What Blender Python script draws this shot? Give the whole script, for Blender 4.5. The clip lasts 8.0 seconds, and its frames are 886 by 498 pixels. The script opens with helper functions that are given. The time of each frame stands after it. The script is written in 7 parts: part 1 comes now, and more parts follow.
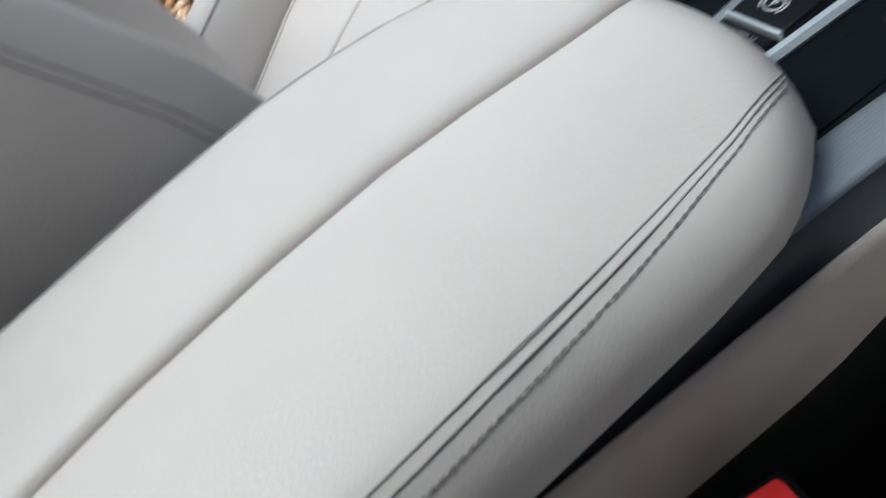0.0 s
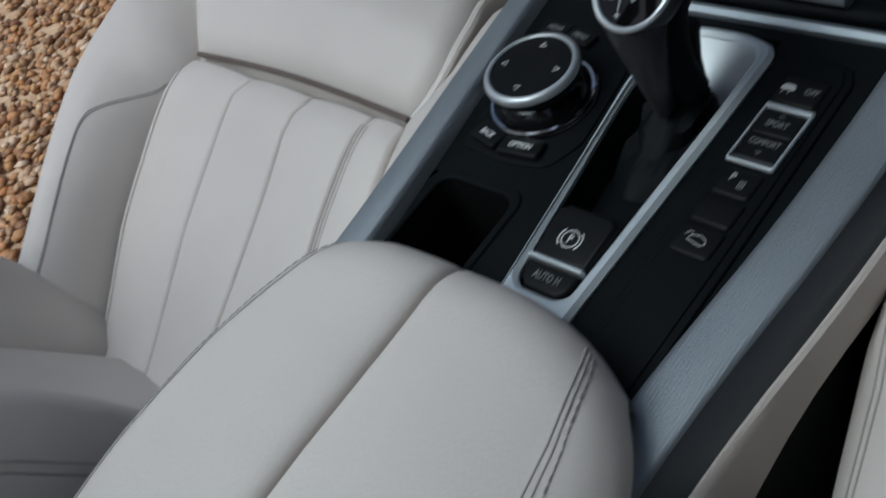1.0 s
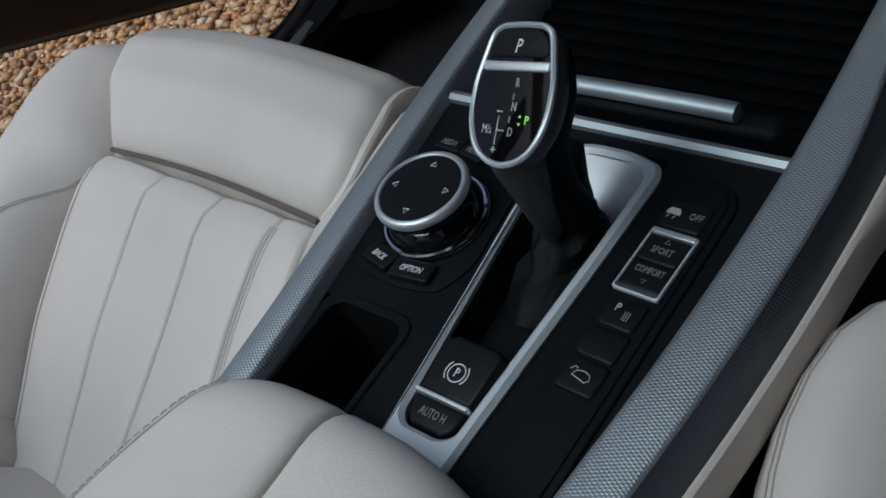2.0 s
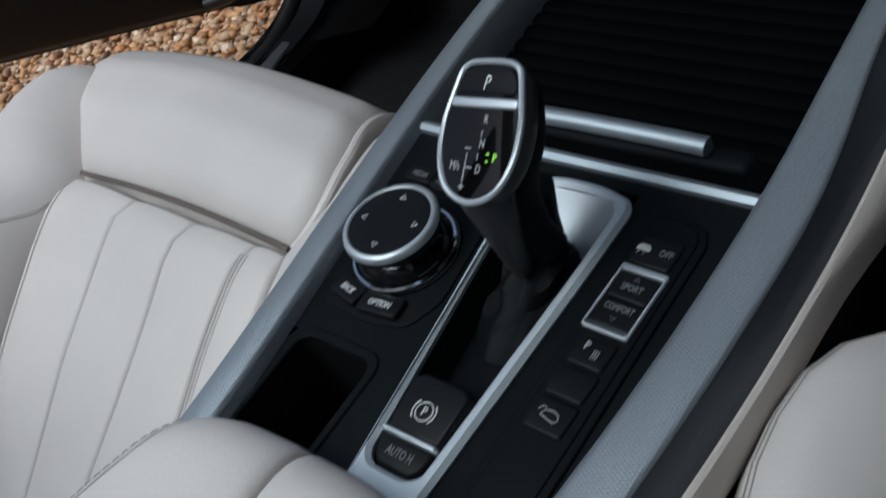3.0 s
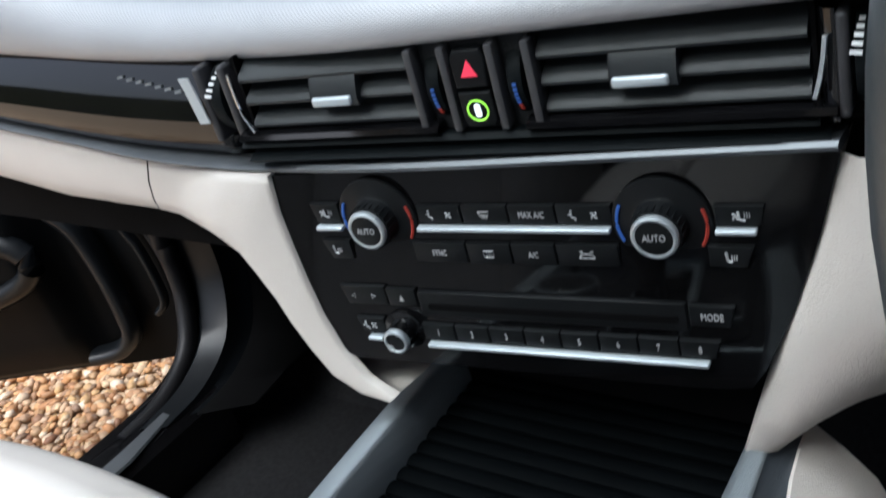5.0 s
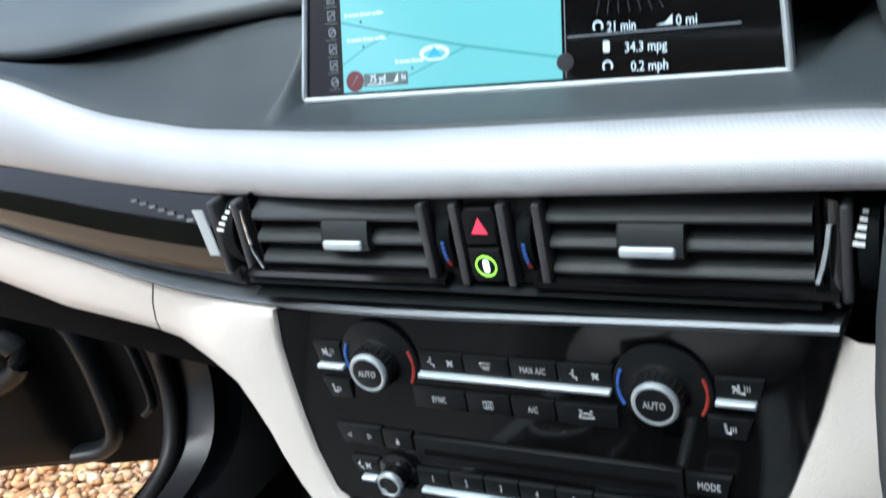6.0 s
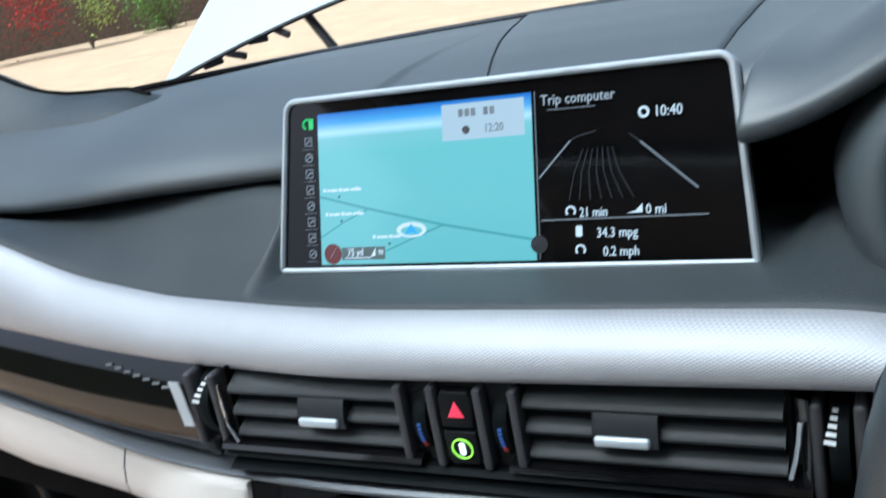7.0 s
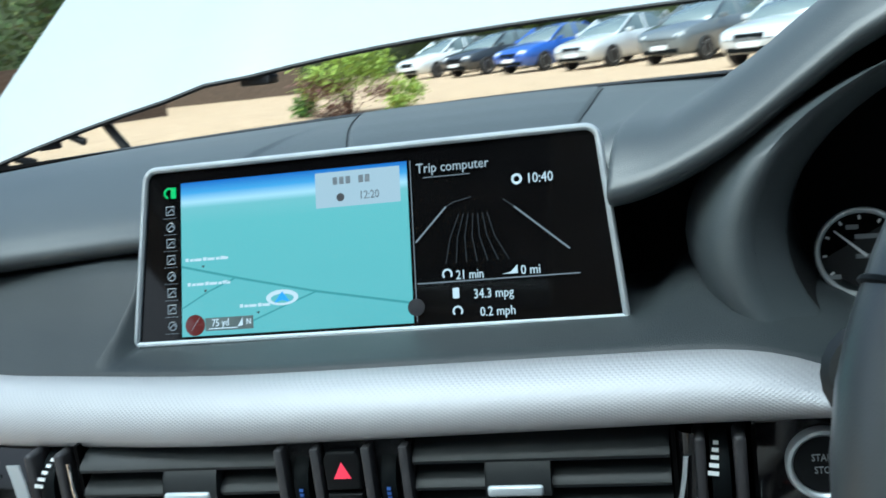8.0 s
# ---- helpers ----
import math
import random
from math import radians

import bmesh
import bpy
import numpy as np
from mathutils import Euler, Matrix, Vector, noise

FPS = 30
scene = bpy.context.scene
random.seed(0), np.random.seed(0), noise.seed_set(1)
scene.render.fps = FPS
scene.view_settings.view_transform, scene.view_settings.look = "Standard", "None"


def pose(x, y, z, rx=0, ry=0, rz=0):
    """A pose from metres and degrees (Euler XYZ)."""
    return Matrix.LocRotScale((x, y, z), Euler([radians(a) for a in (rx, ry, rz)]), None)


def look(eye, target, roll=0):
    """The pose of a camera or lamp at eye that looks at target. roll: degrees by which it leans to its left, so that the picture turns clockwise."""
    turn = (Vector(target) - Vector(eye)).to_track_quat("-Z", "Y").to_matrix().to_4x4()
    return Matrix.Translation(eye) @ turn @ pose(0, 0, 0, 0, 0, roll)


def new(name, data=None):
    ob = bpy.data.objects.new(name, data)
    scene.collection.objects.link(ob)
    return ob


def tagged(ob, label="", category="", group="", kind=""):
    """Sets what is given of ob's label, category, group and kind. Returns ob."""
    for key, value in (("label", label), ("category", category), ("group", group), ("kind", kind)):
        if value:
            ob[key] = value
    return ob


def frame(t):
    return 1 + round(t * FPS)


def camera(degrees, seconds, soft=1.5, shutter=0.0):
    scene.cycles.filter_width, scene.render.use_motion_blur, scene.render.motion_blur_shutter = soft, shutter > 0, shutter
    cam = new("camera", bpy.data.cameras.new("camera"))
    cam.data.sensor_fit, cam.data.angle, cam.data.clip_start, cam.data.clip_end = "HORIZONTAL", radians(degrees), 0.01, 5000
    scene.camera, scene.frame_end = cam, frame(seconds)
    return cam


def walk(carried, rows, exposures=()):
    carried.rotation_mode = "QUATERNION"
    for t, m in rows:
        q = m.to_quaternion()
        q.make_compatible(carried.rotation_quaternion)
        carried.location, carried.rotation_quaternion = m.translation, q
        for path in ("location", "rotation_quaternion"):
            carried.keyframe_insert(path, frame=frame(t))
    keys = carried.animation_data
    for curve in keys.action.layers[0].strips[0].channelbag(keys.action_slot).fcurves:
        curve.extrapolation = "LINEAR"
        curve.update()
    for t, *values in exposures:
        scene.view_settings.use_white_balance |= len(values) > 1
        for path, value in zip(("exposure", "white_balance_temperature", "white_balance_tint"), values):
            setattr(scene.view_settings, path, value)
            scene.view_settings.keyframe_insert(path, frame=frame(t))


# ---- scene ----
EXPOSURES = [(0, 0.62, 5700, 5), (0.6, 0.12, 5600, 4), (1, -0.18, 5550, 4), (1.6, -0.31, 5500, 4), (3, 0.04, 5480, 5), (3.5, 0.09, 5460, 5), (4, 0.02, 5500, 5), (4.5, 0.54, 5560, 5), (5.8, 1.74, 5500, 2), (7, 1.32, 5330, 2), (8, 1.2, 5270, -6)]
cam = camera(48.0, 8.0, soft=1.6, shutter=0.5)
PATH = [
    (0, (0.2855, -0.5657, 1.0419), (0.1477, -0.5224, 0.9034), -25.0),
    (0.2, (0.2776, -0.5543, 1.039), (0.1398, -0.5023, 0.9038), -27.2),
    (0.5, (0.2648, -0.5272, 1.0797), (0.1336, -0.4717, 0.9394), -32.0),
    (1, (0.2687, -0.4845, 1.102), (0.1407, -0.4212, 0.9619), -31.9),
    (1.5, (0.2708, -0.4492, 1.1024), (0.145, -0.3772, 0.9645), -30.5),
    (1.7, (0.2756, -0.4379, 1.1035), (0.1499, -0.3644, 0.9664), -30.5),
    (2.8, (0.2724, -0.4311, 1.1048), (0.1511, -0.3523, 0.9666), -28.3),
    (3, (0.2732, -0.4237, 1.1051), (0.1507, -0.3441, 0.9684), -28.5),
    (3.5, (0.2728, -0.3908, 1.1261), (0.1499, -0.2968, 0.9993), -25.4),
    (4, (0.2696, -0.3687, 1.1403), (0.1482, -0.2573, 1.0269), -21.8),
    (4.5, (0.2716, -0.3632, 1.1442), (0.152, -0.2408, 1.0409), -18.3),
    (4.7, (0.2716, -0.3591, 1.1476), (0.153, -0.2329, 1.0476), -17.6),
    (5.8, (0.2696, -0.3458, 1.1704), (0.151, -0.2067, 1.0889), -13.1),
    (6, (0.267, -0.3486, 1.1784), (0.1483, -0.2078, 1.1003), -12.1),
    (6.5, (0.2673, -0.344, 1.1989), (0.1489, -0.1982, 1.1301), -11.6),
    (7, (0.2673, -0.3386, 1.2151), (0.1516, -0.1868, 1.1553), -11.0),
    (7.5, (0.2612, -0.3519, 1.2022), (0.1621, -0.1853, 1.1531), -9.1),
    (8, (0.2179, -0.3836, 1.1873), (0.1446, -0.2018, 1.1476), -7.2),
]
walk(cam, [(t, look(eye, target, roll)) for t, eye, target, roll in PATH],
     exposures=EXPOSURES)

# ---------------------------------------------------------------- daylight
world = bpy.data.worlds.new("overcast_sky")
scene.world = world
world.use_nodes = True
wn = world.node_tree
sky = wn.nodes.new("ShaderNodeTexSky")
sky.sky_type = "NISHITA"
sky.sun_disc = False
sky.sun_elevation, sky.sun_rotation = radians(60), radians(-158)
sky.air_density, sky.dust_density, sky.ozone_density = 0.7, 8.0, 0.4
wn.links.new(sky.outputs[0], wn.nodes["Background"].inputs[0])
wn.nodes["Background"].inputs[1].default_value = 0.105
sun = new("sun", bpy.data.lights.new("sun", "SUN"))
sun.data.energy, sun.data.angle, sun.data.color = 1.55, radians(45), (1.0, 0.98, 0.95)
sun.rotation_euler = Vector((0.14, 0.34, -0.93)).to_track_quat("-Z", "Y").to_euler()

# ---------------------------------------------------------------- materials
def mat(name, base=(0.5, 0.5, 0.5), rough=0.5, metal=0.0, coat=0.0, vary=0.0, vary_scale=30.0,
        bump=0.0, bump_scale=800.0, cells=False, emit=None, emit_strength=0.0, spec=0.5, rough_vary=0.0, island=None):
    m = bpy.data.materials.new(name)
    m.use_nodes = True
    nt = m.node_tree
    b = nt.nodes["Principled BSDF"]
    b.inputs["Base Color"].default_value = (*base, 1)
    b.inputs["Roughness"].default_value = rough
    b.inputs["Metallic"].default_value = metal
    b.inputs["Coat Weight"].default_value = coat
    b.inputs["Coat Roughness"].default_value = 0.04
    b.inputs["Specular IOR Level"].default_value = spec
    co = nt.nodes.new("ShaderNodeTexCoord")
    if vary or rough_vary:
        n1 = nt.nodes.new("ShaderNodeTexNoise")
        n1.inputs["Scale"].default_value, n1.inputs["Detail"].default_value = vary_scale, 6.0
        nt.links.new(co.outputs["Object"], n1.inputs["Vector"])
        if vary:
            ramp = nt.nodes.new("ShaderNodeValToRGB")
            ramp.color_ramp.elements[0].position, ramp.color_ramp.elements[1].position = 0.3, 0.7
            ramp.color_ramp.elements[0].color = (*[c * (1 - vary) for c in base], 1)
            ramp.color_ramp.elements[1].color = (*[min(1, c * (1 + vary)) for c in base], 1)
            nt.links.new(n1.outputs["Fac"], ramp.inputs[0])
            nt.links.new(ramp.outputs[0], b.inputs["Base Color"])
        if rough_vary:
            mr = nt.nodes.new("ShaderNodeMapRange")
            mr.inputs["To Min"].default_value, mr.inputs["To Max"].default_value = rough - rough_vary, rough + rough_vary
            nt.links.new(n1.outputs["Fac"], mr.inputs["Value"])
            nt.links.new(mr.outputs[0], b.inputs["Roughness"])
    if bump:
        tex = nt.nodes.new("ShaderNodeTexVoronoi" if cells else "ShaderNodeTexNoise")
        tex.inputs["Scale"].default_value = bump_scale
        nt.links.new(co.outputs["Object"], tex.inputs["Vector"])
        bp = nt.nodes.new("ShaderNodeBump")
        bp.inputs["Strength"].default_value, bp.inputs["Distance"].default_value = bump, 0.0006
        nt.links.new(tex.outputs[0], bp.inputs["Height"])
        nt.links.new(bp.outputs[0], b.inputs["Normal"])
    if emit:
        b.inputs["Emission Color"].default_value = (*emit, 1)
        b.inputs["Emission Strength"].default_value = emit_strength
    if island:
        g = nt.nodes.new("ShaderNodeNewGeometry")
        ramp = nt.nodes.new("ShaderNodeValToRGB")
        els = ramp.color_ramp.elements
        for k in range(len(island) - 2):
            els.new((k + 1) / (len(island) - 1))
        for k, c in enumerate(island):
            els[k].position, els[k].color = k / (len(island) - 1), (*c, 1)
        nt.links.new(g.outputs["Random Per Island"], ramp.inputs[0])
        nt.links.new(ramp.outputs[0], b.inputs["Base Color"])
    return m


def weave_metal(name, base, rough, scale, strength, angles=(40, -40), upright=False):
    """Satin aluminium with a fine embossed pattern of crossing lines."""
    m = mat(name, base, rough, metal=0.72, rough_vary=0.05, vary=0.06, vary_scale=14)
    nt = m.node_tree
    co = nt.nodes.new("ShaderNodeTexCoord")
    heights = []
    for angle in angles:
        mp = nt.nodes.new("ShaderNodeMapping")
        mp.inputs["Rotation"].default_value = (0, radians(angle), 0) if upright else (0, 0, radians(angle))
        wv = nt.nodes.new("ShaderNodeTexWave")
        wv.wave_type, wv.bands_direction, wv.wave_profile = "BANDS", "X", "SIN"
        wv.inputs["Scale"].default_value, wv.inputs["Distortion"].default_value = scale, 0.0
        nt.links.new(co.outputs["Object"], mp.inputs["Vector"])
        nt.links.new(mp.outputs[0], wv.inputs["Vector"])
        heights.append(wv.outputs["Fac"])
    mx = nt.nodes.new("ShaderNodeMath")
    mx.operation = "MULTIPLY"
    nt.links.new(heights[0], mx.inputs[0])
    nt.links.new(heights[1], mx.inputs[1])
    h = mx.outputs[0]
    bp = nt.nodes.new("ShaderNodeBump")
    bp.inputs["Strength"].default_value, bp.inputs["Distance"].default_value = strength, 0.0005
    nt.links.new(h, bp.inputs["Height"])
    nt.links.new(bp.outputs[0], nt.nodes["Principled BSDF"].inputs["Normal"])
    return m


def pane_glass(name, tint=(0.93, 0.97, 0.96)):
    m = bpy.data.materials.new(name)
    m.use_nodes = True
    nt = m.node_tree
    nt.nodes.clear()
    out = nt.nodes.new("ShaderNodeOutputMaterial")
    mix, tr, gl, fr = (nt.nodes.new("ShaderNode" + k) for k in ("MixShader", "BsdfTransparent", "BsdfGlossy", "Fresnel"))
    tr.inputs[0].default_value = (*tint, 1)
    gl.inputs["Roughness"].default_value = 0.0
    fr.inputs[0].default_value = 1.3
    nt.links.new(fr.outputs[0], mix.inputs[0])
    nt.links.new(tr.outputs[0], mix.inputs[1])
    nt.links.new(gl.outputs[0], mix.inputs[2])
    nt.links.new(mix.outputs[0], out.inputs[0])
    return m


IVORY = mat("ivory_leather", (0.62, 0.585, 0.55), 0.5, vary=0.05, vary_scale=9, bump=0.17, bump_scale=900, cells=True, rough_vary=0.08)
IVORY_TRIM = mat("ivory_soft_trim", (0.60, 0.555, 0.51), 0.5, vary=0.04, vary_scale=12, bump=0.3, bump_scale=1100, cells=True)
THREAD = mat("grey_thread", (0.27, 0.265, 0.26), 0.8, bump=0.5, bump_scale=2500)
# dark brown that stands for the shadow in the cushion crease
CREASE_SHADE = mat("crease_shade_brown", (0.13, 0.105, 0.09), 0.8, vary=0.1, bump=0.4, bump_scale=2500)
# darker ivory that paints the shade of seam grooves as thin lines
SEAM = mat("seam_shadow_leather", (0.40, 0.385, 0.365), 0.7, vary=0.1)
SOFT_BLACK = mat("soft_black_plastic", (0.012, 0.0132, 0.0142), 0.5, spec=0.2, vary=0.15, vary_scale=20, bump=0.5, bump_scale=1300, cells=True, rough_vary=0.06)
DASH_PAD = mat("charcoal_dash_leather", (0.050, 0.061, 0.066), 0.46, spec=0.75, vary=0.1, vary_scale=8, bump=0.16, bump_scale=1500, cells=True, rough_vary=0.05)
# dash leather made darker: the shelf's shade is put into the colour
SHELF = mat("shaded_shelf_leather", (0.030, 0.0365, 0.0395), 0.45, spec=0.35, vary=0.1, vary_scale=8, bump=0.3, bump_scale=1500, cells=True, rough_vary=0.05)
MATT_BLACK = mat("matt_black_plastic", (0.0042, 0.0060, 0.0070), 0.55, spec=0.10, vary=0.12, vary_scale=25, bump=0.25, bump_scale=2200)
GLOSS_BLACK = mat("piano_black_lacquer", (0.004, 0.004, 0.0045), 0.06, spec=0.42, rough_vary=0.02, vary=0.2)
FACE_GLOSS = mat("deep_black_lacquer", (0.003, 0.003, 0.0033), 0.05, spec=0.24, rough_vary=0.02, vary=0.2)
KEY_BLACK = mat("button_black_plastic", (0.006, 0.0068, 0.0076), 0.45, spec=0.16, vary=0.1, bump=0.1, bump_scale=3000)
SHUTTER = mat("shutter_black_plastic", (0.0015, 0.002, 0.0024), 0.65, spec=0.02, vary=0.15)
GUNMETAL = mat("gunmetal_satin", (0.085, 0.088, 0.093), 0.38, metal=0.7, rough_vary=0.05)
VENT_GREY = mat("vent_grey_plastic", (0.018, 0.0212, 0.023), 0.45, spec=0.4, vary=0.1, vary_scale=40, bump=0.15, bump_scale=2500)
RIB_GREY = mat("frame_grey_plastic", (0.048, 0.048, 0.052), 0.45, spec=0.4, vary=0.1, vary_scale=40, bump=0.15, bump_scale=2500)
# darker copy of the satin silver, with shade put into the colour
SHADED_SILVER = mat("shaded_satin_silver", (0.14, 0.15, 0.16), 0.42, metal=0.8, rough_vary=0.05, vary=0.04)
# near-black with the shade of hollows put into the colour; also on seals
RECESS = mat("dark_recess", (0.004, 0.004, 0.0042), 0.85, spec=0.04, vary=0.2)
CARPET = mat("black_carpet", (0.014, 0.014, 0.015), 0.95, vary=0.25, vary_scale=180, bump=1.0, bump_scale=1500, spec=0.1)
SATIN = mat("satin_silver", (0.53, 0.575, 0.60), 0.42, metal=0.7, rough_vary=0.05, vary=0.04, vary_scale=60)
BRIGHT_BAR = mat("bright_silver_paint", (0.57, 0.63, 0.665), 0.4, metal=0.35, vary=0.03, vary_scale=60)
CHROME = mat("chrome", (0.75, 0.77, 0.8), 0.12, metal=1.0, rough_vary=0.03)
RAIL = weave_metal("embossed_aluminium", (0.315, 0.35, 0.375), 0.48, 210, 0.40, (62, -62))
# the rail's aluminium again, with the outer flank's shade put into its colour
RAIL_SHADED = weave_metal("shaded_embossed_aluminium", (0.105, 0.12, 0.138), 0.46, 210, 0.40, (62, -62))
BAND = weave_metal("fineline_aluminium", (0.42, 0.424, 0.435), 0.56, 250, 0.30, (62, -62), upright=True)
BAND.node_tree.nodes["Principled BSDF"].inputs["Metallic"].default_value = 0.55
DOOR_BLACK = mat("door_panel_black_plastic", (0.0030, 0.0036, 0.0042), 0.5, spec=0.10, vary=0.15, vary_scale=15, bump=0.2, bump_scale=1500)
FOLD_GREY = mat("satin_door_edge_plastic", (0.0065, 0.0078, 0.0094), 0.34, spec=0.36, vary=0.12, vary_scale=20)
RIM_LEATHER = mat("steering_wheel_leather", (0.045, 0.053, 0.057), 0.36, spec=1.0, vary=0.12, vary_scale=30, bump=0.08, bump_scale=1400, cells=True)
KICK = mat("satin_charcoal_plastic", (0.0045, 0.0054, 0.0066), 0.32, spec=0.24, vary=0.15, vary_scale=15, rough_vary=0.06)
STRIP_SILVER = mat("strip_satin_silver", (0.37, 0.42, 0.455), 0.42, metal=0.75, rough_vary=0.05, vary=0.04)
KEY_PRINT = mat("key_print", (0.45, 0.46, 0.47), 0.6, vary=0.03)
WHITE_PRINT = mat("white_print", (0.75, 0.77, 0.78), 0.6, vary=0.03)
GREY_PRINT = mat("grey_print", (0.20, 0.215, 0.225), 0.6, vary=0.03)
LIT_WHITE = mat("lit_white_symbol", (0.7, 0.7, 0.7), 0.5, emit=(0.9, 0.95, 1), emit_strength=0.5)
RED = mat("red_plastic", (0.55, 0.02, 0.02), 0.35, vary=0.1)
HAZARD_RED = mat("hazard_red", (0.75, 0.03, 0.07), 0.4, emit=(1, 0.05, 0.1), emit_strength=0.25)
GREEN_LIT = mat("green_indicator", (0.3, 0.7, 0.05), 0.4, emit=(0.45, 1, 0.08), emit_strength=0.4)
BLUE_MARK = mat("blue_mark", (0.035, 0.09, 0.28), 0.4, emit=(0.1, 0.25, 1), emit_strength=0.05)
RED_MARK = mat("red_mark", (0.26, 0.03, 0.022), 0.4, emit=(1, 0.1, 0.05), emit_strength=0.03)
WINDSCREEN = pane_glass("laminated_glass")

# ---------------------------------------------------------------- mesh tools
INV = {}


def thing(name, label, category, at=(0, 0, 0), group="", kind=""):
    """An Empty at the base of a thing; its parts hang from it."""
    ob = new(name)
    ob.empty_display_size = 0.05
    ob.location = at
    INV[ob.name] = Matrix.Translation(Vector(at)).inverted()
    return tagged(ob, label, category, group, kind)


def finish(bm, name, material, sharp=38):
    bmesh.ops.remove_doubles(bm, verts=bm.verts, dist=1e-6)
    bmesh.ops.recalc_face_normals(bm, faces=bm.faces)
    me = bpy.data.meshes.new(name)
    bm.to_mesh(me)
    bm.free()
    for p in me.polygons:
        p.use_smooth = True
    me.set_sharp_from_angle(angle=radians(sharp))
    for m in material if isinstance(material, (list, tuple)) else [material]:
        me.materials.append(m)
    return me


def part(name, bm, material, parent, label="", M=None, sharp=38):
    """Links bm, which is in world metres (or in the frame M), as one mesh under a thing or a part."""
    if M is not None:
        bm.transform(M)
    bm.transform(INV[parent.name])
    ob = new(name, finish(bm, name, material, sharp))
    ob.parent = parent
    INV[ob.name] = INV[parent.name]
    return tagged(ob, label)


def solid(name, bm, material, label, category, group="", kind="", M=None, sharp=38):
    """A top-level thing that is one mesh."""
    if M is not None:
        bm.transform(M)
    ob = new(name, finish(bm, name, material, sharp))
    INV[ob.name] = Matrix.Identity(4)
    return tagged(ob, label, category, group, kind)


def B():
    return bmesh.new()


def loft(bm, rows, closed=False, cap=False):
    """Quads between rows of points; closed joins each row's ends; cap fills the first and the last row."""
    vs = [[bm.verts.new(p) for p in row] for row in rows]
    n = len(vs[0])
    for a, b in zip(vs, vs[1:]):
        for i in range(n if closed else n - 1):
            j = (i + 1) % n
            bm.faces.new((a[i], a[j], b[j], b[i]))
    if cap:
        bm.faces.new(vs[0])
        bm.faces.new(vs[-1][::-1])
    return bm


def rbox(bm, x0, x1, y0, y1, z0, z1, r=0.0, seg=2, M=None):
    """A box with rounded edges."""
    t = bmesh.new()
    bmesh.ops.create_cube(t, size=1)
    bmesh.ops.scale(t, vec=(x1 - x0, y1 - y0, z1 - z0), verts=t.verts)
    bmesh.ops.translate(t, vec=((x0 + x1) / 2, (y0 + y1) / 2, (z0 + z1) / 2), verts=t.verts)
    if r:
        bmesh.ops.bevel(t, geom=t.edges[:], offset=r, segments=seg, affect="EDGES", profile=0.5)
    if M is not None:
        t.transform(M)
    me = bpy.data.meshes.new("t")
    t.to_mesh(me)
    t.free()
    bm.from_mesh(me)
    bpy.data.meshes.remove(me)
    return bm


def inset(poly, d):
    """A closed outline moved inwards by d (counter-clockwise outline)."""
    n, out = len(poly), []
    for i in range(n):
        a, b, c = Vector(poly[i - 1]), Vector(poly[i]), Vector(poly[(i + 1) % n])
        e, f = (b - a).normalized(), (c - b).normalized()
        ne, nf = Vector((-e.y, e.x)), Vector((-f.y, f.x))
        k = ne + nf
        k = k / max(0.35, 1 + ne.dot(nf))
        out.append(tuple(b + k * d))
    return out


def soften(poly, r, n=4):
    """An outline with its corners rounded."""
    out = []
    m = len(poly)
    for i in range(m):
        a, b, c = Vector(poly[i - 1]), Vector(poly[i]), Vector(poly[(i + 1) % m])
        k = min(r, (a - b).length * 0.45, (c - b).length * 0.45)
        p, q = b + (a - b).normalized() * k, b + (c - b).normalized() * k
        for j in range(n + 1):
            t = j / n
            out.append(tuple((1 - t) ** 2 * p + 2 * t * (1 - t) * b + t * t * q))
    return out


def slab(bm, poly, z0, z1, r=0.0, M=None, steps=3):
    """A prism over a counter-clockwise outline with a rounded upper edge, in x, y, z or in the frame M."""
    rows = [[(x, y, z0) for x, y in poly]]
    if r:
        for k in range(steps + 1):
            a = math.pi / 2 * k / steps
            ring = inset(poly, r * (1 - math.cos(a)))
            rows.append([(x, y, z1 - r + r * math.sin(a)) for x, y in ring])
    else:
        rows.append([(x, y, z1) for x, y in poly])
    if M is not None:
        rows = [[M @ Vector(p) for p in row] for row in rows]
    return loft(bm, rows, closed=True, cap=True)


def round_rect(x0, x1, y0, y1, r, n=5):
    out = []
    for cx, cy, a0 in ((x1 - r, y0 + r, -90), (x1 - r, y1 - r, 0), (x0 + r, y1 - r, 90), (x0 + r, y0 + r, 180)):
        out += [(cx + r * math.cos(radians(a0 + 90 * k / n)), cy + r * math.sin(radians(a0 + 90 * k / n))) for k in range(n + 1)]
    return out


def ring_frame(bm, outer, inner, z0, z1, M=None, r=0.0):
    """A flat frame between two outlines with as many points."""
    rows = [[(x, y, z0) for x, y in inner], [(x, y, z1 - r) for x, y in inner]]
    if r:
        rows.append([(x, y, z1) for x, y in inset(inner, -r)])
        rows.append([(x, y, z1) for x, y in inset(outer, r)])
    rows += [[(x, y, z1 - r) for x, y in outer], [(x, y, z0) for x, y in outer]]
    rows.append(rows[0])
    if M is not None:
        rows = [[M @ Vector(p) for p in row] for row in rows]
    return loft(bm, rows, closed=True)


def turned(bm, prof, n=40, M=None):
    """A turned solid: prof is rows of radius and height."""
    rows = [[Vector((r * math.cos(2 * math.pi * k / n), r * math.sin(2 * math.pi * k / n), z)) for k in range(n)] for r, z in prof]
    if M is not None:
        rows = [[M @ p for p in row] for row in rows]
    return loft(bm, rows, closed=True, cap=True)


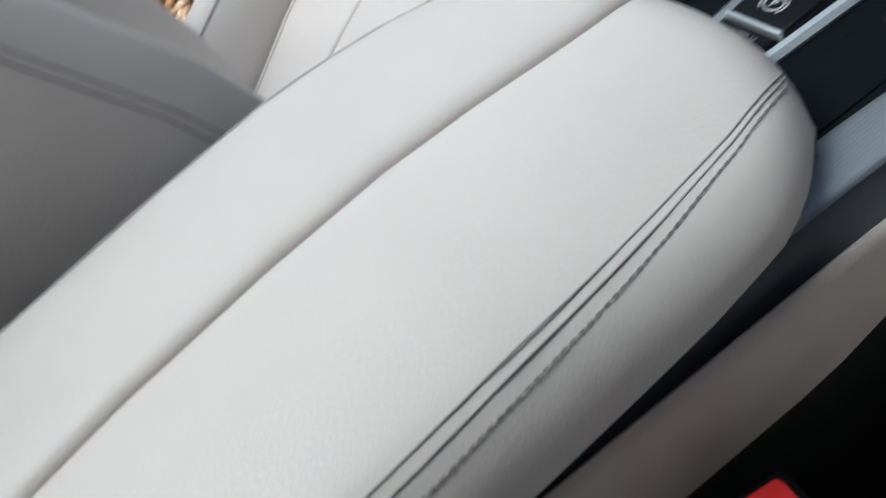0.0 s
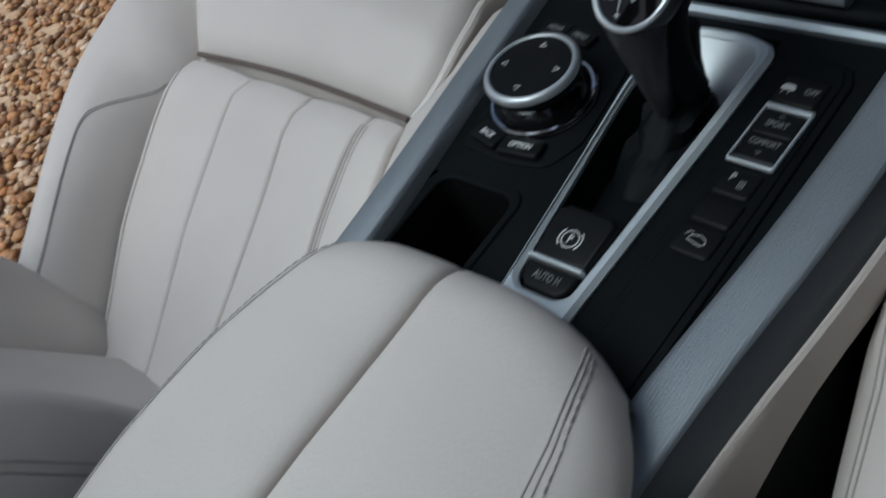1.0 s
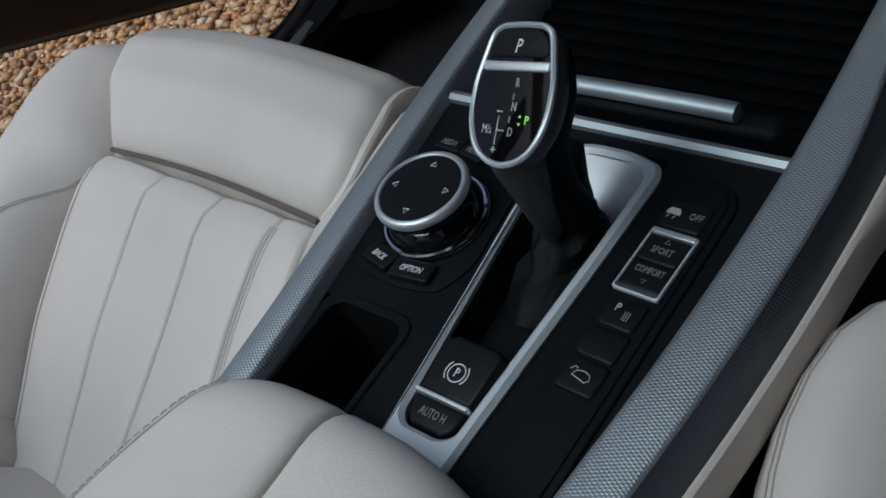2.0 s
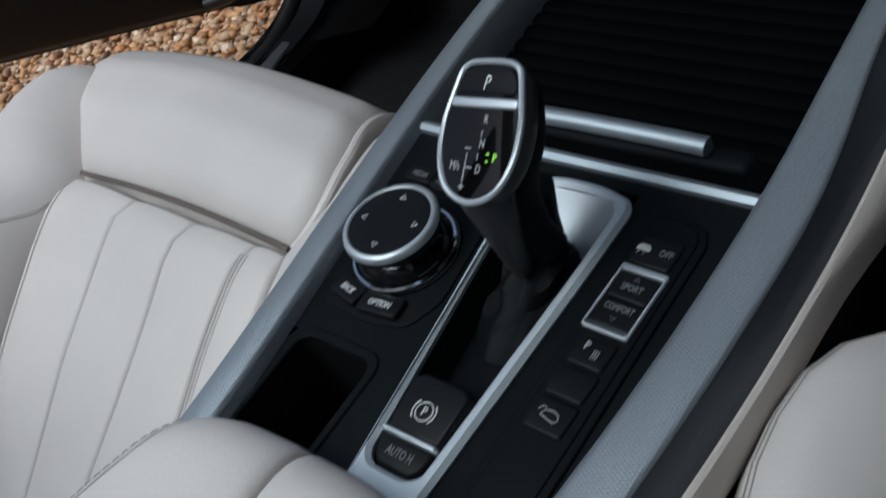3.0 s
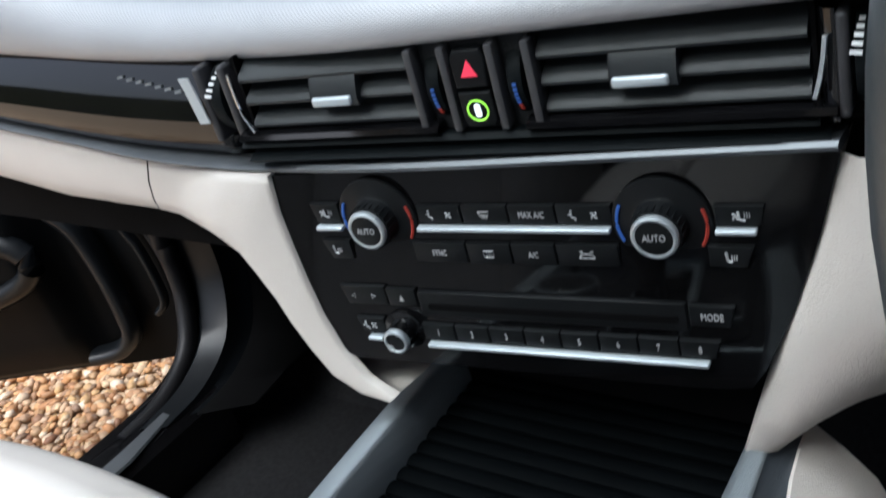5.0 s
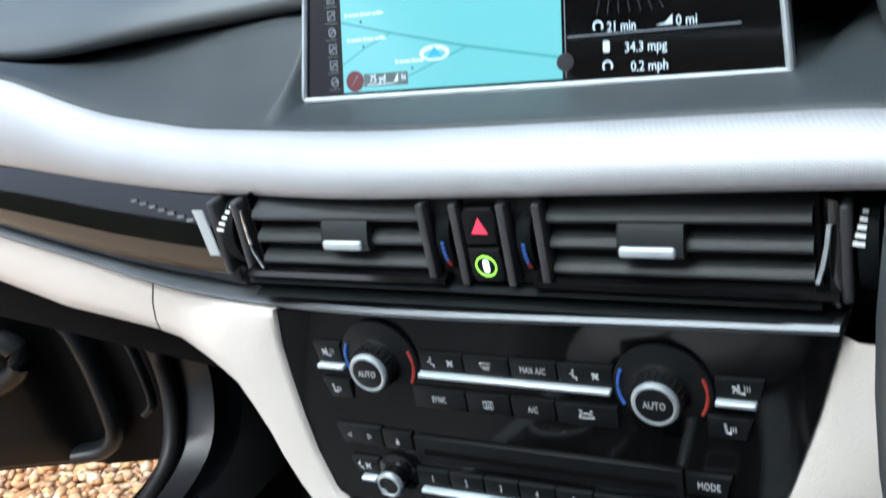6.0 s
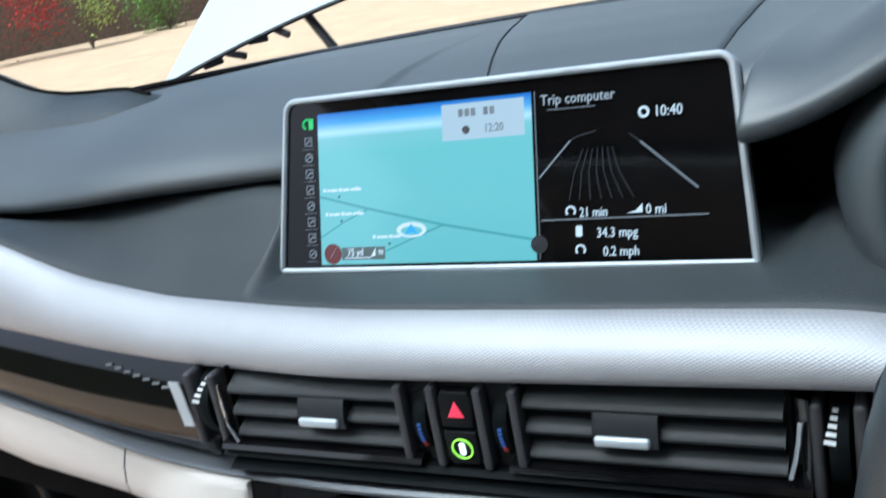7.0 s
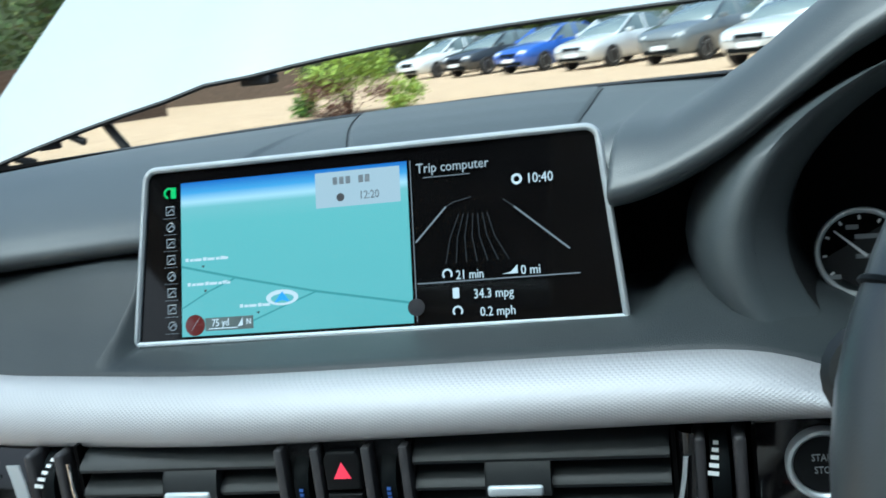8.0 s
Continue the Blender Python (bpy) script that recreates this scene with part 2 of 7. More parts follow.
def tube(bm, pts, r, n=6, closed=False):
    """A round bar along points; r is one radius or one for each point."""
    pts = [Vector(p) for p in pts]
    rows = []
    for i, p in enumerate(pts):
        a = pts[i - 1] if (i or closed) else p
        b = pts[(i + 1) % len(pts)] if (i < len(pts) - 1 or closed) else p
        d = (b - a).normalized()
        s = d.cross(Vector((0, 0, 1)))
        s = s.normalized() if s.length > 1e-4 else Vector((1, 0, 0))
        t = s.cross(d)
        rr = r[i] if isinstance(r, (list, tuple)) else r
        rows.append([p + s * rr * math.cos(2 * math.pi * k / n) + t * rr * math.sin(2 * math.pi * k / n) for k in range(n)])
    if closed:
        rows.append(rows[0])
        return loft(bm, rows, closed=True)
    return loft(bm, rows, closed=True, cap=True)


def edge_steps(length, r, n):
    """Places along a length, closer together within r of each end."""
    r = min(r, length / 2.01)
    e = [0, 0.06 * r, 0.2 * r, 0.45 * r, 0.75 * r]
    mid = [r + (length - 2 * r) * k / n for k in range(n + 1)]
    return e + mid + [length - v for v in e[::-1]]


def pad(bm, f, du, dv, r, depth, up=(0, 0, 1), n=(8, 8), sides=(1, 1, 1, 1), puff=0.0):
    """A cushion: f(u, v) gives its face for u, v from 0 to 1; its rim is rounded by r on the sides (u0, u1, v0, v1) and it is depth thick."""
    up = Vector(up).normalized()

    def fall(s, on):
        return 0 if not on or s >= r else r - math.sqrt(max(0, r * r - (r - s) ** 2))
    us, vs = edge_steps(du, r, n[0]), edge_steps(dv, r, n[1])
    rows = []
    for b in vs:
        row = []
        for a in us:
            d = max(fall(a, sides[0]), fall(du - a, sides[1])) + max(fall(b, sides[2]), fall(dv - b, sides[3]))
            lift = puff * math.sin(math.pi * a / du) * math.sin(math.pi * b / dv)
            row.append(Vector(f(a / du, b / dv)) + up * (lift - min(d, r * 1.2)))
        rows.append(row)
    bm_rows = [[bm.verts.new(p) for p in row] for row in rows]
    for a, b in zip(bm_rows, bm_rows[1:]):
        for i in range(len(a) - 1):
            bm.faces.new((a[i], a[i + 1], b[i + 1], b[i]))
    rim = bm_rows[0] + [row[-1] for row in bm_rows[1:]] + bm_rows[-1][-2::-1] + [row[0] for row in bm_rows[-2:0:-1]]
    low = [bm.verts.new(v.co - up * depth) for v in rim]
    for i in range(len(rim)):
        j = (i + 1) % len(rim)
        bm.faces.new((rim[i], low[i], low[j], rim[j]))
    bm.faces.new(low)
    return bm


def text_mesh(string, size, depth=0.0002, align="CENTER", shear=0.0, squeeze=1.0):
    cu = bpy.data.curves.new("words", "FONT")
    cu.body, cu.size, cu.extrude, cu.align_x, cu.align_y, cu.shear = string, size, depth, align, "CENTER", shear
    cu.resolution_u = 2
    ob = new("words", cu)
    me = bpy.data.meshes.new_from_object(ob)
    bpy.data.objects.remove(ob)
    bpy.data.curves.remove(cu)
    bm = bmesh.new()
    bm.from_mesh(me)
    bpy.data.meshes.remove(me)
    bmesh.ops.scale(bm, vec=(squeeze, 1, 1), verts=bm.verts)
    return bm


def words(string, size, M, material, parent, name="lettering", align="CENTER", shear=0.0, squeeze=0.9):
    return part(name, text_mesh(string, size * 0.92, 0.0002, align, shear, squeeze * 0.9), material, parent, M=M)


def smooth(t):
    t = max(0.0, min(1.0, t))
    return t * t * (3 - 2 * t)


def along(table, x):
    """A smooth curve through rows of place and value."""
    if x <= table[0][0]:
        return table[0][1]
    for (a, p), (b, q) in zip(table, table[1:]):
        if x <= b:
            return p + (q - p) * (x - a) / (b - a)
    return table[-1][1]


def eased(table, x, w):
    return sum(along(table, x + w * k / 4) for k in range(-4, 5)) / 9


TURN = Matrix.Rotation(radians(8.5), 4, "Z")     # the middle of the dash is turned to the driver


def face_y(x):
    """How far ahead the face of the dash lies."""
    u = (x + 0.07) / 0.02
    return -0.0104 + 0.149 * 0.02 * (math.log1p(math.exp(-abs(u))) + max(u, 0))

# ---------------------------------------------------------------- centre console
CZ = 0.78          # the console's deck


def rail_left(y):      # outer upper edge
    return eased([(-0.6, -0.062), (-0.36, -0.0765), (-0.30, -0.0838), (-0.23, -0.0935), (-0.165, -0.1012), (-0.1, -0.1075), (-0.03, -0.1105), (0.1, -0.115)], y, 0.03)


def RW(y):             # width of the left rail's top
    return along([(-0.6, 0.0175), (-0.35, 0.0178), (-0.18, 0.0158), (-0.1, 0.0150), (0.0, 0.0138), (0.1, 0.0135)], y)


def rail_right(y):     # inner upper edge
    return eased([(-0.6, 0.095), (-0.36, 0.1005), (-0.285, 0.1085), (-0.215, 0.1120), (-0.15, 0.1122), (-0.06, 0.1070), (0.016, 0.1040), (0.1, 0.10)], y, 0.03)


def build_console():
    con = thing("centre_console", "black centre console with embossed aluminium rails and ivory leather sides", "console", (0.03, -0.2, 0.45))
    ys = [-0.62 + 0.02 * k for k in range(34)]
    # deck of matt black plastic, with the pocket and the selector well cut out
    bm = B()
    y0, y1 = -0.60, -0.168
    L, R = (lambda y: rail_left(y) + RW(y) + 0.002), (lambda y: rail_right(y) + 0.001)

    def quad(xa, xb, ya, yb, z=CZ):
        f = lambda x, y: x(y) if callable(x) else x
        n = 6
        for k in range(n):
            a, b = ya + (yb - ya) * k / n, ya + (yb - ya) * (k + 1) / n
            bm.faces.new([bm.verts.new(p) for p in ((f(xa, a), a, z), (f(xb, a), a, z), (f(xb, b), b, z), (f(xa, b), b, z))])
    quad(L, R, y0, -0.40)
    quad(L, -0.0565, -0.40, -0.3005)
    quad(L, -0.008, -0.3005, y1)
    quad(-0.008, R, -0.40, -0.357)
    quad(-0.008, lambda y: 0.0165 - 0.105 * (y + 0.357), -0.357, -0.176)
    quad(lambda y: 0.0540 + 0.02 * (y + 0.357), R, -0.357, -0.176)
    quad(-0.008, R, -0.176, y1)
    part("deck", bm, MATT_BLACK, con, "matt black plastic deck")
    # left pocket, deep, with its shade put into a near-black colour
    bm = B()
    o, d = round_rect(-0.0565, -0.008, -0.40, -0.3005, 0.008), round_rect(-0.0535, -0.011, -0.395, -0.306, 0.007)
    loft(bm, [[(x, y, CZ) for x, y in o], [(x, y, CZ - 0.004) for x, y in inset(o, 0.002)], [(x, y, CZ - 0.07) for x, y in d]], closed=True)
    bm.faces.new([bm.verts.new((x, y, CZ - 0.07)) for x, y in d])
    part("pocket", bm, RECESS, con, "empty storage pocket, shade in its near-black colour")
    bm = ring_frame(B(), round_rect(-0.0585, -0.0045, -0.405, -0.2965, 0.010), round_rect(-0.0555, -0.009, -0.4, -0.3015, 0.008), CZ - 0.003, CZ + 0.0012, r=0.0008)
    part("pocket_rim", bm, MATT_BLACK, con)
    # rails: a flat top that bends down to the deck on its inner side
    def left_rail(y):
        w = RW(y)
        return [(rail_left(y) + dx, y, z) for dx, z in ((0.002, 0.72), (-0.0008, 0.776), (0.0, 0.7855), (0.0015, 0.7882), (0.0035, 0.7890), (w * 0.6, 0.7892), (w - 0.0012, 0.7888), (w + 0.0003, 0.7878), (w + 0.0012, 0.7858))]
    part("rail", loft(B(), [left_rail(y) for y in ys]), RAIL, con, "embossed satin aluminium rail")
    part("rail_flank", loft(B(), [[(rail_left(y) + RW(y) + dx, y, z) for dx, z in ((0.0008, 0.7862), (0.0014, 0.7850), (0.0058, 0.7690), (0.0060, 0.745))] for y in ys]), RAIL, con, "embossed inner flank of the rail")
    def crease(y):     # where the top breaks down to the outer flank
        return eased([(-0.6, 0.0245), (-0.165, 0.0243), (-0.12, 0.0208), (-0.08, 0.0168), (-0.03, 0.0140), (0.03, 0.0105)], y, 0.02)
    part("rail", loft(B(), [[(rail_right(y) + dx, y, z) for dx, z in ((-0.004, 0.74), (-0.003, 0.772), (-0.001, 0.785), (0.001, 0.7882), (0.004, 0.7892), (crease(y) - 0.008, 0.7894), (crease(y) - 0.002, 0.7890), (crease(y) - 0.0006, 0.7885), (crease(y) + 0.0002, 0.7875))] for y in ys]), RAIL, con, "embossed satin aluminium rail", sharp=50)
    # outer flank: same metal as the top, darkened in colour for its shaded side
    part("rail_flank", loft(B(), [[(rail_right(y) + dx, y, z) for dx, z in ((crease(y) - 0.0004, 0.7878), (crease(y) + 0.0006, 0.7862), (crease(y) * 0.45 + 0.0325 * 0.55, 0.7795), (0.0325, 0.7720), (0.0335, 0.766))] for y in ys]), RAIL_SHADED, con, "embossed outer flank of the rail, shade in its colour", sharp=50)
    # leather sides below the rails
    bm = B()
    def drop(y):       # the panel deepens towards the armrest
        return 0.028 * smooth((-0.30 - y) / 0.12)
    flare = lambda y: 0.024 * smooth((y + 0.20) / 0.2)       # and widens under the knee panel
    out = lambda dx: max(0, min(1, (dx - 0.0355) / 0.003))
    near = lambda y: 0.010 * smooth((y + 0.07) / 0.09)
    loft(bm, [[(rail_right(y) + dx + flare(y) * out(dx) - near(y) * (1 - out(dx)), y, z - k * drop(y) - 0.9 * flare(y) * out(dx) + near(y) * (1 - out(dx))) for dx, z, k in ((0.032, 0.768, 0), (0.0335, 0.7735, -0.07), (0.0352, 0.7745, -0.10), (0.0368, 0.7737, -0.07), (0.0380, 0.7700, 0), (0.0386, 0.762, 0.5), (0.0382, 0.751, 1), (0.0355, 0.748, 1))] for y in ys])
    part("side_panel", bm, IVORY_TRIM, con, "ivory leather upper side panel")
    bm = B()
    loft(bm, [[(rail_right(y) + dx, y, z) for dx, z in ((0.037, 0.753), (0.033, 0.740), (0.034, 0.70), (0.036, 0.60), (0.035, 0.45))] for y in ys])
    part("lower_side_panel", bm, SOFT_BLACK, con, "black lower side panel")
    bm = B()
    loft(bm, [[(rail_left(y) + dx, y, z) for dx, z in ((0.004, 0.775), (-0.002, 0.772), (-0.004, 0.74), (-0.003, 0.60), (0.0, 0.45))] for y in ys])
    part("side_panel", bm, SOFT_BLACK, con, "black carpeted side panel")
    # silver strip across the deck
    bm = B()
    xa, xb = rail_left(-0.166) + RW(-0.166) + 0.002, rail_right(-0.166)
    loft(bm, [[(x, -0.1645 + dy, z) for dy, z in ((-0.0045, 0.779), (-0.004, 0.7825), (-0.001, 0.784), (0.002, 0.783), (0.0035, 0.778), (0.003, 0.765))] for x in (xa, (xa + xb) / 2, xb)])
    part("cross_strip", bm, STRIP_SILVER, con, "satin silver cross strip")
    # roller shutter over the front tray
    shutter = part("shutter_panel", rbox(B(), -0.115, 0.118, -0.163, 0.09, 0.748, 0.7588), SHUTTER, con, "black ribbed roller shutter")
    base = B()
    loft(base, [[(-0.0915, dy, z) for dy, z in SLAT], [(0.110, dy, z) for dy, z in SLAT]], closed=True, cap=True)
    base.transform(INV[shutter.name])
    slat_mesh = finish(base, "slat", SHUTTER)
    for k in range(17):
        ob = new("slat", slat_mesh)
        ob.parent = shutter
        ob.location = (0, -0.119 + 0.0118 * k, 0.7590 + 0.0002 * k)
        INV[ob.name] = INV[shutter.name]
    # shutter handle
    bm = B()
    loft(bm, [[(x, -0.1275 + dy - 0.0008 * abs((x - 0.02) / 0.05) ** 3, z - 0.0015) for dy, z in ((-0.0055, 0.7675), (-0.0048, 0.7715), (-0.001, 0.7735), (0.0035, 0.7725), (0.0045, 0.766), (0.004, 0.756))]
              for x in [-0.045 + 0.01105 * k for k in range(11)]], cap=True)
    part("handle", bm, STRIP_SILVER, con, "satin silver handle bar", sharp=75)
    part("handle_foot", rbox(B(), -0.052, 0.088, -0.135, -0.118, 0.750, 0.7625, 0.006, 4), MATT_BLACK, con)
    return con


SLAT = [(-0.0056, 0.0), (-0.0053, 0.0012), (-0.0032, 0.0024), (0.0002, 0.0029), (0.0034, 0.0023), (0.0053, 0.0011), (0.0056, 0.0)]
console = build_console()


def outline(bm, pts, r, M, closed=True):
    return tube(bm, [M @ Vector((x, y, 0)) for x, y in pts], r, 5, closed)


# ---- rotary controller
def build_controller():
    ctl = thing("rotary_controller", "round black rotary controller with a chrome ring on the console", "controller", (-0.0368, -0.2418, CZ))
    M = pose(-0.0352, -0.2422, CZ, 0, 0, 0) @ Matrix.Diagonal((1.02, 1.02, 0.72, 1))
    part("base", turned(B(), [(0.0285, 0.0), (0.0285, 0.003), (0.0278, 0.0045), (0.024, 0.005), (0.024, 0.004)], 48, M), GLOSS_BLACK, ctl)
    part("base_ring", turned(B(), [(0.0262, 0.004), (0.0268, 0.0055), (0.0262, 0.0068), (0.0252, 0.0068), (0.0252, 0.004)], 48, M), CHROME, ctl, "thin chrome ring")
    part("skirt", turned(B(), [(0.0245, 0.004), (0.0225, 0.012), (0.0205, 0.016), (0.0208, 0.0205), (0.0228, 0.022)], 48, M), GLOSS_BLACK, ctl, "glossy black skirt")
    part("grip", turned(B(), [(0.0205, 0.0205), (0.0228, 0.0215), (0.0236, 0.0235), (0.0236, 0.0275), (0.0215, 0.029), (0.02, 0.029)], 48, M), MATT_BLACK, ctl)
    part("chrome_ring", turned(B(), [(0.0238, 0.027), (0.0241, 0.0295), (0.0236, 0.0318), (0.0224, 0.0331), (0.0212, 0.0331), (0.0206, 0.0322), (0.0206, 0.029), (0.022, 0.027)], 56, M), SATIN, ctl, "bright satin ring")
    part("touch_face", turned(B(), [(0.0208, 0.030), (0.0208, 0.0317), (0.019, 0.0321), (0.01, 0.0319), (0.002, 0.0318)], 48, M), KEY_BLACK, ctl, "black touch pad")
    for a in (98, 188, 278, 8):
        Q = M @ pose(0.0145 * math.cos(radians(a)), 0.0145 * math.sin(radians(a)), 0.03235, 0, 0, a - 90)
        part("arrow_mark", outline(B(), [(-0.0016, -0.0010), (0.0016, -0.0010), (0, 0.0016)], 0.0003, Q), WHITE_PRINT, ctl)
    # keys round it
    for string, x, y, w, d, turn in (("BACK", -0.0470, -0.2735, 0.0190, 0.0115, -12), ("OPTION", -0.0248, -0.2752, 0.0240, 0.0115, 6),
                                     ("MEDIA", -0.0580, -0.1985, 0.018, 0.010, -2), ("MENU", -0.0405, -0.2005, 0.017, 0.010, -10)):
        Q = pose(x, y, CZ, -4, 0, turn)
        key = part("key", slab(B(), round_rect(-w / 2, w / 2, -d / 2, d / 2, 0.002, 3), 0, 0.0045, 0.0012, Q), KEY_BLACK, ctl)
        words(string, 0.0056, Q @ pose(0, -0.0006, 0.0048), GREY_PRINT if d < 0.0112 and string in ("MEDIA", "MENU") else WHITE_PRINT, key, shear=0.15, squeeze=0.75)
    part("key_surround", slab(B(), soften([(-0.062, -0.262), (-0.0595, -0.2825), (-0.028, -0.2850), (-0.006, -0.2805), (0.002, -0.262), (-0.004, -0.212), (-0.03, -0.197), (-0.067, -0.194)], 0.006), CZ - 0.001, CZ + 0.0012, 0.0006), MATT_BLACK, ctl)
    return ctl


build_controller()


# ---- gear selector with its silver surround
def build_selector():
    sel = thing("gear_selector", "black leather gear selector with a silver ringed glossy head", "gear lever", (0.03, -0.23, CZ))
    outer0 = [(0.0168, -0.357), (0.022, -0.3605), (0.0475, -0.3605), (0.0548, -0.357), (0.0592, -0.235), (0.0602, -0.188), (0.0565, -0.181), (0.040, -0.1765), (0.018, -0.1765), (0.0055, -0.180), (0.0015, -0.187), (0.0010, -0.222)]
    inner0 = [(0.0195, -0.337), (0.024, -0.342), (0.043, -0.342), (0.0482, -0.338), (0.0522, -0.235), (0.0530, -0.191), (0.050, -0.186), (0.039, -0.1825), (0.019, -0.1825), (0.0085, -0.186), (0.0045, -0.191), (0.0040, -0.222)]
    outer, inner = soften(outer0, 0.006), soften(inner0, 0.006)
    part("surround", ring_frame(B(), outer, inner, CZ - 0.02, CZ + 0.0038, r=0.0022), BRIGHT_BAR, sel, "satin silver surround")
    bm = B()
    loft(bm, [[(x, y, CZ - 0.001) for x, y in inner], [(x, y, CZ - 0.012) for x, y in inset(inner, 0.002)], [(x, y, CZ - 0.018) for x, y in inset(inner, 0.004)]], closed=True)
    bm.faces.new([bm.verts.new((x, y, CZ - 0.018)) for x, y in inset(inner, 0.004)])
    part("well", bm, MATT_BLACK, sel)
    # bright slope at the front of the well
    bm = B()
    loft(bm, [[(x, y, z) for x in [0.0085 + 0.005 * k for k in range(10)]] for y, z in ((-0.1845, CZ + 0.003), (-0.189, CZ - 0.001), (-0.199, CZ - 0.009), (-0.2085, CZ - 0.0145))])
    part("front_slope", bm, SATIN, sel, "satin silver inner slope")
    # gaiter
    bm = B()
    rows = []
    for k, (w, d, z) in enumerate(((0.0195, 0.036, -0.016), (0.0175, 0.030, -0.009), (0.0135, 0.023, -0.008), (0.0142, 0.020, -0.001), (0.0105, 0.014, 0.002), (0.0112, 0.013, 0.008), (0.0085, 0.0105, 0.014), (0.0085, 0.0105, 0.03))):
        rows.append([(0.0305 + w * math.cos(a) * (1 + 0.07 * math.sin(5 * a + 1.3 * k)), -0.238 + 0.004 * k + d * math.sin(a), CZ + z + 0.0012 * math.sin(7 * a + k)) for a in [2 * math.pi * i / 28 for i in range(28)]])
    loft(bm, rows, closed=True, cap=True)
    part("gaiter", bm, MATT_BLACK, sel, "soft black leather gaiter")
    # shaft and head: sections across the lean of the lever
    lean = pose(0.0355, -0.2210, CZ + 0.0095, 0, -4, 0)
    rows = []
    for z, y, w, d in ((-0.004, 0.001, 0.0082, 0.0100), (0.012, -0.003, 0.0082, 0.0100), (0.028, -0.003, 0.0088, 0.0112), (0.040, -0.001, 0.0115, 0.0130), (0.050, 0.003, 0.0160, 0.0145), (0.060, 0.008, 0.0185, 0.0135), (0.069, 0.013, 0.0192, 0.0110), (0.076, 0.0170, 0.0180, 0.0080), (0.081, 0.0195, 0.0140, 0.0050), (0.083, 0.020, 0.008, 0.003)):
        rows.append([lean @ Vector((w * math.copysign(abs(math.cos(a)) ** 0.8, math.cos(a)), y + d * math.copysign(abs(math.sin(a)) ** 0.8, math.sin(a)), z)) for a in [2 * math.pi * i / 32 for i in range(32)]])
    part("grip", loft(B(), rows, closed=True, cap=True), MATT_BLACK, sel, "black leather wrapped grip")
    rows = [[lean @ Vector((-0.002 + w * math.cos(a), y + d * math.sin(a), z)) for a in [2 * math.pi * i / 28 for i in range(28)]]
            for z, y, w, d in ((0.060, -0.010, 0.0175, 0.010), (0.050, -0.013, 0.0160, 0.0095), (0.040, -0.0145, 0.0130, 0.009), (0.027, -0.0145, 0.0095, 0.0085), (0.012, -0.014, 0.0062, 0.008), (-0.003, -0.014, 0.003, 0.006))]
    part("neck", loft(B(), rows, closed=True, cap=True), GUNMETAL, sel, "gunmetal satin neck")
    # the face leans back towards the armrest
    F = pose(0.0375, -0.2276, 0.8648, 36, -8, 0)
    half = [(0.0080, -0.0280), (0.0146, -0.0236), (0.0188, -0.0165), (0.0210, -0.0080), (0.0211, 0.003), (0.0198, 0.0095), (0.0172, 0.0200), (0.0156, 0.0245), (0.0110, 0.0272)]
    shield = soften([(0, -0.0297)] + half + [(0, 0.0278)] + [(-x, y) for x, y in half[::-1]], 0.004, 3)
    bm = B()
    loft(bm, [[F @ Vector((x, y + sh * min(0, y), z)) for x, y in inset(shield, d)] for d, z, sh in ((0.0012, 0.002, 0), (-0.0002, 0.0012, 0.0), (0.0004, -0.003, 0.03), (0.0026, -0.009, 0.03), (0.006, -0.0135, -0.02))], closed=True)
    part("collar", bm, GUNMETAL, sel, "satin silver collar round the head")
    bm = B()
    tube(bm, [F @ Vector((x, y, 0.0022)) for x, y in inset(shield, 0.0008)], 0.0014, 8, True)
    part("silver_ring", bm, SATIN, sel, "satin silver ring")
    part("face_panel", slab(B(), inset([p for p in shield], 0.0018), 0.0, 0.0026, 0.0004, F), FACE_GLOSS, sel, "glossy black indicator face")
    part("cross_bar", slab(B(), round_rect(-0.0174, 0.0174, 0.0084, 0.0125, 0.001, 2), 0.001, 0.0036, 0.0008, F), SATIN, sel, "satin silver bar")
    part("park_button", slab(B(), soften([(-0.0164, 0.0138), (0.0164, 0.0138), (0.0140, 0.0215), (0.0090, 0.0252), (-0.0090, 0.0252), (-0.0140, 0.0215)], 0.004), 0.001, 0.0034, 0.0008, F), KEY_BLACK, sel, "black park button")
    words("P", 0.0085, F @ pose(0.0, 0.0180, 0.0037), WHITE_PRINT, sel, shear=0.2)
    for s, x, y in (("R", 0.0026, 0.0040), ("N", 0.0028, -0.0055), ("D", 0.0030, -0.0155), ("M/s", -0.0095, -0.0150)):
        words(s, 0.0056, F @ pose(x, y, 0.0029), KEY_PRINT, sel, squeeze=0.8)
    for x, y, w, h in ((0.0016, -0.0015, 0.0004, 0.0026), (0.0015, -0.0105, 0.0004, 0.0026), (-0.0042, -0.0150, 0.0005, 0.0115), (-0.0022, -0.0150, 0.0035, 0.0005), (-0.0042, -0.0075, 0.003, 0.0006), (-0.0042, -0.0228, 0.0026, 0.0006), (-0.0042, -0.0228, 0.0006, 0.0026)):
        part("gate_line", slab(B(), round_rect(x - w / 2, x + w / 2, y - h / 2, y + h / 2, 0.0001, 1), 0.0024, 0.0030, 0, F), KEY_PRINT, sel)
    words("P", 0.0055, F @ pose(0.0105, -0.0105, 0.0029), GREEN_LIT, sel)
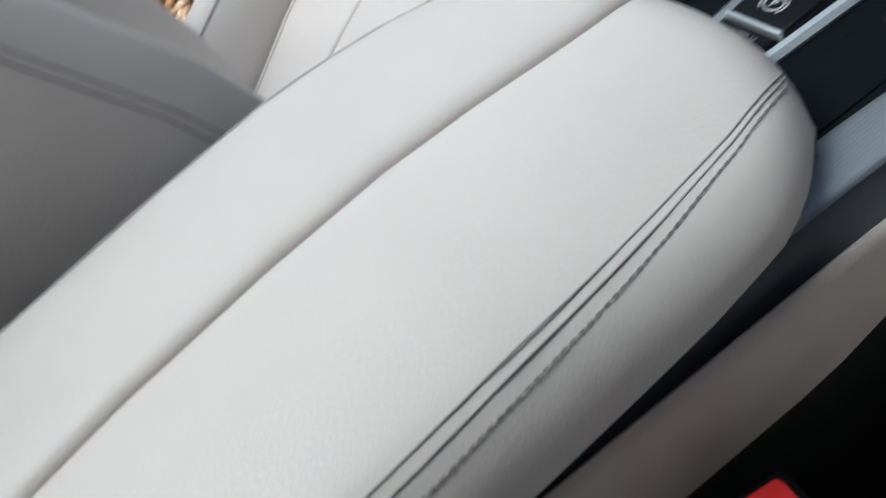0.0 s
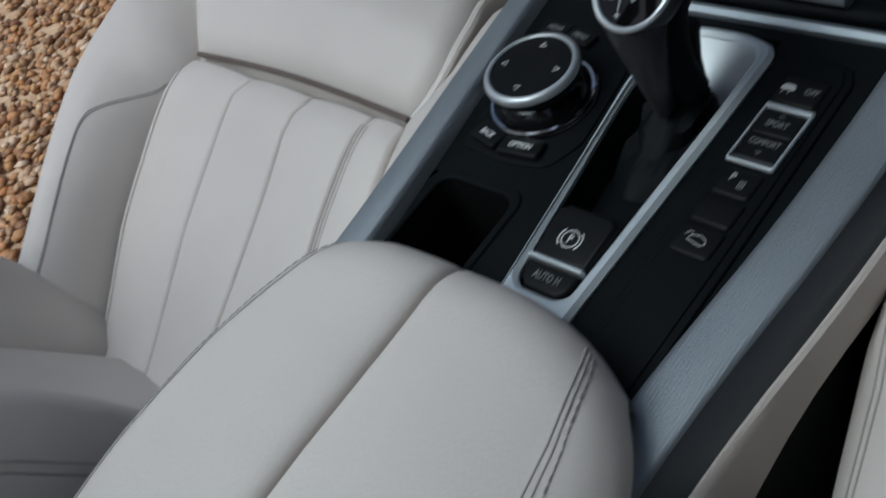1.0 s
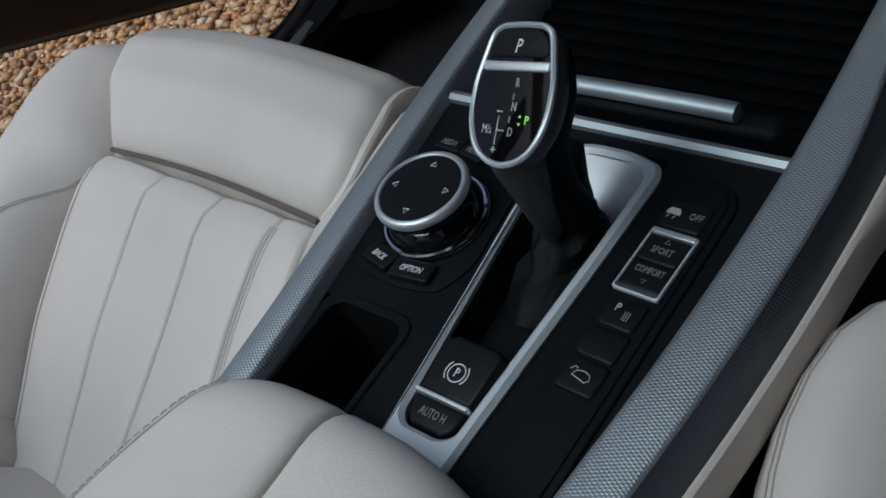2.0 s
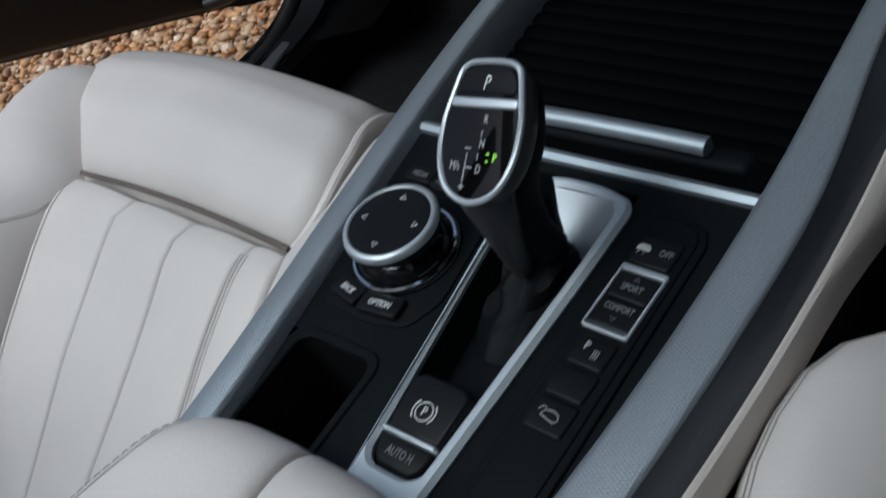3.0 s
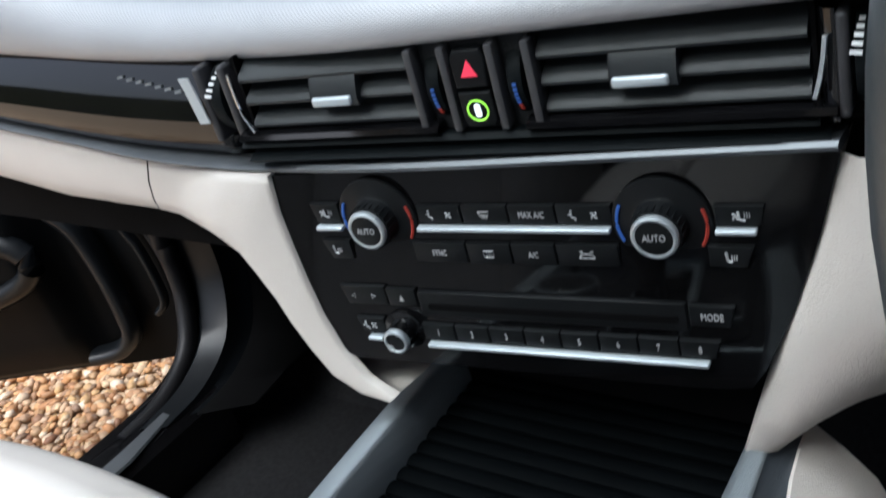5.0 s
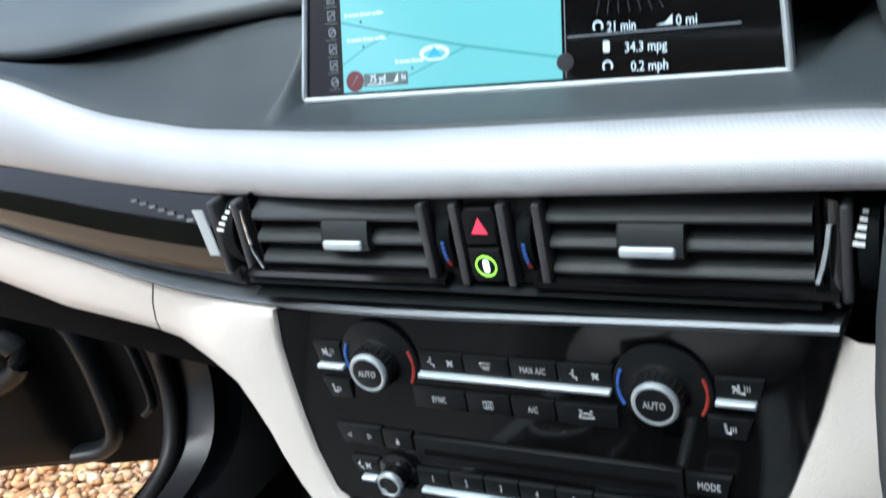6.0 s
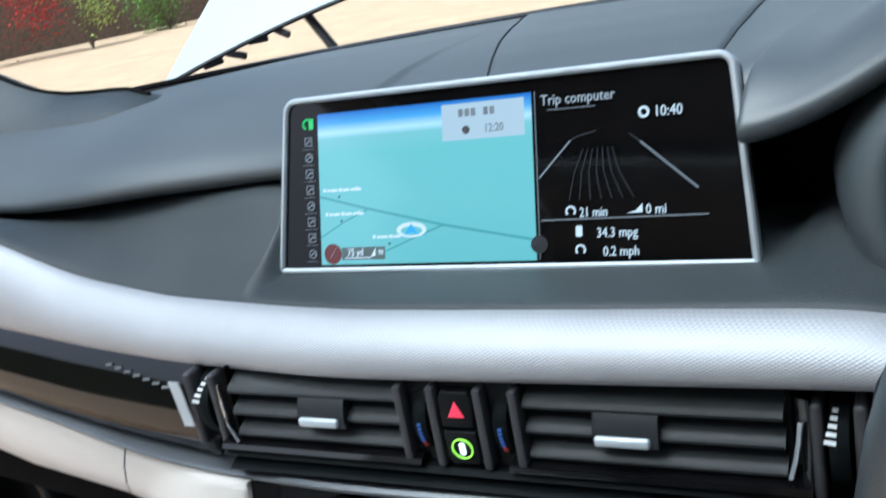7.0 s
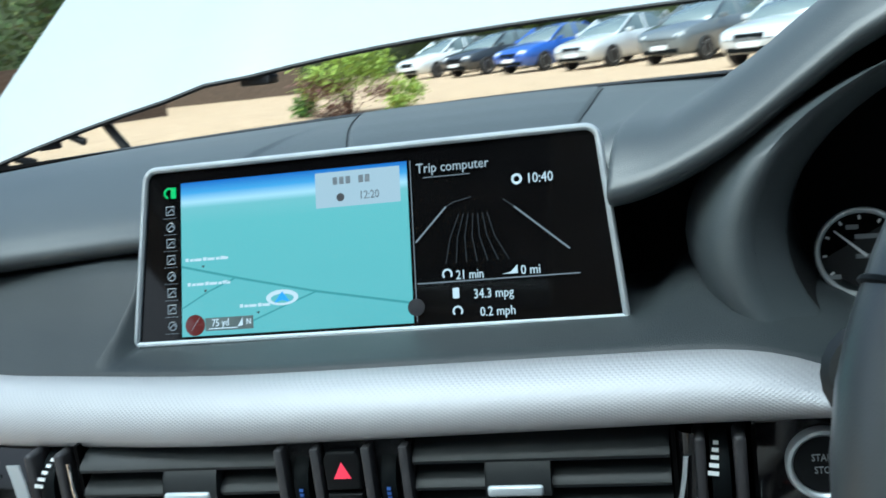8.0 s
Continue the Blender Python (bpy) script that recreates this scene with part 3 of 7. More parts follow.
    for dy, s in ((0.0011, 1), (-0.0011, -1)):
        part("arrow_mark", slab(B(), [(-0.0008, 0), (0.0008, 0), (0, 0.0010 * s)][::s], 0, 0.0003, 0, F @ pose(0.0066, -0.0105 + dy, 0.0026)), GREEN_LIT, sel)
    # parking brake and hold switches at the back of the well
    Q = pose(0.0335, -0.3125, CZ - 0.004, 6, 0, 0)
    sw = part("brake_switch", slab(B(), [(-0.0135, -0.012), (0.0145, -0.012), (0.0162, 0.012), (0.012, 0.0155), (-0.010, 0.0155), (-0.0152, 0.012)], 0, 0.0095, 0.0022, Q), KEY_BLACK, sel, "black parking brake switch")
    T = Q @ pose(0, -0.0005, 0.0099)
    bm = B()
    tube(bm, [T @ Vector((0.0042 * math.cos(a), 0.0042 * math.sin(a), 0)) for a in [2 * math.pi * k / 24 for k in range(24)]], 0.0003, 5, True)
    for s in (0, math.pi):
        tube(bm, [T @ Vector((0.0058 * math.cos(a + s), 0.0058 * math.sin(a + s), 0)) for a in [-0.75 + 1.5 * k / 10 for k in range(11)]], 0.00035, 5)
    part("brake_symbol", bm, WHITE_PRINT, sw)
    words("P", 0.0065, T, WHITE_PRINT, sw)
    part("switch_bar", slab(B(), round_rect(-0.0145, 0.0145, -0.0139, -0.0118, 0.0006, 2), 0, 0.0105, 0.0006, Q), SATIN, sel, "thin silver bar")
    hold = part("hold_switch", slab(B(), [(-0.0085, -0.0275), (0.0085, -0.0275), (0.0125, -0.0235), (0.014, -0.0142), (-0.014, -0.0142), (-0.0125, -0.0235)], 0, 0.0085, 0.002, Q), KEY_BLACK, sel, "black hold switch")
    words("AUTO H", 0.0062, Q @ pose(0, -0.0205, 0.0088), GREY_PRINT, hold, squeeze=0.72)
    return sel


build_selector()


# ---- strip of drive switches beside the selector
def build_drive_switches():
    sw = thing("switch_panel", "black panel of drive mode switches with a thin chrome frame", "switches", (0.08, -0.25, CZ))
    pan = [(0.0665, -0.385), (0.0985, -0.385), (0.1, -0.30), (0.1005, -0.195), (0.0965, -0.1865), (0.086, -0.182), (0.0745, -0.182), (0.0685, -0.188), (0.067, -0.30)]
    part("panel", slab(B(), pan, CZ - 0.001, CZ + 0.0018, 0.001), MATT_BLACK, sw)
    part("panel", slab(B(), inset(pan, 0.0035), CZ, CZ + 0.0028, 0.001), MATT_BLACK, sw)
    X = 0.0830

    def key(y, d, w=0.0205, name="key", h=0.0042):
        Q = pose(X, y, CZ, 0, 0, -2)
        return part(name, slab(B(), round_rect(-w / 2, w / 2, -d / 2, d / 2, 0.0022, 3), 0, h, 0.0016, Q), KEY_BLACK, sw), Q @ pose(0, 0, h + 0.0003)
    k, Q = key(-0.2062, 0.0165)
    words("OFF", 0.0055, Q @ pose(0.005, 0, 0), GREY_PRINT, k, squeeze=0.8)
    part("car_symbol", slab(B(), [(-0.009, -0.0012), (-0.0025, -0.0012), (-0.0025, 0.0006), (-0.0038, 0.0022), (-0.0077, 0.0022), (-0.009, 0.0006)], 0, 0.0003, 0, Q), KEY_PRINT, k)
    for dx in (-0.0075, -0.0045):
        part("skid_mark", tube(B(), [Q @ Vector((dx + 0.0005 * math.sin(t * 2), -0.0018 - 0.0006 * t, 0.0002)) for t in range(4)], 0.0002, 4), KEY_PRINT, k)
    k, Q = key(-0.2262, 0.0145)
    words("SPORT", 0.0052, Q @ pose(0, -0.001, 0), GREY_PRINT, k, squeeze=0.8)
    part("arrow_mark", outline(B(), [(-0.0013, 0.0032), (0.0013, 0.0032), (0, 0.0052)], 0.0002, Q), GREY_PRINT, k)
    k, Q = key(-0.2408, 0.0145)
    words("COMFORT", 0.0052, Q @ pose(0, 0.0025, 0), GREY_PRINT, k, squeeze=0.68)
    part("arrow_mark", outline(B(), [(-0.0013, -0.0022), (0.0013, -0.0022), (0, -0.0042)], 0.0002, Q), GREY_PRINT, k)
    o = round_rect(-0.0113, 0.0113, -0.0175, 0.0175, 0.0012, 3)
    part("chrome_frame", ring_frame(B(), o, inset(o, 0.0012), 0, 0.0048, pose(X, -0.2332, CZ, 0, 0, -2), 0.0005), BRIGHT_BAR, sw, "thin chrome frame")
    part("chrome_step", slab(B(), round_rect(-0.0108, 0.0108, 0.0142, 0.0170, 0.0005, 2), 0, 0.0052, 0.0005, pose(X, -0.2332, CZ, 0, 0, -2)), SATIN, sw, "bright silver step")
    # rear step: the front step's silver, darkened in colour for shade
    part("chrome_step", slab(B(), round_rect(-0.0108, 0.0108, -0.0170, -0.0142, 0.0005, 2), 0, 0.0046, 0.0005, pose(X, -0.2332, CZ, 0, 0, -2)), SHADED_SILVER, sw, "satin silver step, shade in its colour")
    k, Q = key(-0.2612, 0.0150, 0.0180)
    words("P", 0.0062, Q @ pose(-0.003, 0.002, 0), KEY_PRINT, k)
    for j in range(3):
        part("wave_mark", tube(B(), [Q @ Vector((0.001 + 0.0011 * j + 0.0006 * math.cos(t), -0.001 + 0.0028 * math.sin(t), 0.0002)) for t in (-0.9, -0.3, 0.3, 0.9)], 0.0002, 4), KEY_PRINT, k)
    key(-0.2772, 0.0150, 0.0190)
    k, Q = key(-0.2935, 0.0160, 0.0190)
    part("car_symbol", outline(B(), [(-0.004, -0.001), (0.003, -0.0025), (0.0045, -0.001), (0.0035, 0.0012), (0.0005, 0.0022), (-0.003, 0.0015)], 0.00025, Q), KEY_PRINT, k)
    part("slope_mark", tube(B(), [Q @ Vector(p) for p in ((-0.006, 0.001, 0), (-0.0045, 0.003, 0), (-0.003, 0.0025, 0))], 0.00025, 4), KEY_PRINT, k)
    return sw


build_drive_switches()


# ---- armrest in two halves
def arm_height(d):
    return 0.8225 + 0.014 * smooth(d / 0.15) - 0.012 * smooth((d - 0.2) / 0.25)


ARM_LEFT = [(-0.05, -0.040), (0, -0.055), (0.008, -0.062), (0.02, -0.0675), (0.04, -0.0725), (0.07, -0.0740), (0.12, -0.0682), (0.19, -0.0555), (0.25, -0.044), (0.48, -0.016)]
ARM_SEAM = [(-0.05, 0.0105), (0, 0.0160), (0.05, 0.0217), (0.1, 0.0274), (0.15, 0.0328), (0.2, 0.0388), (0.25, 0.0466), (0.3, 0.056), (0.5, 0.098)]
ARM_RIGHT = [(-0.05, 0.08), (0, 0.106), (0.008, 0.118), (0.02, 0.127), (0.035, 0.1340), (0.07, 0.1390), (0.1, 0.1412), (0.145, 0.144), (0.2, 0.147), (0.3, 0.152), (0.48, 0.160)]


def arm_x(side, d):
    return eased({"l": ARM_LEFT, "s": ARM_SEAM, "r": ARM_RIGHT}[side], d, 0.03 if side == "s" else 0.004)


def arm_front(x):
    """Where the armrest's front edge lies."""
    return eased([(-0.08, -0.386), (-0.064, -0.377), (-0.05, -0.3655), (-0.022, -0.3565), (0.01, -0.3547), (0.05, -0.3547), (0.0745, -0.3585), (0.09, -0.3640), (0.104, -0.3725), (0.118, -0.380), (0.14, -0.384), (0.2, -0.386)], x, 0.008)


def arm_point(side, u, d):
    """A point on the top: u from the seam (0) to the outer edge (1), d behind the front edge."""
    a, b = (arm_x("s", d) - 0.0012, arm_x("l", d)) if side == "l" else (arm_x("s", d) + 0.0012, arm_x("r", d))
    x = a + (b - a) * u
    y = arm_front(x) - d
    z = arm_height(d) + 0.003 * math.sin(math.pi * min(1, u)) - 0.006 * u * u
    return Vector((x, y, z))


def build_armrest():
    arm = thing("armrest", "split ivory leather armrest with grey double stitching", "armrest", (0.04, -0.6, 0.75))
    for side, label in (("l", "ivory leather lid half"), ("r", "ivory leather lid half")):
        width = 0.073 if side == "l" else 0.11
        R = 0.022
        us = [0, 0.004, 0.012, 0.03, 0.08, 0.16, 0.26, 0.38, 0.5, 0.62, 0.72, 0.8, 0.86, 0.9, 0.94, 0.97, 0.99, 1.0]
        ds = [0, 0.0008, 0.003, 0.007, 0.012, 0.018, 0.026, 0.036, 0.05, 0.07, 0.1, 0.14, 0.19, 0.25, 0.32, 0.40, 0.48]
        rows = []
        for d in ds:
            front = 0.026 - math.sqrt(max(0, 0.026 ** 2 - (0.026 - min(d, 0.026)) ** 2))
            row = []
            for u in us:
                s = (1 - u) * width
                edge = R - math.sqrt(max(0, R * R - (R - min(s, R)) ** 2))
                g = u * width
                groove = 0.005 - math.sqrt(max(0, 0.005 ** 2 - (0.005 - min(g, 0.005)) ** 2))
                p = arm_point(side, u, d)
                p.z = 0.8012 + (p.z - 0.8012) * (1 - front / 0.026) * (1 - edge / R) - groove
                row.append(p)
            low = arm_point(side, 1, d)
            inward = Vector((1 if side == "l" else -1, 0, 0))
            low.y = min(low.y, arm_front(0.03) - 0.004)
            row += [Vector((low.x, low.y, 0.801)) + inward * 0.001, Vector((low.x, low.y, 0.795)) + inward * 0.007, Vector((low.x, low.y, 0.793)) + inward * 0.022, Vector((low.x, low.y, 0.735)) + inward * 0.024]
            q = arm_point(side, 0, d)
            row = [Vector((q.x, q.y, 0.735)), Vector((q.x, q.y, min(row[0].z - 0.004, 0.78)))] + row
            rows.append(row)
        bm = B()
        loft(bm, [[Vector((p.x, p.y + 0.001, 0.735)) for p in rows[0]]] + rows + [[Vector((p.x, p.y, 0.735)) for p in rows[-1]]])
        part("lid", bm, IVORY, arm, label, sharp=50)

    def line(side, u, d0, d1, r, name, material, dashes=False):
        pts = []
        steps = 500 if dashes else 70
        for k in range(steps + 1):
            d = d0 + (d1 - d0) * k / steps
            uu = u(d) if callable(u) else u
            p = arm_point(side, uu, d)
            front = 0.026 - math.sqrt(max(0, 0.026 ** 2 - (0.026 - min(d, 0.026)) ** 2))
            s = (1 - uu) * (0.073 if side == "l" else 0.11)
            edge = 0.022 - math.sqrt(max(0, 0.022 ** 2 - (0.022 - min(s, 0.022)) ** 2))
            pts.append(Vector((p.x, p.y, 0.8014 + (p.z - 0.8012) * (1 - front / 0.026) * (1 - edge / 0.022))))
        bm = B()
        if dashes:
            for k in range(0, steps - 3, 4):
                tube(bm, [pts[k], pts[k + 1] + Vector((0, 0, 0.0003)), pts[k + 2] + Vector((0, 0, 0.0003)), pts[k + 3]], 0.00036, 4)
        else:
            tube(bm, pts, r, 5)
        part(name, bm, material, arm, "grey stitching" if dashes else "")
    inner = [(0, 0.748), (0.03, 0.730), (0.06, 0.760), (0.083, 0.790), (0.102, 0.815), (0.14, 0.842), (0.19, 0.862), (0.45, 0.88)]
    thread = [(0, 0.803), (0.031, 0.783), (0.054, 0.820), (0.077, 0.857), (0.097, 0.882), (0.125, 0.906), (0.169, 0.929), (0.45, 0.94)]
    # the plain seam lines carry groove shade in their colour; the dashes are thread
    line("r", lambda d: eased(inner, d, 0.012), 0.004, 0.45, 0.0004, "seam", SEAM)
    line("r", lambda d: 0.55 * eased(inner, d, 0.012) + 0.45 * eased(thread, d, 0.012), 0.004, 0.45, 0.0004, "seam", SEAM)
    line("r", lambda d: eased(thread, d, 0.012), 0.004, 0.45, 0.0, "stitching", THREAD, True)
    outer = [(0, 0.76), (0.02, 0.786), (0.037, 0.827), (0.06, 0.872), (0.1, 0.892), (0.45, 0.90)]
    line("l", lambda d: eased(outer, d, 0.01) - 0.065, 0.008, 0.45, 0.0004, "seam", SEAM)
    line("l", lambda d: eased(outer, d, 0.01), 0.008, 0.45, 0.0, "stitching", THREAD, True)
    return arm


build_armrest()

# ---------------------------------------------------------------- dashboard
XS = [-0.78 + 0.02 * k for k in range(24)] + [-0.31 + 0.01 * k for k in range(55)] + [0.25 + 0.03 * k for k in range(19)]
XS = sorted(XS + [-0.151, -0.149, -0.147, -0.145, -0.143, -0.141, -0.138, -0.136, -0.134, 0.108, 0.112, 0.114, 0.116, 0.118, 0.125])


def z_strip(x):       # bright strip under the vents
    return eased([(-0.8, 1.03), (-0.6, 0.995), (-0.43, 0.9685), (-0.33, 0.9580), (-0.25, 0.9515), (-0.15, 0.9500), (0.0, 0.9530), (0.158, 0.9572), (0.8, 0.97)], x, 0.03)


def z_band_low(x):
    return eased([(-0.8, 1.04), (-0.36, 1.019), (-0.27, 1.0135), (-0.19, 1.0115), (-0.1, 1.0135), (0.0, 1.0155), (0.17, 1.0185), (0.8, 1.02)], x, 0.03)


def z_band_top(x):
    return eased([(-0.8, 1.12), (-0.6, 1.10), (-0.45, 1.083), (-0.384, 1.0735), (-0.327, 1.058), (-0.287, 1.0495), (-0.207, 1.0415), (-0.1, 1.0412), (0.0, 1.042), (0.16, 1.0432), (0.19, 1.041), (0.21, 1.034), (0.235, 1.0225), (0.8, 1.0225)], x, 0.016)


def lip_height(x):     # front lip of the upper pad
    return eased([(-0.8, 1.13), (-0.6, 1.11), (-0.5, 1.078), (-0.447, 1.0730), (-0.36, 1.0785), (-0.27, 1.0885), (-0.143, 1.100), (0.1, 1.101), (0.125, 1.102), (0.15, 1.1105), (0.178, 1.1250), (0.203, 1.1440), (0.241, 1.1710), (0.3, 1.188), (0.39, 1.197), (0.5, 1.186), (0.6, 1.14), (0.7, 1.115), (0.8, 1.11)], x, 0.012 if x > 0.1 else 0.04)


def pad_profile(x):
    """The upper pad's section: under its lip, over the crest and down to the windscreen."""
    lead = 0.020 * smooth((x + 0.34) / 0.18) * smooth((0.117 - x) / 0.005)         # draws back towards the display
    g = lip_height(x) - 0.3 * lead
    back = lead + 0.025 * smooth((x + 0.138) / 0.005) * smooth((0.117 - x) / 0.005)       # behind the display
    top = eased([(-0.8, 1.09), (-0.66, 1.105), (-0.5, 1.120), (-0.345, 1.1310), (-0.23, 1.1345), (-0.13, 1.1380), (0.04, 1.1405), (0.16, 1.1360), (0.8, 1.139)], x, 0.04)
    end = along([(-0.8, 0.26), (-0.5, 0.32), (-0.2, 0.36), (0.8, 0.37)], x)
    crest = max(top, g + along([(-0.8, 0.004), (-0.45, 0.014), (-0.3, 0.028), (0.12, 0.028), (0.17, 0.034)], x))
    f0 = 0.069 + back
    far = max(0.16, f0 + 0.035)
    prof = [(0.16, g - 0.004), (f0 + 0.009, g - 0.002), (f0, g + 0.001), (f0 - 0.003, g + 0.005), (f0 - 0.0015, g + 0.0095)]
    prof += [(f0 + (far - f0) * t, g + 0.010 + (crest - g - 0.010) * (1 - (1 - t) ** 4.5)) for t in (0.025, 0.07, 0.16, 0.32, 0.6, 1.0)]
    prof += [(far + (end - far) * t, crest + (top - crest) * smooth(t * 1.2) + 0.003 * t) for t in (0.2, 0.4, 0.66, 1.0)]
    mix = smooth((0.13 - x) / 0.06)          # one even curve to the windscreen beside and behind the display
    for k in range(5, 15):
        dy, z = prof[k]
        s = (dy - f0) / (end - f0)
        even = g + 0.0095 + (top + 0.003 - g - 0.0095) * (1 - (1 - s) ** 3.4) + 0.006 * (1 - math.exp((f0 - dy) / 0.006)) * (1 - s) ** 4
        prof[k] = (dy, z + (even - z) * mix)
    return prof + [(end + 0.012, top - 0.01), (end + 0.015, top - 0.06)]


def pad_z(x, y):
    return along(pad_profile(x)[4:15], y - face_y(x))


def fascia_y(x, z):
    """Where the climate panel's plane lies."""
    return 0.1495 * x + 1.011 * (-0.001 - (0.945 - z) * 0.13)


def slim(x):         # the strip is slimmer under the glossy trim
    return 0.62 + 0.38 * smooth((x + 0.17) / 0.06)


def strip_y(x):
    return face_y(x) - 0.35 * max(0, face_y(x) - fascia_y(x, 0.951)) * smooth((x + 0.34) / 0.2)


def build_dash():
    dash = thing("dashboard", "charcoal dashboard with brushed aluminium band and ivory lower panels", "dashboard", (0, 0.2, 0.8))
    # brushed band
    bm = B()
    rows = []
    for x in XS:
        y, a, b = face_y(x), z_band_low(x), z_band_top(x)
        h = b - a
        prof = [(0.012, a + 0.0005), (0.0, a - 0.0012), (-0.0035, a + 0.001), (-0.0045, a + 0.004)]
        prof += [(-0.0045 + 0.0265 * t ** 2.2, a + 0.004 + (h - 0.004) * (1 - (1 - t) ** 1.25)) for t in (0.12, 0.25, 0.4, 0.55, 0.7, 0.85, 1.0)]
        prof += [(0.030, b - 0.003)]
        rows.append([(x, y + dy, z) for dy, z in prof])
    part("trim_band", loft(bm, rows), BAND, dash, "pale brushed aluminium trim band", sharp=60)
    # shelf behind the band, coloured darker for the shade under the lip, and the pad over it, with a dark gap between
    bm = B()
    rows = []
    for x in XS:
        y, b = face_y(x), z_band_top(x)
        well = smooth((x + 0.150) / 0.012) * max(smooth((0.150 - x) / 0.012), smooth((x - 0.162) / 0.02))          # lower in front of the display
        up = min(lip_height(x) - 0.0085, 1.088) * (1 - well) + (b + 0.0075) * well
        if x > 0.11:
            up = eased([(0.11, b + 0.0075), (0.128, b + 0.0075), (0.145, 1.064), (0.168, 1.062), (0.21, 1.045), (0.24, b + 0.004), (0.8, b + 0.004)], x, 0.012) if x > 0.13 else b + 0.0075
        up = max(up, b + 0.003) if x > -0.2 else up
        rise = up - b - 0.002
        rows.append([(x, y + dy, z) for dy, z in ((0.020, b - 0.004), (0.022, b + 0.0005), (0.025, b + 0.002), (0.030, b + 0.0025 + rise * 0.07), (0.044, b + 0.003 + rise * 0.22), (0.056, b + 0.003 + rise * 0.40), (0.066, b + 0.002 + rise * 0.60), (0.075, b + 0.001 + rise * 0.84), (0.084, up), (0.10, up + 0.001), (0.14, up + 0.001))])
    part("shelf", loft(bm, rows), SHELF, dash, "charcoal soft shelf with shade in its colour", sharp=60)
    part("upper_pad", loft(B(), [[(x, face_y(x) + dy, z) for dy, z in pad_profile(x)] for x in XS]), DASH_PAD, dash, "charcoal grained upper pad", sharp=85)
    # near-black liner: the gap's shade is in its colour
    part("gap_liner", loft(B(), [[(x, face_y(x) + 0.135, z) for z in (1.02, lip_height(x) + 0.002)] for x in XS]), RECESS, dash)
    # speaker cover on top, behind the display
    left = [(0.15, -0.050), (0.203, -0.074), (0.245, -0.092), (0.312, -0.118), (0.352, -0.135)]
    right = [(0.15, 0.080), (0.25, 0.076), (0.352, 0.063)]
    rows, edges = [], ([], [])
    for k in range(21):
        y = 0.15 + 0.0098 * k
        a, b = eased(left, y, 0.012), eased(right, y, 0.02)
        rows.append([(a + (b - a) * t, y, pad_z(a + (b - a) * t, y) + lift) for t, lift in ((0, -0.002), (0.004, 0.0012), (0.02, 0.0022), (0.2, 0.0024), (0.4, 0.0024), (0.6, 0.0024), (0.8, 0.0024), (0.98, 0.0022), (0.996, 0.0012), (1, -0.002))])
        edges[0].append((a - 0.0022, y, pad_z(a, y) + 0.0004))
        edges[1].append((b + 0.001, y, pad_z(b, y) + 0.0004))
    part("speaker_cover", loft(B(), rows), DASH_PAD, dash, "charcoal centre speaker cover", sharp=60)
    for e, r in zip(edges, (0.0006, 0.0004)):
        part("cover_joint", tube(B(), e, r, 6), SOFT_BLACK, dash)
    # piano black strip beside the vents
    bm = B()
    rows = []
    for x, turn in [(v, 0) for v in XS if v < -0.170] + [(-0.170, 0), (-0.169, 0.0006), (-0.168, 0.0016), (-0.167, 0.003)]:
        y, a, b = face_y(x), z_strip(x) + 0.0012, z_band_low(x)
        rows.append([(x + turn, y + dy + turn * 3.5, z) for dy, z in ((0.02, a), (0.004, a), (-0.002, a + 0.002), (-0.0045, a + (b - a) * 0.14), (-0.0045, a + (b - a) * 0.28), (-0.0025, a + (b - a) * 0.42), (0.0008, a + (b - a) * 0.58), (0.0052, a + (b - a) * 0.76), (0.0108, a + (b - a) * 0.93), (0.0135, b), (0.02, b + 0.001))])
    part("gloss_trim", loft(bm, rows), GLOSS_BLACK, dash, "glossy black trim strip", sharp=60)
    for k in range(7):
        x = -0.262 + 0.0090 * k
        z = 0.9990 - 0.00135 * k
        t = (z - z_strip(x) - 0.0035) / (z_band_low(x) - z_strip(x) - 0.0035)
        y = face_y(x) + 0.0008 + 0.0044 * (t - 0.58) / 0.18
        part("letter_bar", rbox(B(), -0.0033, 0.0033, -0.0005, 0.0005, -0.0009, 0.0009, 0, 1, pose(x, y, z, -22.5, -9, 0)), GREY_PRINT, dash)
    # bright strip
    bm = B()
    xs = [x for x in XS if x < 0.155] + [0.158]
    loft(bm, [[(x, strip_y(x) + dy, z_strip(x) + z * slim(x) - 0.0012 * (1 - slim(x))) for dy, z in ((0.008, -0.0028), (-0.004, -0.0028), (-0.0075, -0.0018), (-0.008, 0.0004), (-0.006, 0.0022), (0.008, 0.0028))] for x in xs], cap=True)
    part("bright_strip", bm, SHADED_SILVER, dash, "satin silver strip")
    # ivory lower panels
    low = [(-0.8, 0.975), (-0.6, 0.943), (-0.479, 0.922), (-0.374, 0.908), (-0.28, 0.9060), (-0.270, 0.9055)]
    high = [(-0.8, 1.03), (-0.6, 0.992), (-0.479, 0.974), (-0.374, 0.961), (-0.28, 0.950), (-0.260, 0.9490)]
    knee_low = [(-0.2685, 0.9052), (-0.247, 0.9046), (-0.226, 0.9055), (-0.195, 0.9045), (-0.1765, 0.8975), (-0.1660, 0.885), (-0.1561, 0.8684), (-0.1498, 0.8542), (-0.140, 0.8368), (-0.1282, 0.8197), (-0.1106, 0.809), (-0.0916, 0.8054)]
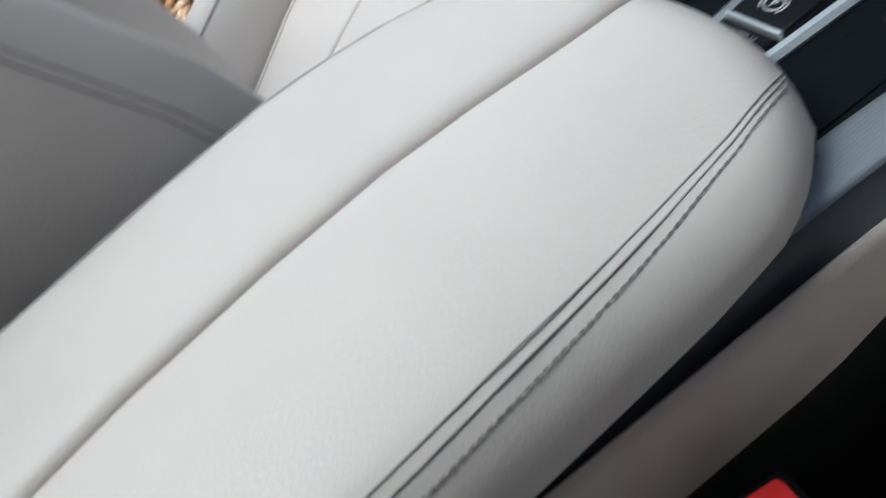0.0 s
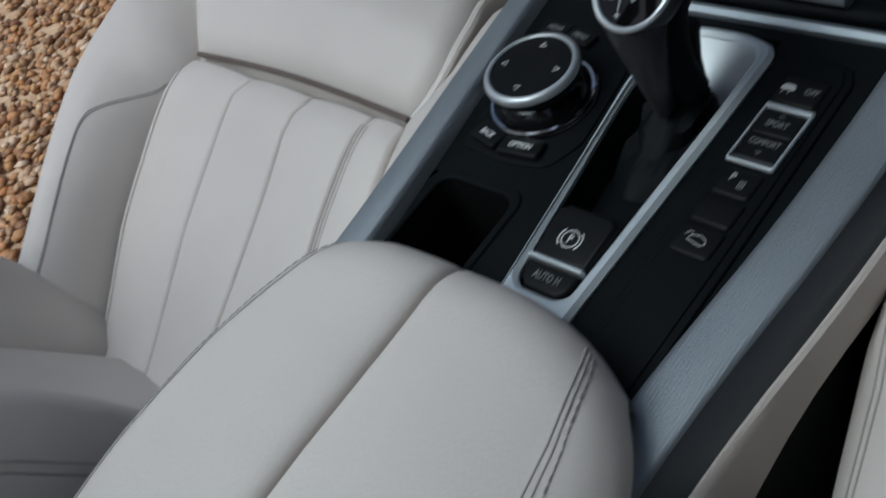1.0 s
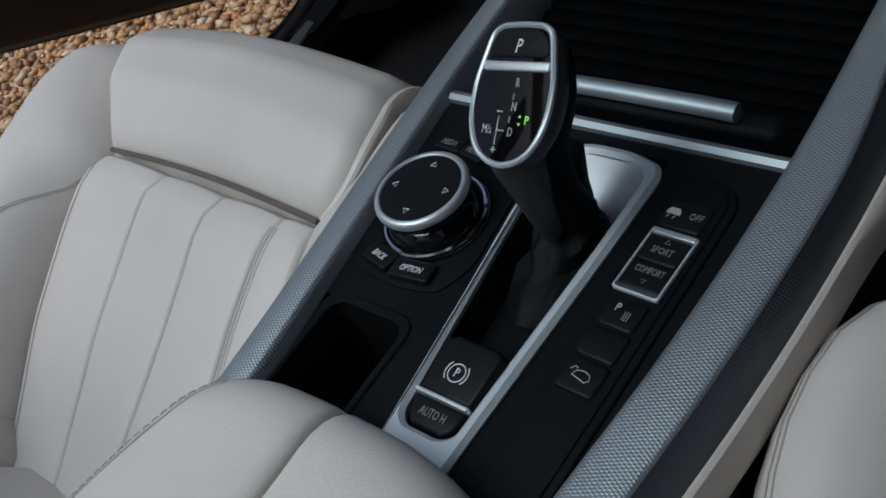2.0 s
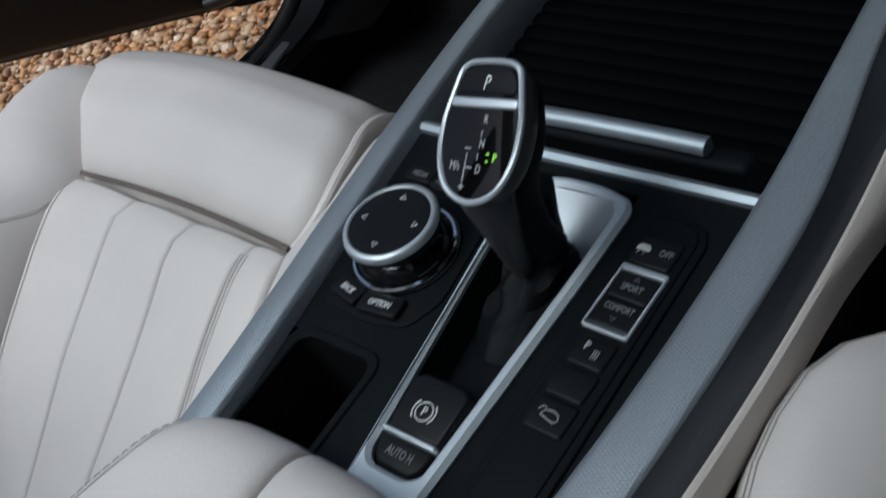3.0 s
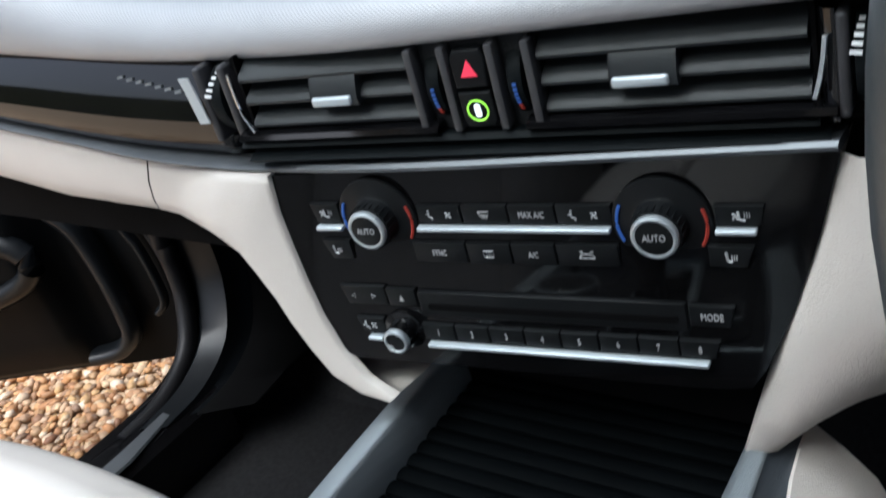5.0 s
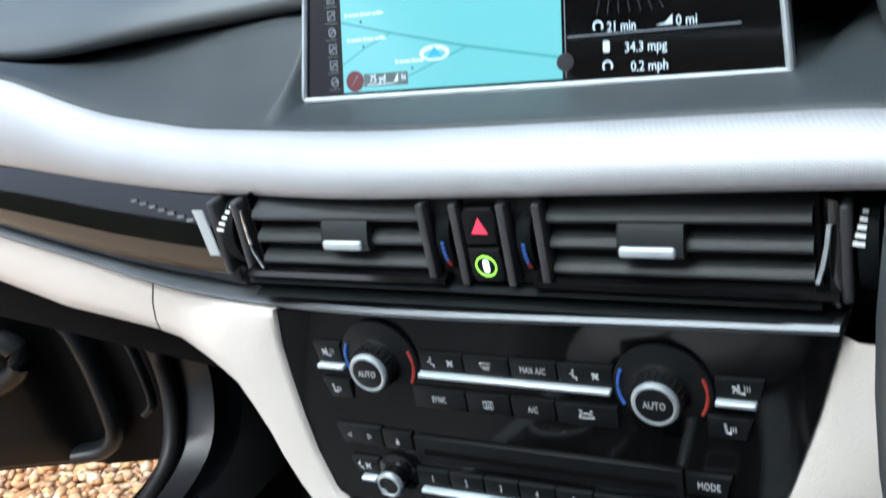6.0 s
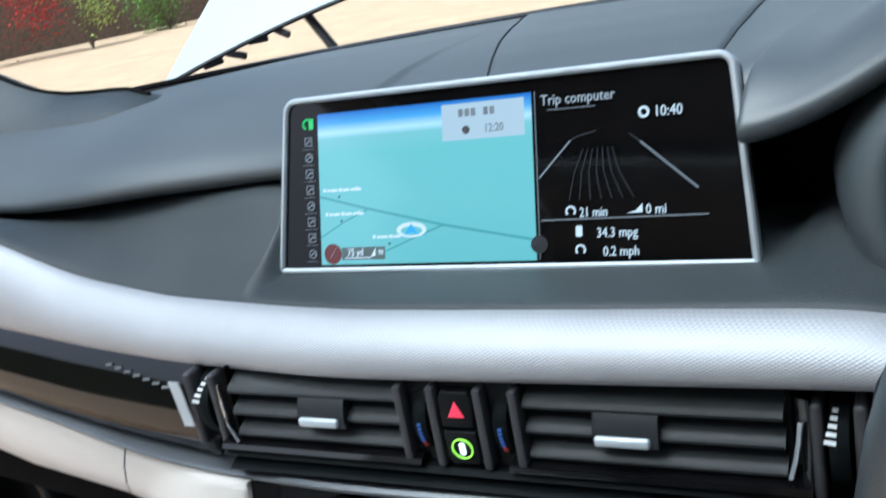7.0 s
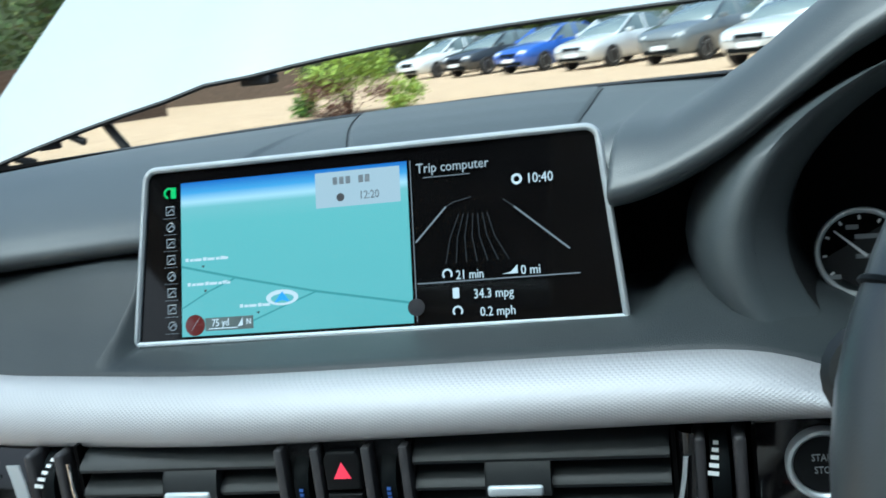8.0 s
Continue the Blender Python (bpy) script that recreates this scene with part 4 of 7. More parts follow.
    knee_high = [(-0.2585, 0.9487), (-0.230, 0.9475), (-0.208, 0.9468), (-0.172, 0.9466), (-0.1385, 0.9475), (-0.1383, 0.9244), (-0.1350, 0.9030), (-0.1310, 0.882), (-0.1255, 0.860), (-0.117, 0.8385), (-0.1035, 0.8194), (-0.0868, 0.8089)]

    def ivory(low, high, name):
        bm = B()
        rows = []
        for (xa, za), (xb, zb) in zip(low, high):
            row = []
            turn_low, turn_high = smooth((xa + 0.262) / 0.10), smooth((xb + 0.24) / 0.10)     # it comes forward to the climate panel
            under = 0.004 + 0.022 * smooth((-0.205 - xa) / 0.07)
            for t, dy in ((0, 0.06), (0.0, 0.035), (0.0, 0.006), (0.03, 0.0), (0.1, -0.004), (0.3, -0.006), (0.6, -0.006), (0.9, -0.003), (1.0, 0.0), (1.0, 0.02)):
                x, z = xa + (xb - xa) * t, za + (zb - za) * t
                y = face_y(x) + dy
                edge = min(face_y(x), fascia_y(x, z) - 0.003) + dy * (1 - 0.75 * turn_low * (dy < 0.03))
                y += (edge - y) * (turn_low + (turn_high - turn_low) * t)
                row.append((x, y, z - (under if t == 0 and dy > 0.03 else 0)))
            rows.append(row)
        fine = []
        for a, b in zip(rows, rows[1:]):
            for k in range(4):
                fine.append([tuple(p + (q - p) * k / 4 for p, q in zip(u, v)) for u, v in zip(a, b)])
        fine.append(rows[-1])
        part(name, loft(bm, fine), IVORY_TRIM, dash, "ivory soft lower panel", sharp=70)
    ivory(low, high, "glovebox_lid")
    ivory(knee_low, knee_high, "knee_panel")
    # ivory panel on the driver's side of the fascia
    inner = [(0.1535, 0.950), (0.1465, 0.923), (0.1385, 0.8955), (0.130, 0.8700), (0.1175, 0.830), (0.103, 0.784)]
    outer = [(0.42, 0.945), (0.40, 0.92), (0.36, 0.90), (0.30, 0.872), (0.22, 0.826), (0.140, 0.781)]
    rows = []
    for (xa, za), (xb, zb) in zip(inner, outer):
        rows.append([(xa + (xb - xa) * t, face_y(xa) - 0.13 * min(0.07, 0.945 - za) + dy, za + (zb - za) * t) for t, dy in ((0, 0.03), (0, 0.004), (0.04, -0.002), (0.25, 0.0), (0.4, 0.007), (0.6, 0.03), (1, 0.06))])
    rows.append([(x, y + 0.012, z - 0.003) for x, y, z in rows[-1]])
    fine = []
    for a, b in zip(rows, rows[1:]):
        for k in range(4):
            fine.append([tuple(p + (q - p) * k / 4 for p, q in zip(u, v)) for u, v in zip(a, b)])
    part("knee_panel", loft(B(), fine + [rows[-1]]), IVORY_TRIM, dash, "ivory soft lower panel", sharp=70)
    # carcass that closes the dash behind and below
    bm = B()
    loft(bm, [[(x, face_y(x) + dy, z) for dy, z in ((0.03, 1.02), (0.03, 0.86), (0.10, 0.84), (0.30, 0.80))] for x in XS])
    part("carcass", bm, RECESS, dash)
    # back of the open cubby, its darkness put into the colour
    bm = B()
    rbox(bm, -0.125, 0.122, 0.05, 0.07, 0.74, 0.86)
    part("tray_back", bm, RECESS, dash)
    return dash


dashboard = build_dash()


# ---- climate and radio fascia
def panel_y(z):
    """The fascia leans a little towards the cabin at its foot."""
    return -0.001 - (0.945 - z) * 0.13


def PF(x, z, out=0.0):
    """A frame on the fascia: x right, y up, z out of it, in the middle dash's own axes."""
    return TURN @ pose(x, panel_y(z) - out, z, 90, 0, 0)


def build_fascia():
    fas = thing("control_fascia", "glossy black climate and radio fascia with silver ringed knobs", "control panel", (0, 0.01, 0.88))
    face = [(-0.144, 0.9462), (-0.144, 0.905), (-0.138, 0.876), (-0.128, 0.845), (-0.121, 0.836), (-0.112, 0.8325), (0.10, 0.8315), (0.1145, 0.834), (0.122, 0.845), (0.136, 0.876), (0.149, 0.915), (0.159, 0.954), (0.05, 0.952), (-0.05, 0.9495), (-0.10, 0.9470)]
    bm = B()
    fr = [bm.verts.new((x, panel_y(z), z)) for x, z in face]
    bk = [bm.verts.new((x, panel_y(z) + 0.02, z)) for x, z in face]
    bm.faces.new(fr)
    for i in range(len(face)):
        j = (i + 1) % len(face)
        bm.faces.new((fr[i], bk[i], bk[j], fr[j]))
    part("face_plate", bm, FACE_GLOSS, fas, "glossy black face plate", M=TURN)

    def key(x0, x1, z0, z1, cut=0.0, cut_r=0.0, mark=None, size=0.0055, material=KEY_PRINT, squeeze=0.75):
        xc, zc = (x0 + x1) / 2, (z0 + z1) / 2
        w, h = (x1 - x0) / 2 - 0.0004, (z1 - z0) / 2 - 0.0004
        Q = PF(xc, zc)
        poly = [(-w + cut, -h), (w - cut_r, -h), (w, h), (-w, h)]
        ob = part("key", slab(B(), poly, -0.002, 0.0022, 0.0008, Q, 2), KEY_BLACK, fas)
        if mark:
            words(mark, size, Q @ pose(0, 0, 0.0025), material, ob, squeeze=squeeze)
        return ob, Q @ pose(0, 0, 0.0025)

    def symbol(Q, ob, kind, x=0.0):
        """Small printed pictograms: seat, airflow arrows, windscreen."""
        bm = B()
        t = lambda pts, r=0.00028: tube(bm, [Q @ Vector((x + a, b, 0)) for a, b in pts], r, 4)
        if kind == "seat":
            t([(-0.002, 0.0025), (-0.0015, -0.0015), (0.001, -0.002)], 0.0006)
            for k in range(3):
                t([(0.0006 + 0.0011 * k, -0.0006), (0.0009 + 0.0011 * k, 0.0008), (0.0006 + 0.0011 * k, 0.0022)])
        elif kind == "screen":
            t([(-0.003, 0.002), (0.003, 0.002), (0.0022, -0.0006), (-0.0022, -0.0006), (-0.003, 0.002)])
            for k in (-1, 0, 1):
                t([(0.0012 * k, -0.002), (0.0012 * k + 0.0004, -0.0005), (0.0012 * k, 0.001)])
        elif kind == "fan":
            for k in range(4):
                a = math.pi / 2 * k + 0.4
                t([(0, 0), (0.0012 * math.cos(a), 0.0012 * math.sin(a)), (0.0021 * math.cos(a + 0.5), 0.0021 * math.sin(a + 0.5))], 0.0005)
        elif kind == "rear":
            t([(-0.0028, 0.002), (0.0028, 0.002), (0.0028, -0.0018), (-0.0028, -0.0018), (-0.0028, 0.002)])
            for k in (-1, 0, 1):
                t([(0.0013 * k, -0.0026), (0.0013 * k + 0.0003, -0.0008), (0.0013 * k, 0.0012)])
        elif kind == "heat":
            t([(-0.0022, 0.0028), (-0.0017, -0.0016), (0.0004, -0.0022)], 0.0007)
            for k in range(3):
                t([(0.0002 + 0.0011 * k, -0.0014), (0.0002 + 0.0011 * k, 0.0012)], 0.00035)
        elif kind == "person":
            t([(-0.0002, 0.0026), (-0.0002, 0.0020)], 0.0007)
            t([(-0.0004, 0.0012), (-0.0004, -0.0010), (0.0012, -0.0014), (0.0014, -0.0028)], 0.0005)
            t([(-0.0022, 0.0004), (-0.0008, 0.0004)])
        elif kind == "car":
            t([(-0.004, -0.001), (-0.003, 0.001), (0.0, 0.0016), (0.003, 0.0008), (0.004, -0.001), (-0.004, -0.001)])
            t([(-0.0035, 0.0028), (-0.002, 0.0028)])
            t([(0.002, 0.0028), (0.0035, 0.0028)])
        part("pictogram", bm, KEY_PRINT, ob)

    # upper row
    ob, Q = key(-0.1175, -0.0985, 0.9182, 0.931, 0.002); symbol(Q, ob, "fan", -0.0015); symbol(Q, ob, "seat", 0.0015)
    ob, Q = key(-0.1150, -0.096, 0.8965, 0.9095, 0.004); symbol(Q, ob, "heat")
    for x0, x1, kinds in ((-0.0495, -0.0235, ("person", "fan")), (-0.0235, 0.0027, ("screen",)), (0.0027, 0.0282, "MAX A/C"), (0.0282, 0.0570, ("person", "fan"))):
        if isinstance(kinds, str):
            key(x0, x1, 0.9185, 0.9295, mark=kinds)
        else:
            ob, Q = key(x0, x1, 0.9185, 0.9295)
            for k, kd in enumerate(kinds):
                symbol(Q, ob, kd, 0.0 if len(kinds) == 1 else -0.0055 + 0.011 * k)
    ob, Q = key(0.1045, 0.1270, 0.9182, 0.929, 0, 0.002); symbol(Q, ob, "fan", -0.0015); symbol(Q, ob, "seat", 0.0015)
    ob, Q = key(0.1000, 0.1215, 0.8975, 0.9095, 0, 0.004); symbol(Q, ob, "heat")
    key(-0.0565, -0.0245, 0.896, 0.909, mark="SYNC")
    ob, Q = key(-0.0245, 0.0010, 0.896, 0.909); symbol(Q, ob, "rear")
    key(0.0010, 0.0254, 0.896, 0.909, mark="A/C")
    ob, Q = key(0.0254, 0.0580, 0.896, 0.909); symbol(Q, ob, "car")
    for x0, x1 in ((-0.1155, -0.0983), (-0.0507, 0.0552), (0.1046, 0.1228)):
        part("silver_bar", slab(B(), round_rect(x0, x1, -0.0012, 0.0012, 0.0004, 2), -0.001, 0.0042, 0.0008, PF(0, 0.9162)), BRIGHT_BAR, fas, "slim bright silver bar")
    # temperature knobs
    for kx, zk in ((-0.0750, 0.9212), (0.0800, 0.9195)):
        Q = PF(kx, zk)
        knob = part("knob", turned(B(), [(0.0238, -0.001), (0.0238, 0.0010), (0.0226, 0.0016), (0.0150, 0.0018), (0.0134, 0.0030), (0.0126, 0.0060), (0.0121, 0.0115), (0.0113, 0.0120)], 44, Q), KEY_BLACK, fas, "black rotary knob")
        for j in range(24):
            a = 2 * math.pi * j / 24
            part("grip_rib", rbox(B(), -0.0004, 0.0004, -0.0004, 0.0004, 0.0035, 0.0112, 0, 1, Q @ pose(0.0124 * math.cos(a), 0.0124 * math.sin(a), 0)), KEY_BLACK, knob)
        Q = Q @ pose(0, 0, 0.0027)
        part("knob_ring", turned(B(), [(0.0110, 0.0085), (0.0114, 0.0102), (0.0110, 0.0116), (0.0099, 0.0123), (0.0089, 0.0120), (0.0089, 0.0095)], 44, Q), SATIN, knob, "satin silver ring")
        part("knob_face", turned(B(), [(0.0090, 0.0095), (0.0090, 0.0116), (0.0084, 0.0119), (0.001, 0.0119)], 36, Q), KEY_BLACK, knob)
        words("AUTO", 0.0056, Q @ pose(0, 0, 0.0122), KEY_PRINT, knob, squeeze=0.85)
        for a0, m, nm in ((152, BLUE_MARK, "cold_mark"), (-32, RED_MARK, "warm_mark")):
            part(nm, tube(B(), [Q @ Vector((0.0212 * math.cos(radians(a)), 0.0212 * math.sin(radians(a)), -0.0009)) for a in range(a0, a0 + 60, 6)], 0.0009, 5), m, knob)
    # radio rows
    ob, Q = key(-0.1110, -0.0808, 0.8685, 0.8815, 0.003)
    for dx, sg in ((-0.0065, -1), (0.0065, 1)):
        part("arrow_mark", outline(B(), [(dx - 0.001 * sg, 0.0014), (dx - 0.001 * sg, -0.0014), (dx + 0.0013 * sg, 0)], 0.0003, Q), KEY_PRINT, ob)
    ob, Q = key(-0.0808, -0.0615, 0.8685, 0.8805)
    part("eject_mark", slab(B(), [(-0.0014, -0.0018), (0.0014, -0.0018), (0, 0.0020)], -0.0002, 0.0002, 0, Q), KEY_PRINT, ob)
    bm = B()
    slab(bm, round_rect(-0.0605, 0.0870, -0.0085, 0.0075, 0.001, 2), -0.002, 0.0018, 0.0006, PF(0, 0.8715))
    part("disc_surround", bm, KEY_BLACK, fas, "black disc slot surround")
    # near-black strip laid on for the shade inside the slot
    part("disc_slot", slab(B(), round_rect(-0.055, 0.083, -0.0020, 0.0016, 0.001, 2), 0, 0.0022, 0.0, PF(0, 0.8700)), RECESS, fas)
    key(0.0880, 0.1104, 0.8660, 0.8785, 0, 0.003, mark="MODE", size=0.0062)
    ob, Q = key(-0.1050, -0.0860, 0.8510, 0.8616, 0.003)
    symbol(Q, ob, "person", -0.003); symbol(Q, ob, "fan", 0.002)
    for k in range(8):
        x0 = -0.0622 + 0.02056 * k
        key(x0, x0 + 0.02056, 0.8487, 0.8597, 0, 0.003 if k == 7 else 0, mark=str(k + 1), size=0.0062)
    part("silver_bar", slab(B(), round_rect(-0.0597, 0.0957, -0.0012, 0.0012, 0.0004, 2), -0.001, 0.0042, 0.0008, PF(0, 0.8464)), BRIGHT_BAR, fas, "slim bright silver bar")
    part("silver_bar", slab(B(), round_rect(-0.0987, -0.0890, -0.0012, 0.0012, 0.0004, 2), -0.001, 0.0042, 0.0008, PF(0, 0.8484)), BRIGHT_BAR, fas, "slim bright silver bar")
    Q = PF(-0.0745, 0.8535)
    knob = part("volume_knob", turned(B(), [(0.0125, -0.001), (0.0125, 0.0012), (0.0085, 0.002), (0.0078, 0.008), (0.0076, 0.0105)], 32, Q), GLOSS_BLACK, fas, "small black volume knob")
    part("knob_ring", turned(B(), [(0.0076, 0.0095), (0.0079, 0.0112), (0.0073, 0.0128), (0.0062, 0.0133), (0.0056, 0.0128), (0.0056, 0.010)], 32, Q), SATIN, knob, "satin silver ring")
    part("knob_face", turned(B(), [(0.0057, 0.010), (0.0057, 0.0124), (0.001, 0.0126)], 24, Q), KEY_BLACK, knob)
    part("power_mark", tube(B(), [Q @ Vector((0.002 * math.cos(a), 0.002 * math.sin(a), 0.0178)) for a in [2 * math.pi * k / 12 for k in range(12)]], 0.0003, 4, True), KEY_PRINT, knob)
    return fas


build_fascia()


# ---- air vents
def build_vent(x0, x1, tab0, tab1):
    v = thing("air_vent", "black slatted air vent with a silver tipped slider", "air vent", (0, 0, 0.99), group="dashboard vents")
    z0, z1 = 0.9745, 1.0105
    sgn = 1 if x0 < 0 else -1
    bm = B()
    rbox(bm, x0 - 0.004, x1 + 0.004, 0.03, 0.035, z0 - 0.004, z1 + 0.006)
    rbox(bm, x0 - 0.003, x0 - 0.001, 0.002, 0.032, z0 - 0.003, z1 + 0.005)
    rbox(bm, x1 + 0.001, x1 + 0.003, 0.002, 0.032, z0 - 0.003, z1 + 0.005)
    part("duct", bm, RECESS, v, M=TURN)
    for k in range(3):
        zc = z0 + 0.0050 + 0.0130 * k
        bm = B()
        prof = [(-0.0020, -0.0046), (-0.0044, -0.0036), (-0.0050, -0.0020), (-0.0036, 0.0002), (0.0055, 0.0056), (0.014, 0.0064), (0.014, 0.0050), (0.003, -0.0010)]
        loft(bm, [[(x, 0.004 + dy, zc + dz) for dy, dz in prof] for x in (x0, (x0 + x1) / 2, x1)], closed=True, cap=True)
        part("louvre", bm, VENT_GREY, v, M=TURN)
    bm = B()
    prof = [(0.001, 0.9865), (-0.0042, 0.987), (-0.0048, 0.991), (-0.0022, 0.9995), (0.003, 1.0068), (0.008, 1.0095), (0.008, 1.0)]
    tw = 0.006
    loft(bm, [[(x, dy, z) for dy, z in prof] for x in (tab0 + tw * 0.3, tab0 + 0.001, tab1 - 0.001, tab1 + tw * 0.3)], closed=True, cap=True)
    tab = part("slider", bm, VENT_GREY, v, "black slider tab", M=TURN)
    bm = B()
    rbox(bm, tab0 + 0.002, tab1 - 0.0015, -0.0065, -0.002, 0.9875, 0.9925, 0.0015, 3)
    part("slider_tip", bm, BRIGHT_BAR, tab, "bright silver tip", M=TURN)
    # sill below the louvres
    bm = B()
    loft(bm, [[(x, dy, z) for dy, z in ((0.02, z0 - 0.001), (0.0, z0 - 0.0005), (-0.0045, z0 - 0.0015), (-0.006, z0 - 0.004), (-0.003, z0 - 0.0065), (0.02, z0 - 0.008))] for x in (x0 - 0.01, (x0 + x1) / 2, x1 + 0.01)])
    part("sill", bm, GLOSS_BLACK, v, M=TURN)
    # chromed outer end
    xe = x0 - 0.0015 if sgn > 0 else x1 + 0.0015
    if sgn > 0:
        part("chrome_end", tube(B(), [(xe - sgn * 0.003, -0.002, 1.008), (xe - sgn * 0.0015, -0.004, 0.995), (xe, -0.005, 0.985), (xe + sgn * 0.004, -0.005, 0.9752)], 0.0011, 8), CHROME, v, "thin chrome edge", M=TURN)
    else:
        # glossy cheek that turns towards the driver, with a chrome inlay
        bm2 = B()
        loft(bm2, [[(x1 + a, d, z) for a, d in ((0.0005, 0.014), (0.003, 0.004), (0.0065, -0.0015), (0.0105, -0.003), (0.0105, 0.02))] for z in (0.966, 0.99, 1.0135)])
        part("end_cheek", bm2, GLOSS_BLACK, v, "glossy black end cheek", M=TURN)
        bm2 = B()
        loft(bm2, [[(x + a, -0.0030 + o, z) for a, o in ((-0.0011, 0.001), (-0.0008, -0.0008), (0.0008, -0.0012), (0.0012, 0.001))] for x, z in ((0.1505, 0.9770), (0.1528, 0.9850), (0.1546, 0.9940), (0.1558, 1.0030))], cap=True)
        part("chrome_end", bm2, SATIN, v, "bright chrome inlay", M=TURN)
    return v


build_vent(-0.1385, -0.0335, -0.094, -0.0665)
build_vent(0.0335, 0.149, 0.066, 0.095)


def build_vent_middle():
    mid = thing("hazard_switch_unit", "black switch unit with a red hazard triangle between the vents", "switches", (0, 0, 0.99))
    part("housing", rbox(B(), -0.033, 0.033, 0.004, 0.03, 0.968, 1.016), SOFT_BLACK, mid, M=TURN)
    for x in (-0.0305, -0.0125, 0.0125, 0.0305):
        part("rib", rbox(B(), x - 0.0022, x + 0.0022, -0.0045, 0.008, 0.9695, 1.0125, 0.0012), RIB_GREY, mid, M=TURN)
    for x in (-0.0215, 0.0215):
        wheel = part("thumb_wheel", turned(B(), [(0.008, -0.0035), (0.0185, -0.0035), (0.0193, 0.0), (0.0185, 0.0035), (0.008, 0.0035)], 40, pose(x, 0.0155, 0.9905, 0, 90, 0)), MATT_BLACK, mid, "black thumb wheel", M=TURN)
        for k in range(7):
            a = radians(180 + 4 - 7 * k)
            part("temperature_mark", rbox(B(), -0.0009, 0.0009, -0.0003, 0.0003, -0.0007, 0.0007, M=pose(x, 0.0155 + 0.0194 * math.cos(a), 0.9905 - 0.0194 * math.sin(a), math.degrees(-a) + 180, 0, 0)), RED_MARK if k > 4 else BLUE_MARK, wheel, M=TURN)
    for z, mname in ((1.0005, "hazard"), (0.9805, "assist")):
        Q = TURN @ pose(0, 0.002, z, 90 - (4 if z > 0.99 else -4), 0, 0)
        h = 0.0094
        up = 1 if z > 0.99 else -1
        poly = [(-0.0085, -h), (0.0085, -h), (0.0092, h * 0.6), (0.007, h), (-0.007, h), (-0.0092, h * 0.6)] if up > 0 else [(-0.007, -h), (0.007, -h), (0.0092, -h * 0.6), (0.0085, h), (-0.0085, h), (-0.0092, -h * 0.6)]
        ob = part(mname + "_button", slab(B(), poly, -0.004, 0.0055, 0.0014, Q), KEY_BLACK, mid, "black push button")
        if up > 0:
            part("warning_triangle", slab(B(), [(-0.0043, -0.0036), (0.0043, -0.0036), (0, 0.0045)], 0.0052, 0.006, 0.0002, Q), HAZARD_RED, ob, "red hazard triangle")
        else:
            part("green_ring", tube(B(), [Q @ Vector((0.0053 * math.cos(a), 0.0053 * math.sin(a), 0.0057)) for a in [2 * math.pi * k / 28 for k in range(28)]], 0.0005, 5, True), GREEN_LIT, ob, "lit green ring")
            part("car_symbol", slab(B(), round_rect(-0.0016, 0.0016, -0.0035, 0.0035, 0.0013, 3), 0.0052, 0.006, 0.0002, Q), LIT_WHITE, ob)
    # dark lip and the storage seam under the vents
    bm = B()
    loft(bm, [[(x, dy + 0.0, z) for dy, z in ((0.02, 0.9685), (-0.002, 0.968), (-0.0045, 0.9655), (0.008, 0.9635), (0.02, 0.963))] for x in (-0.15, 0.0, 0.152)])
    part("lip", bm, MATT_BLACK, mid, M=TURN)
    bm = B()
    loft(bm, [[(x, dy, z) for dy, z in ((0.012, 0.9645), (-0.003, 0.9605), (-0.0065, 0.9585), (-0.004, 0.9565), (0.012, 0.9545))] for x in (-0.146, 0.0, 0.156)])
    part("lower_lip", bm, MATT_BLACK, mid, M=TURN)
    for x, w in ((-0.121, 0.018), (-0.098, 0.018), (-0.046, 0.02), (0.06, 0.03)):
        part("grille_bar", rbox(B(), x - w / 2, x + w / 2, -0.0035, 0.003, 0.9652, 0.9665), RIB_GREY, mid, M=TURN)
    return mid


build_vent_middle()


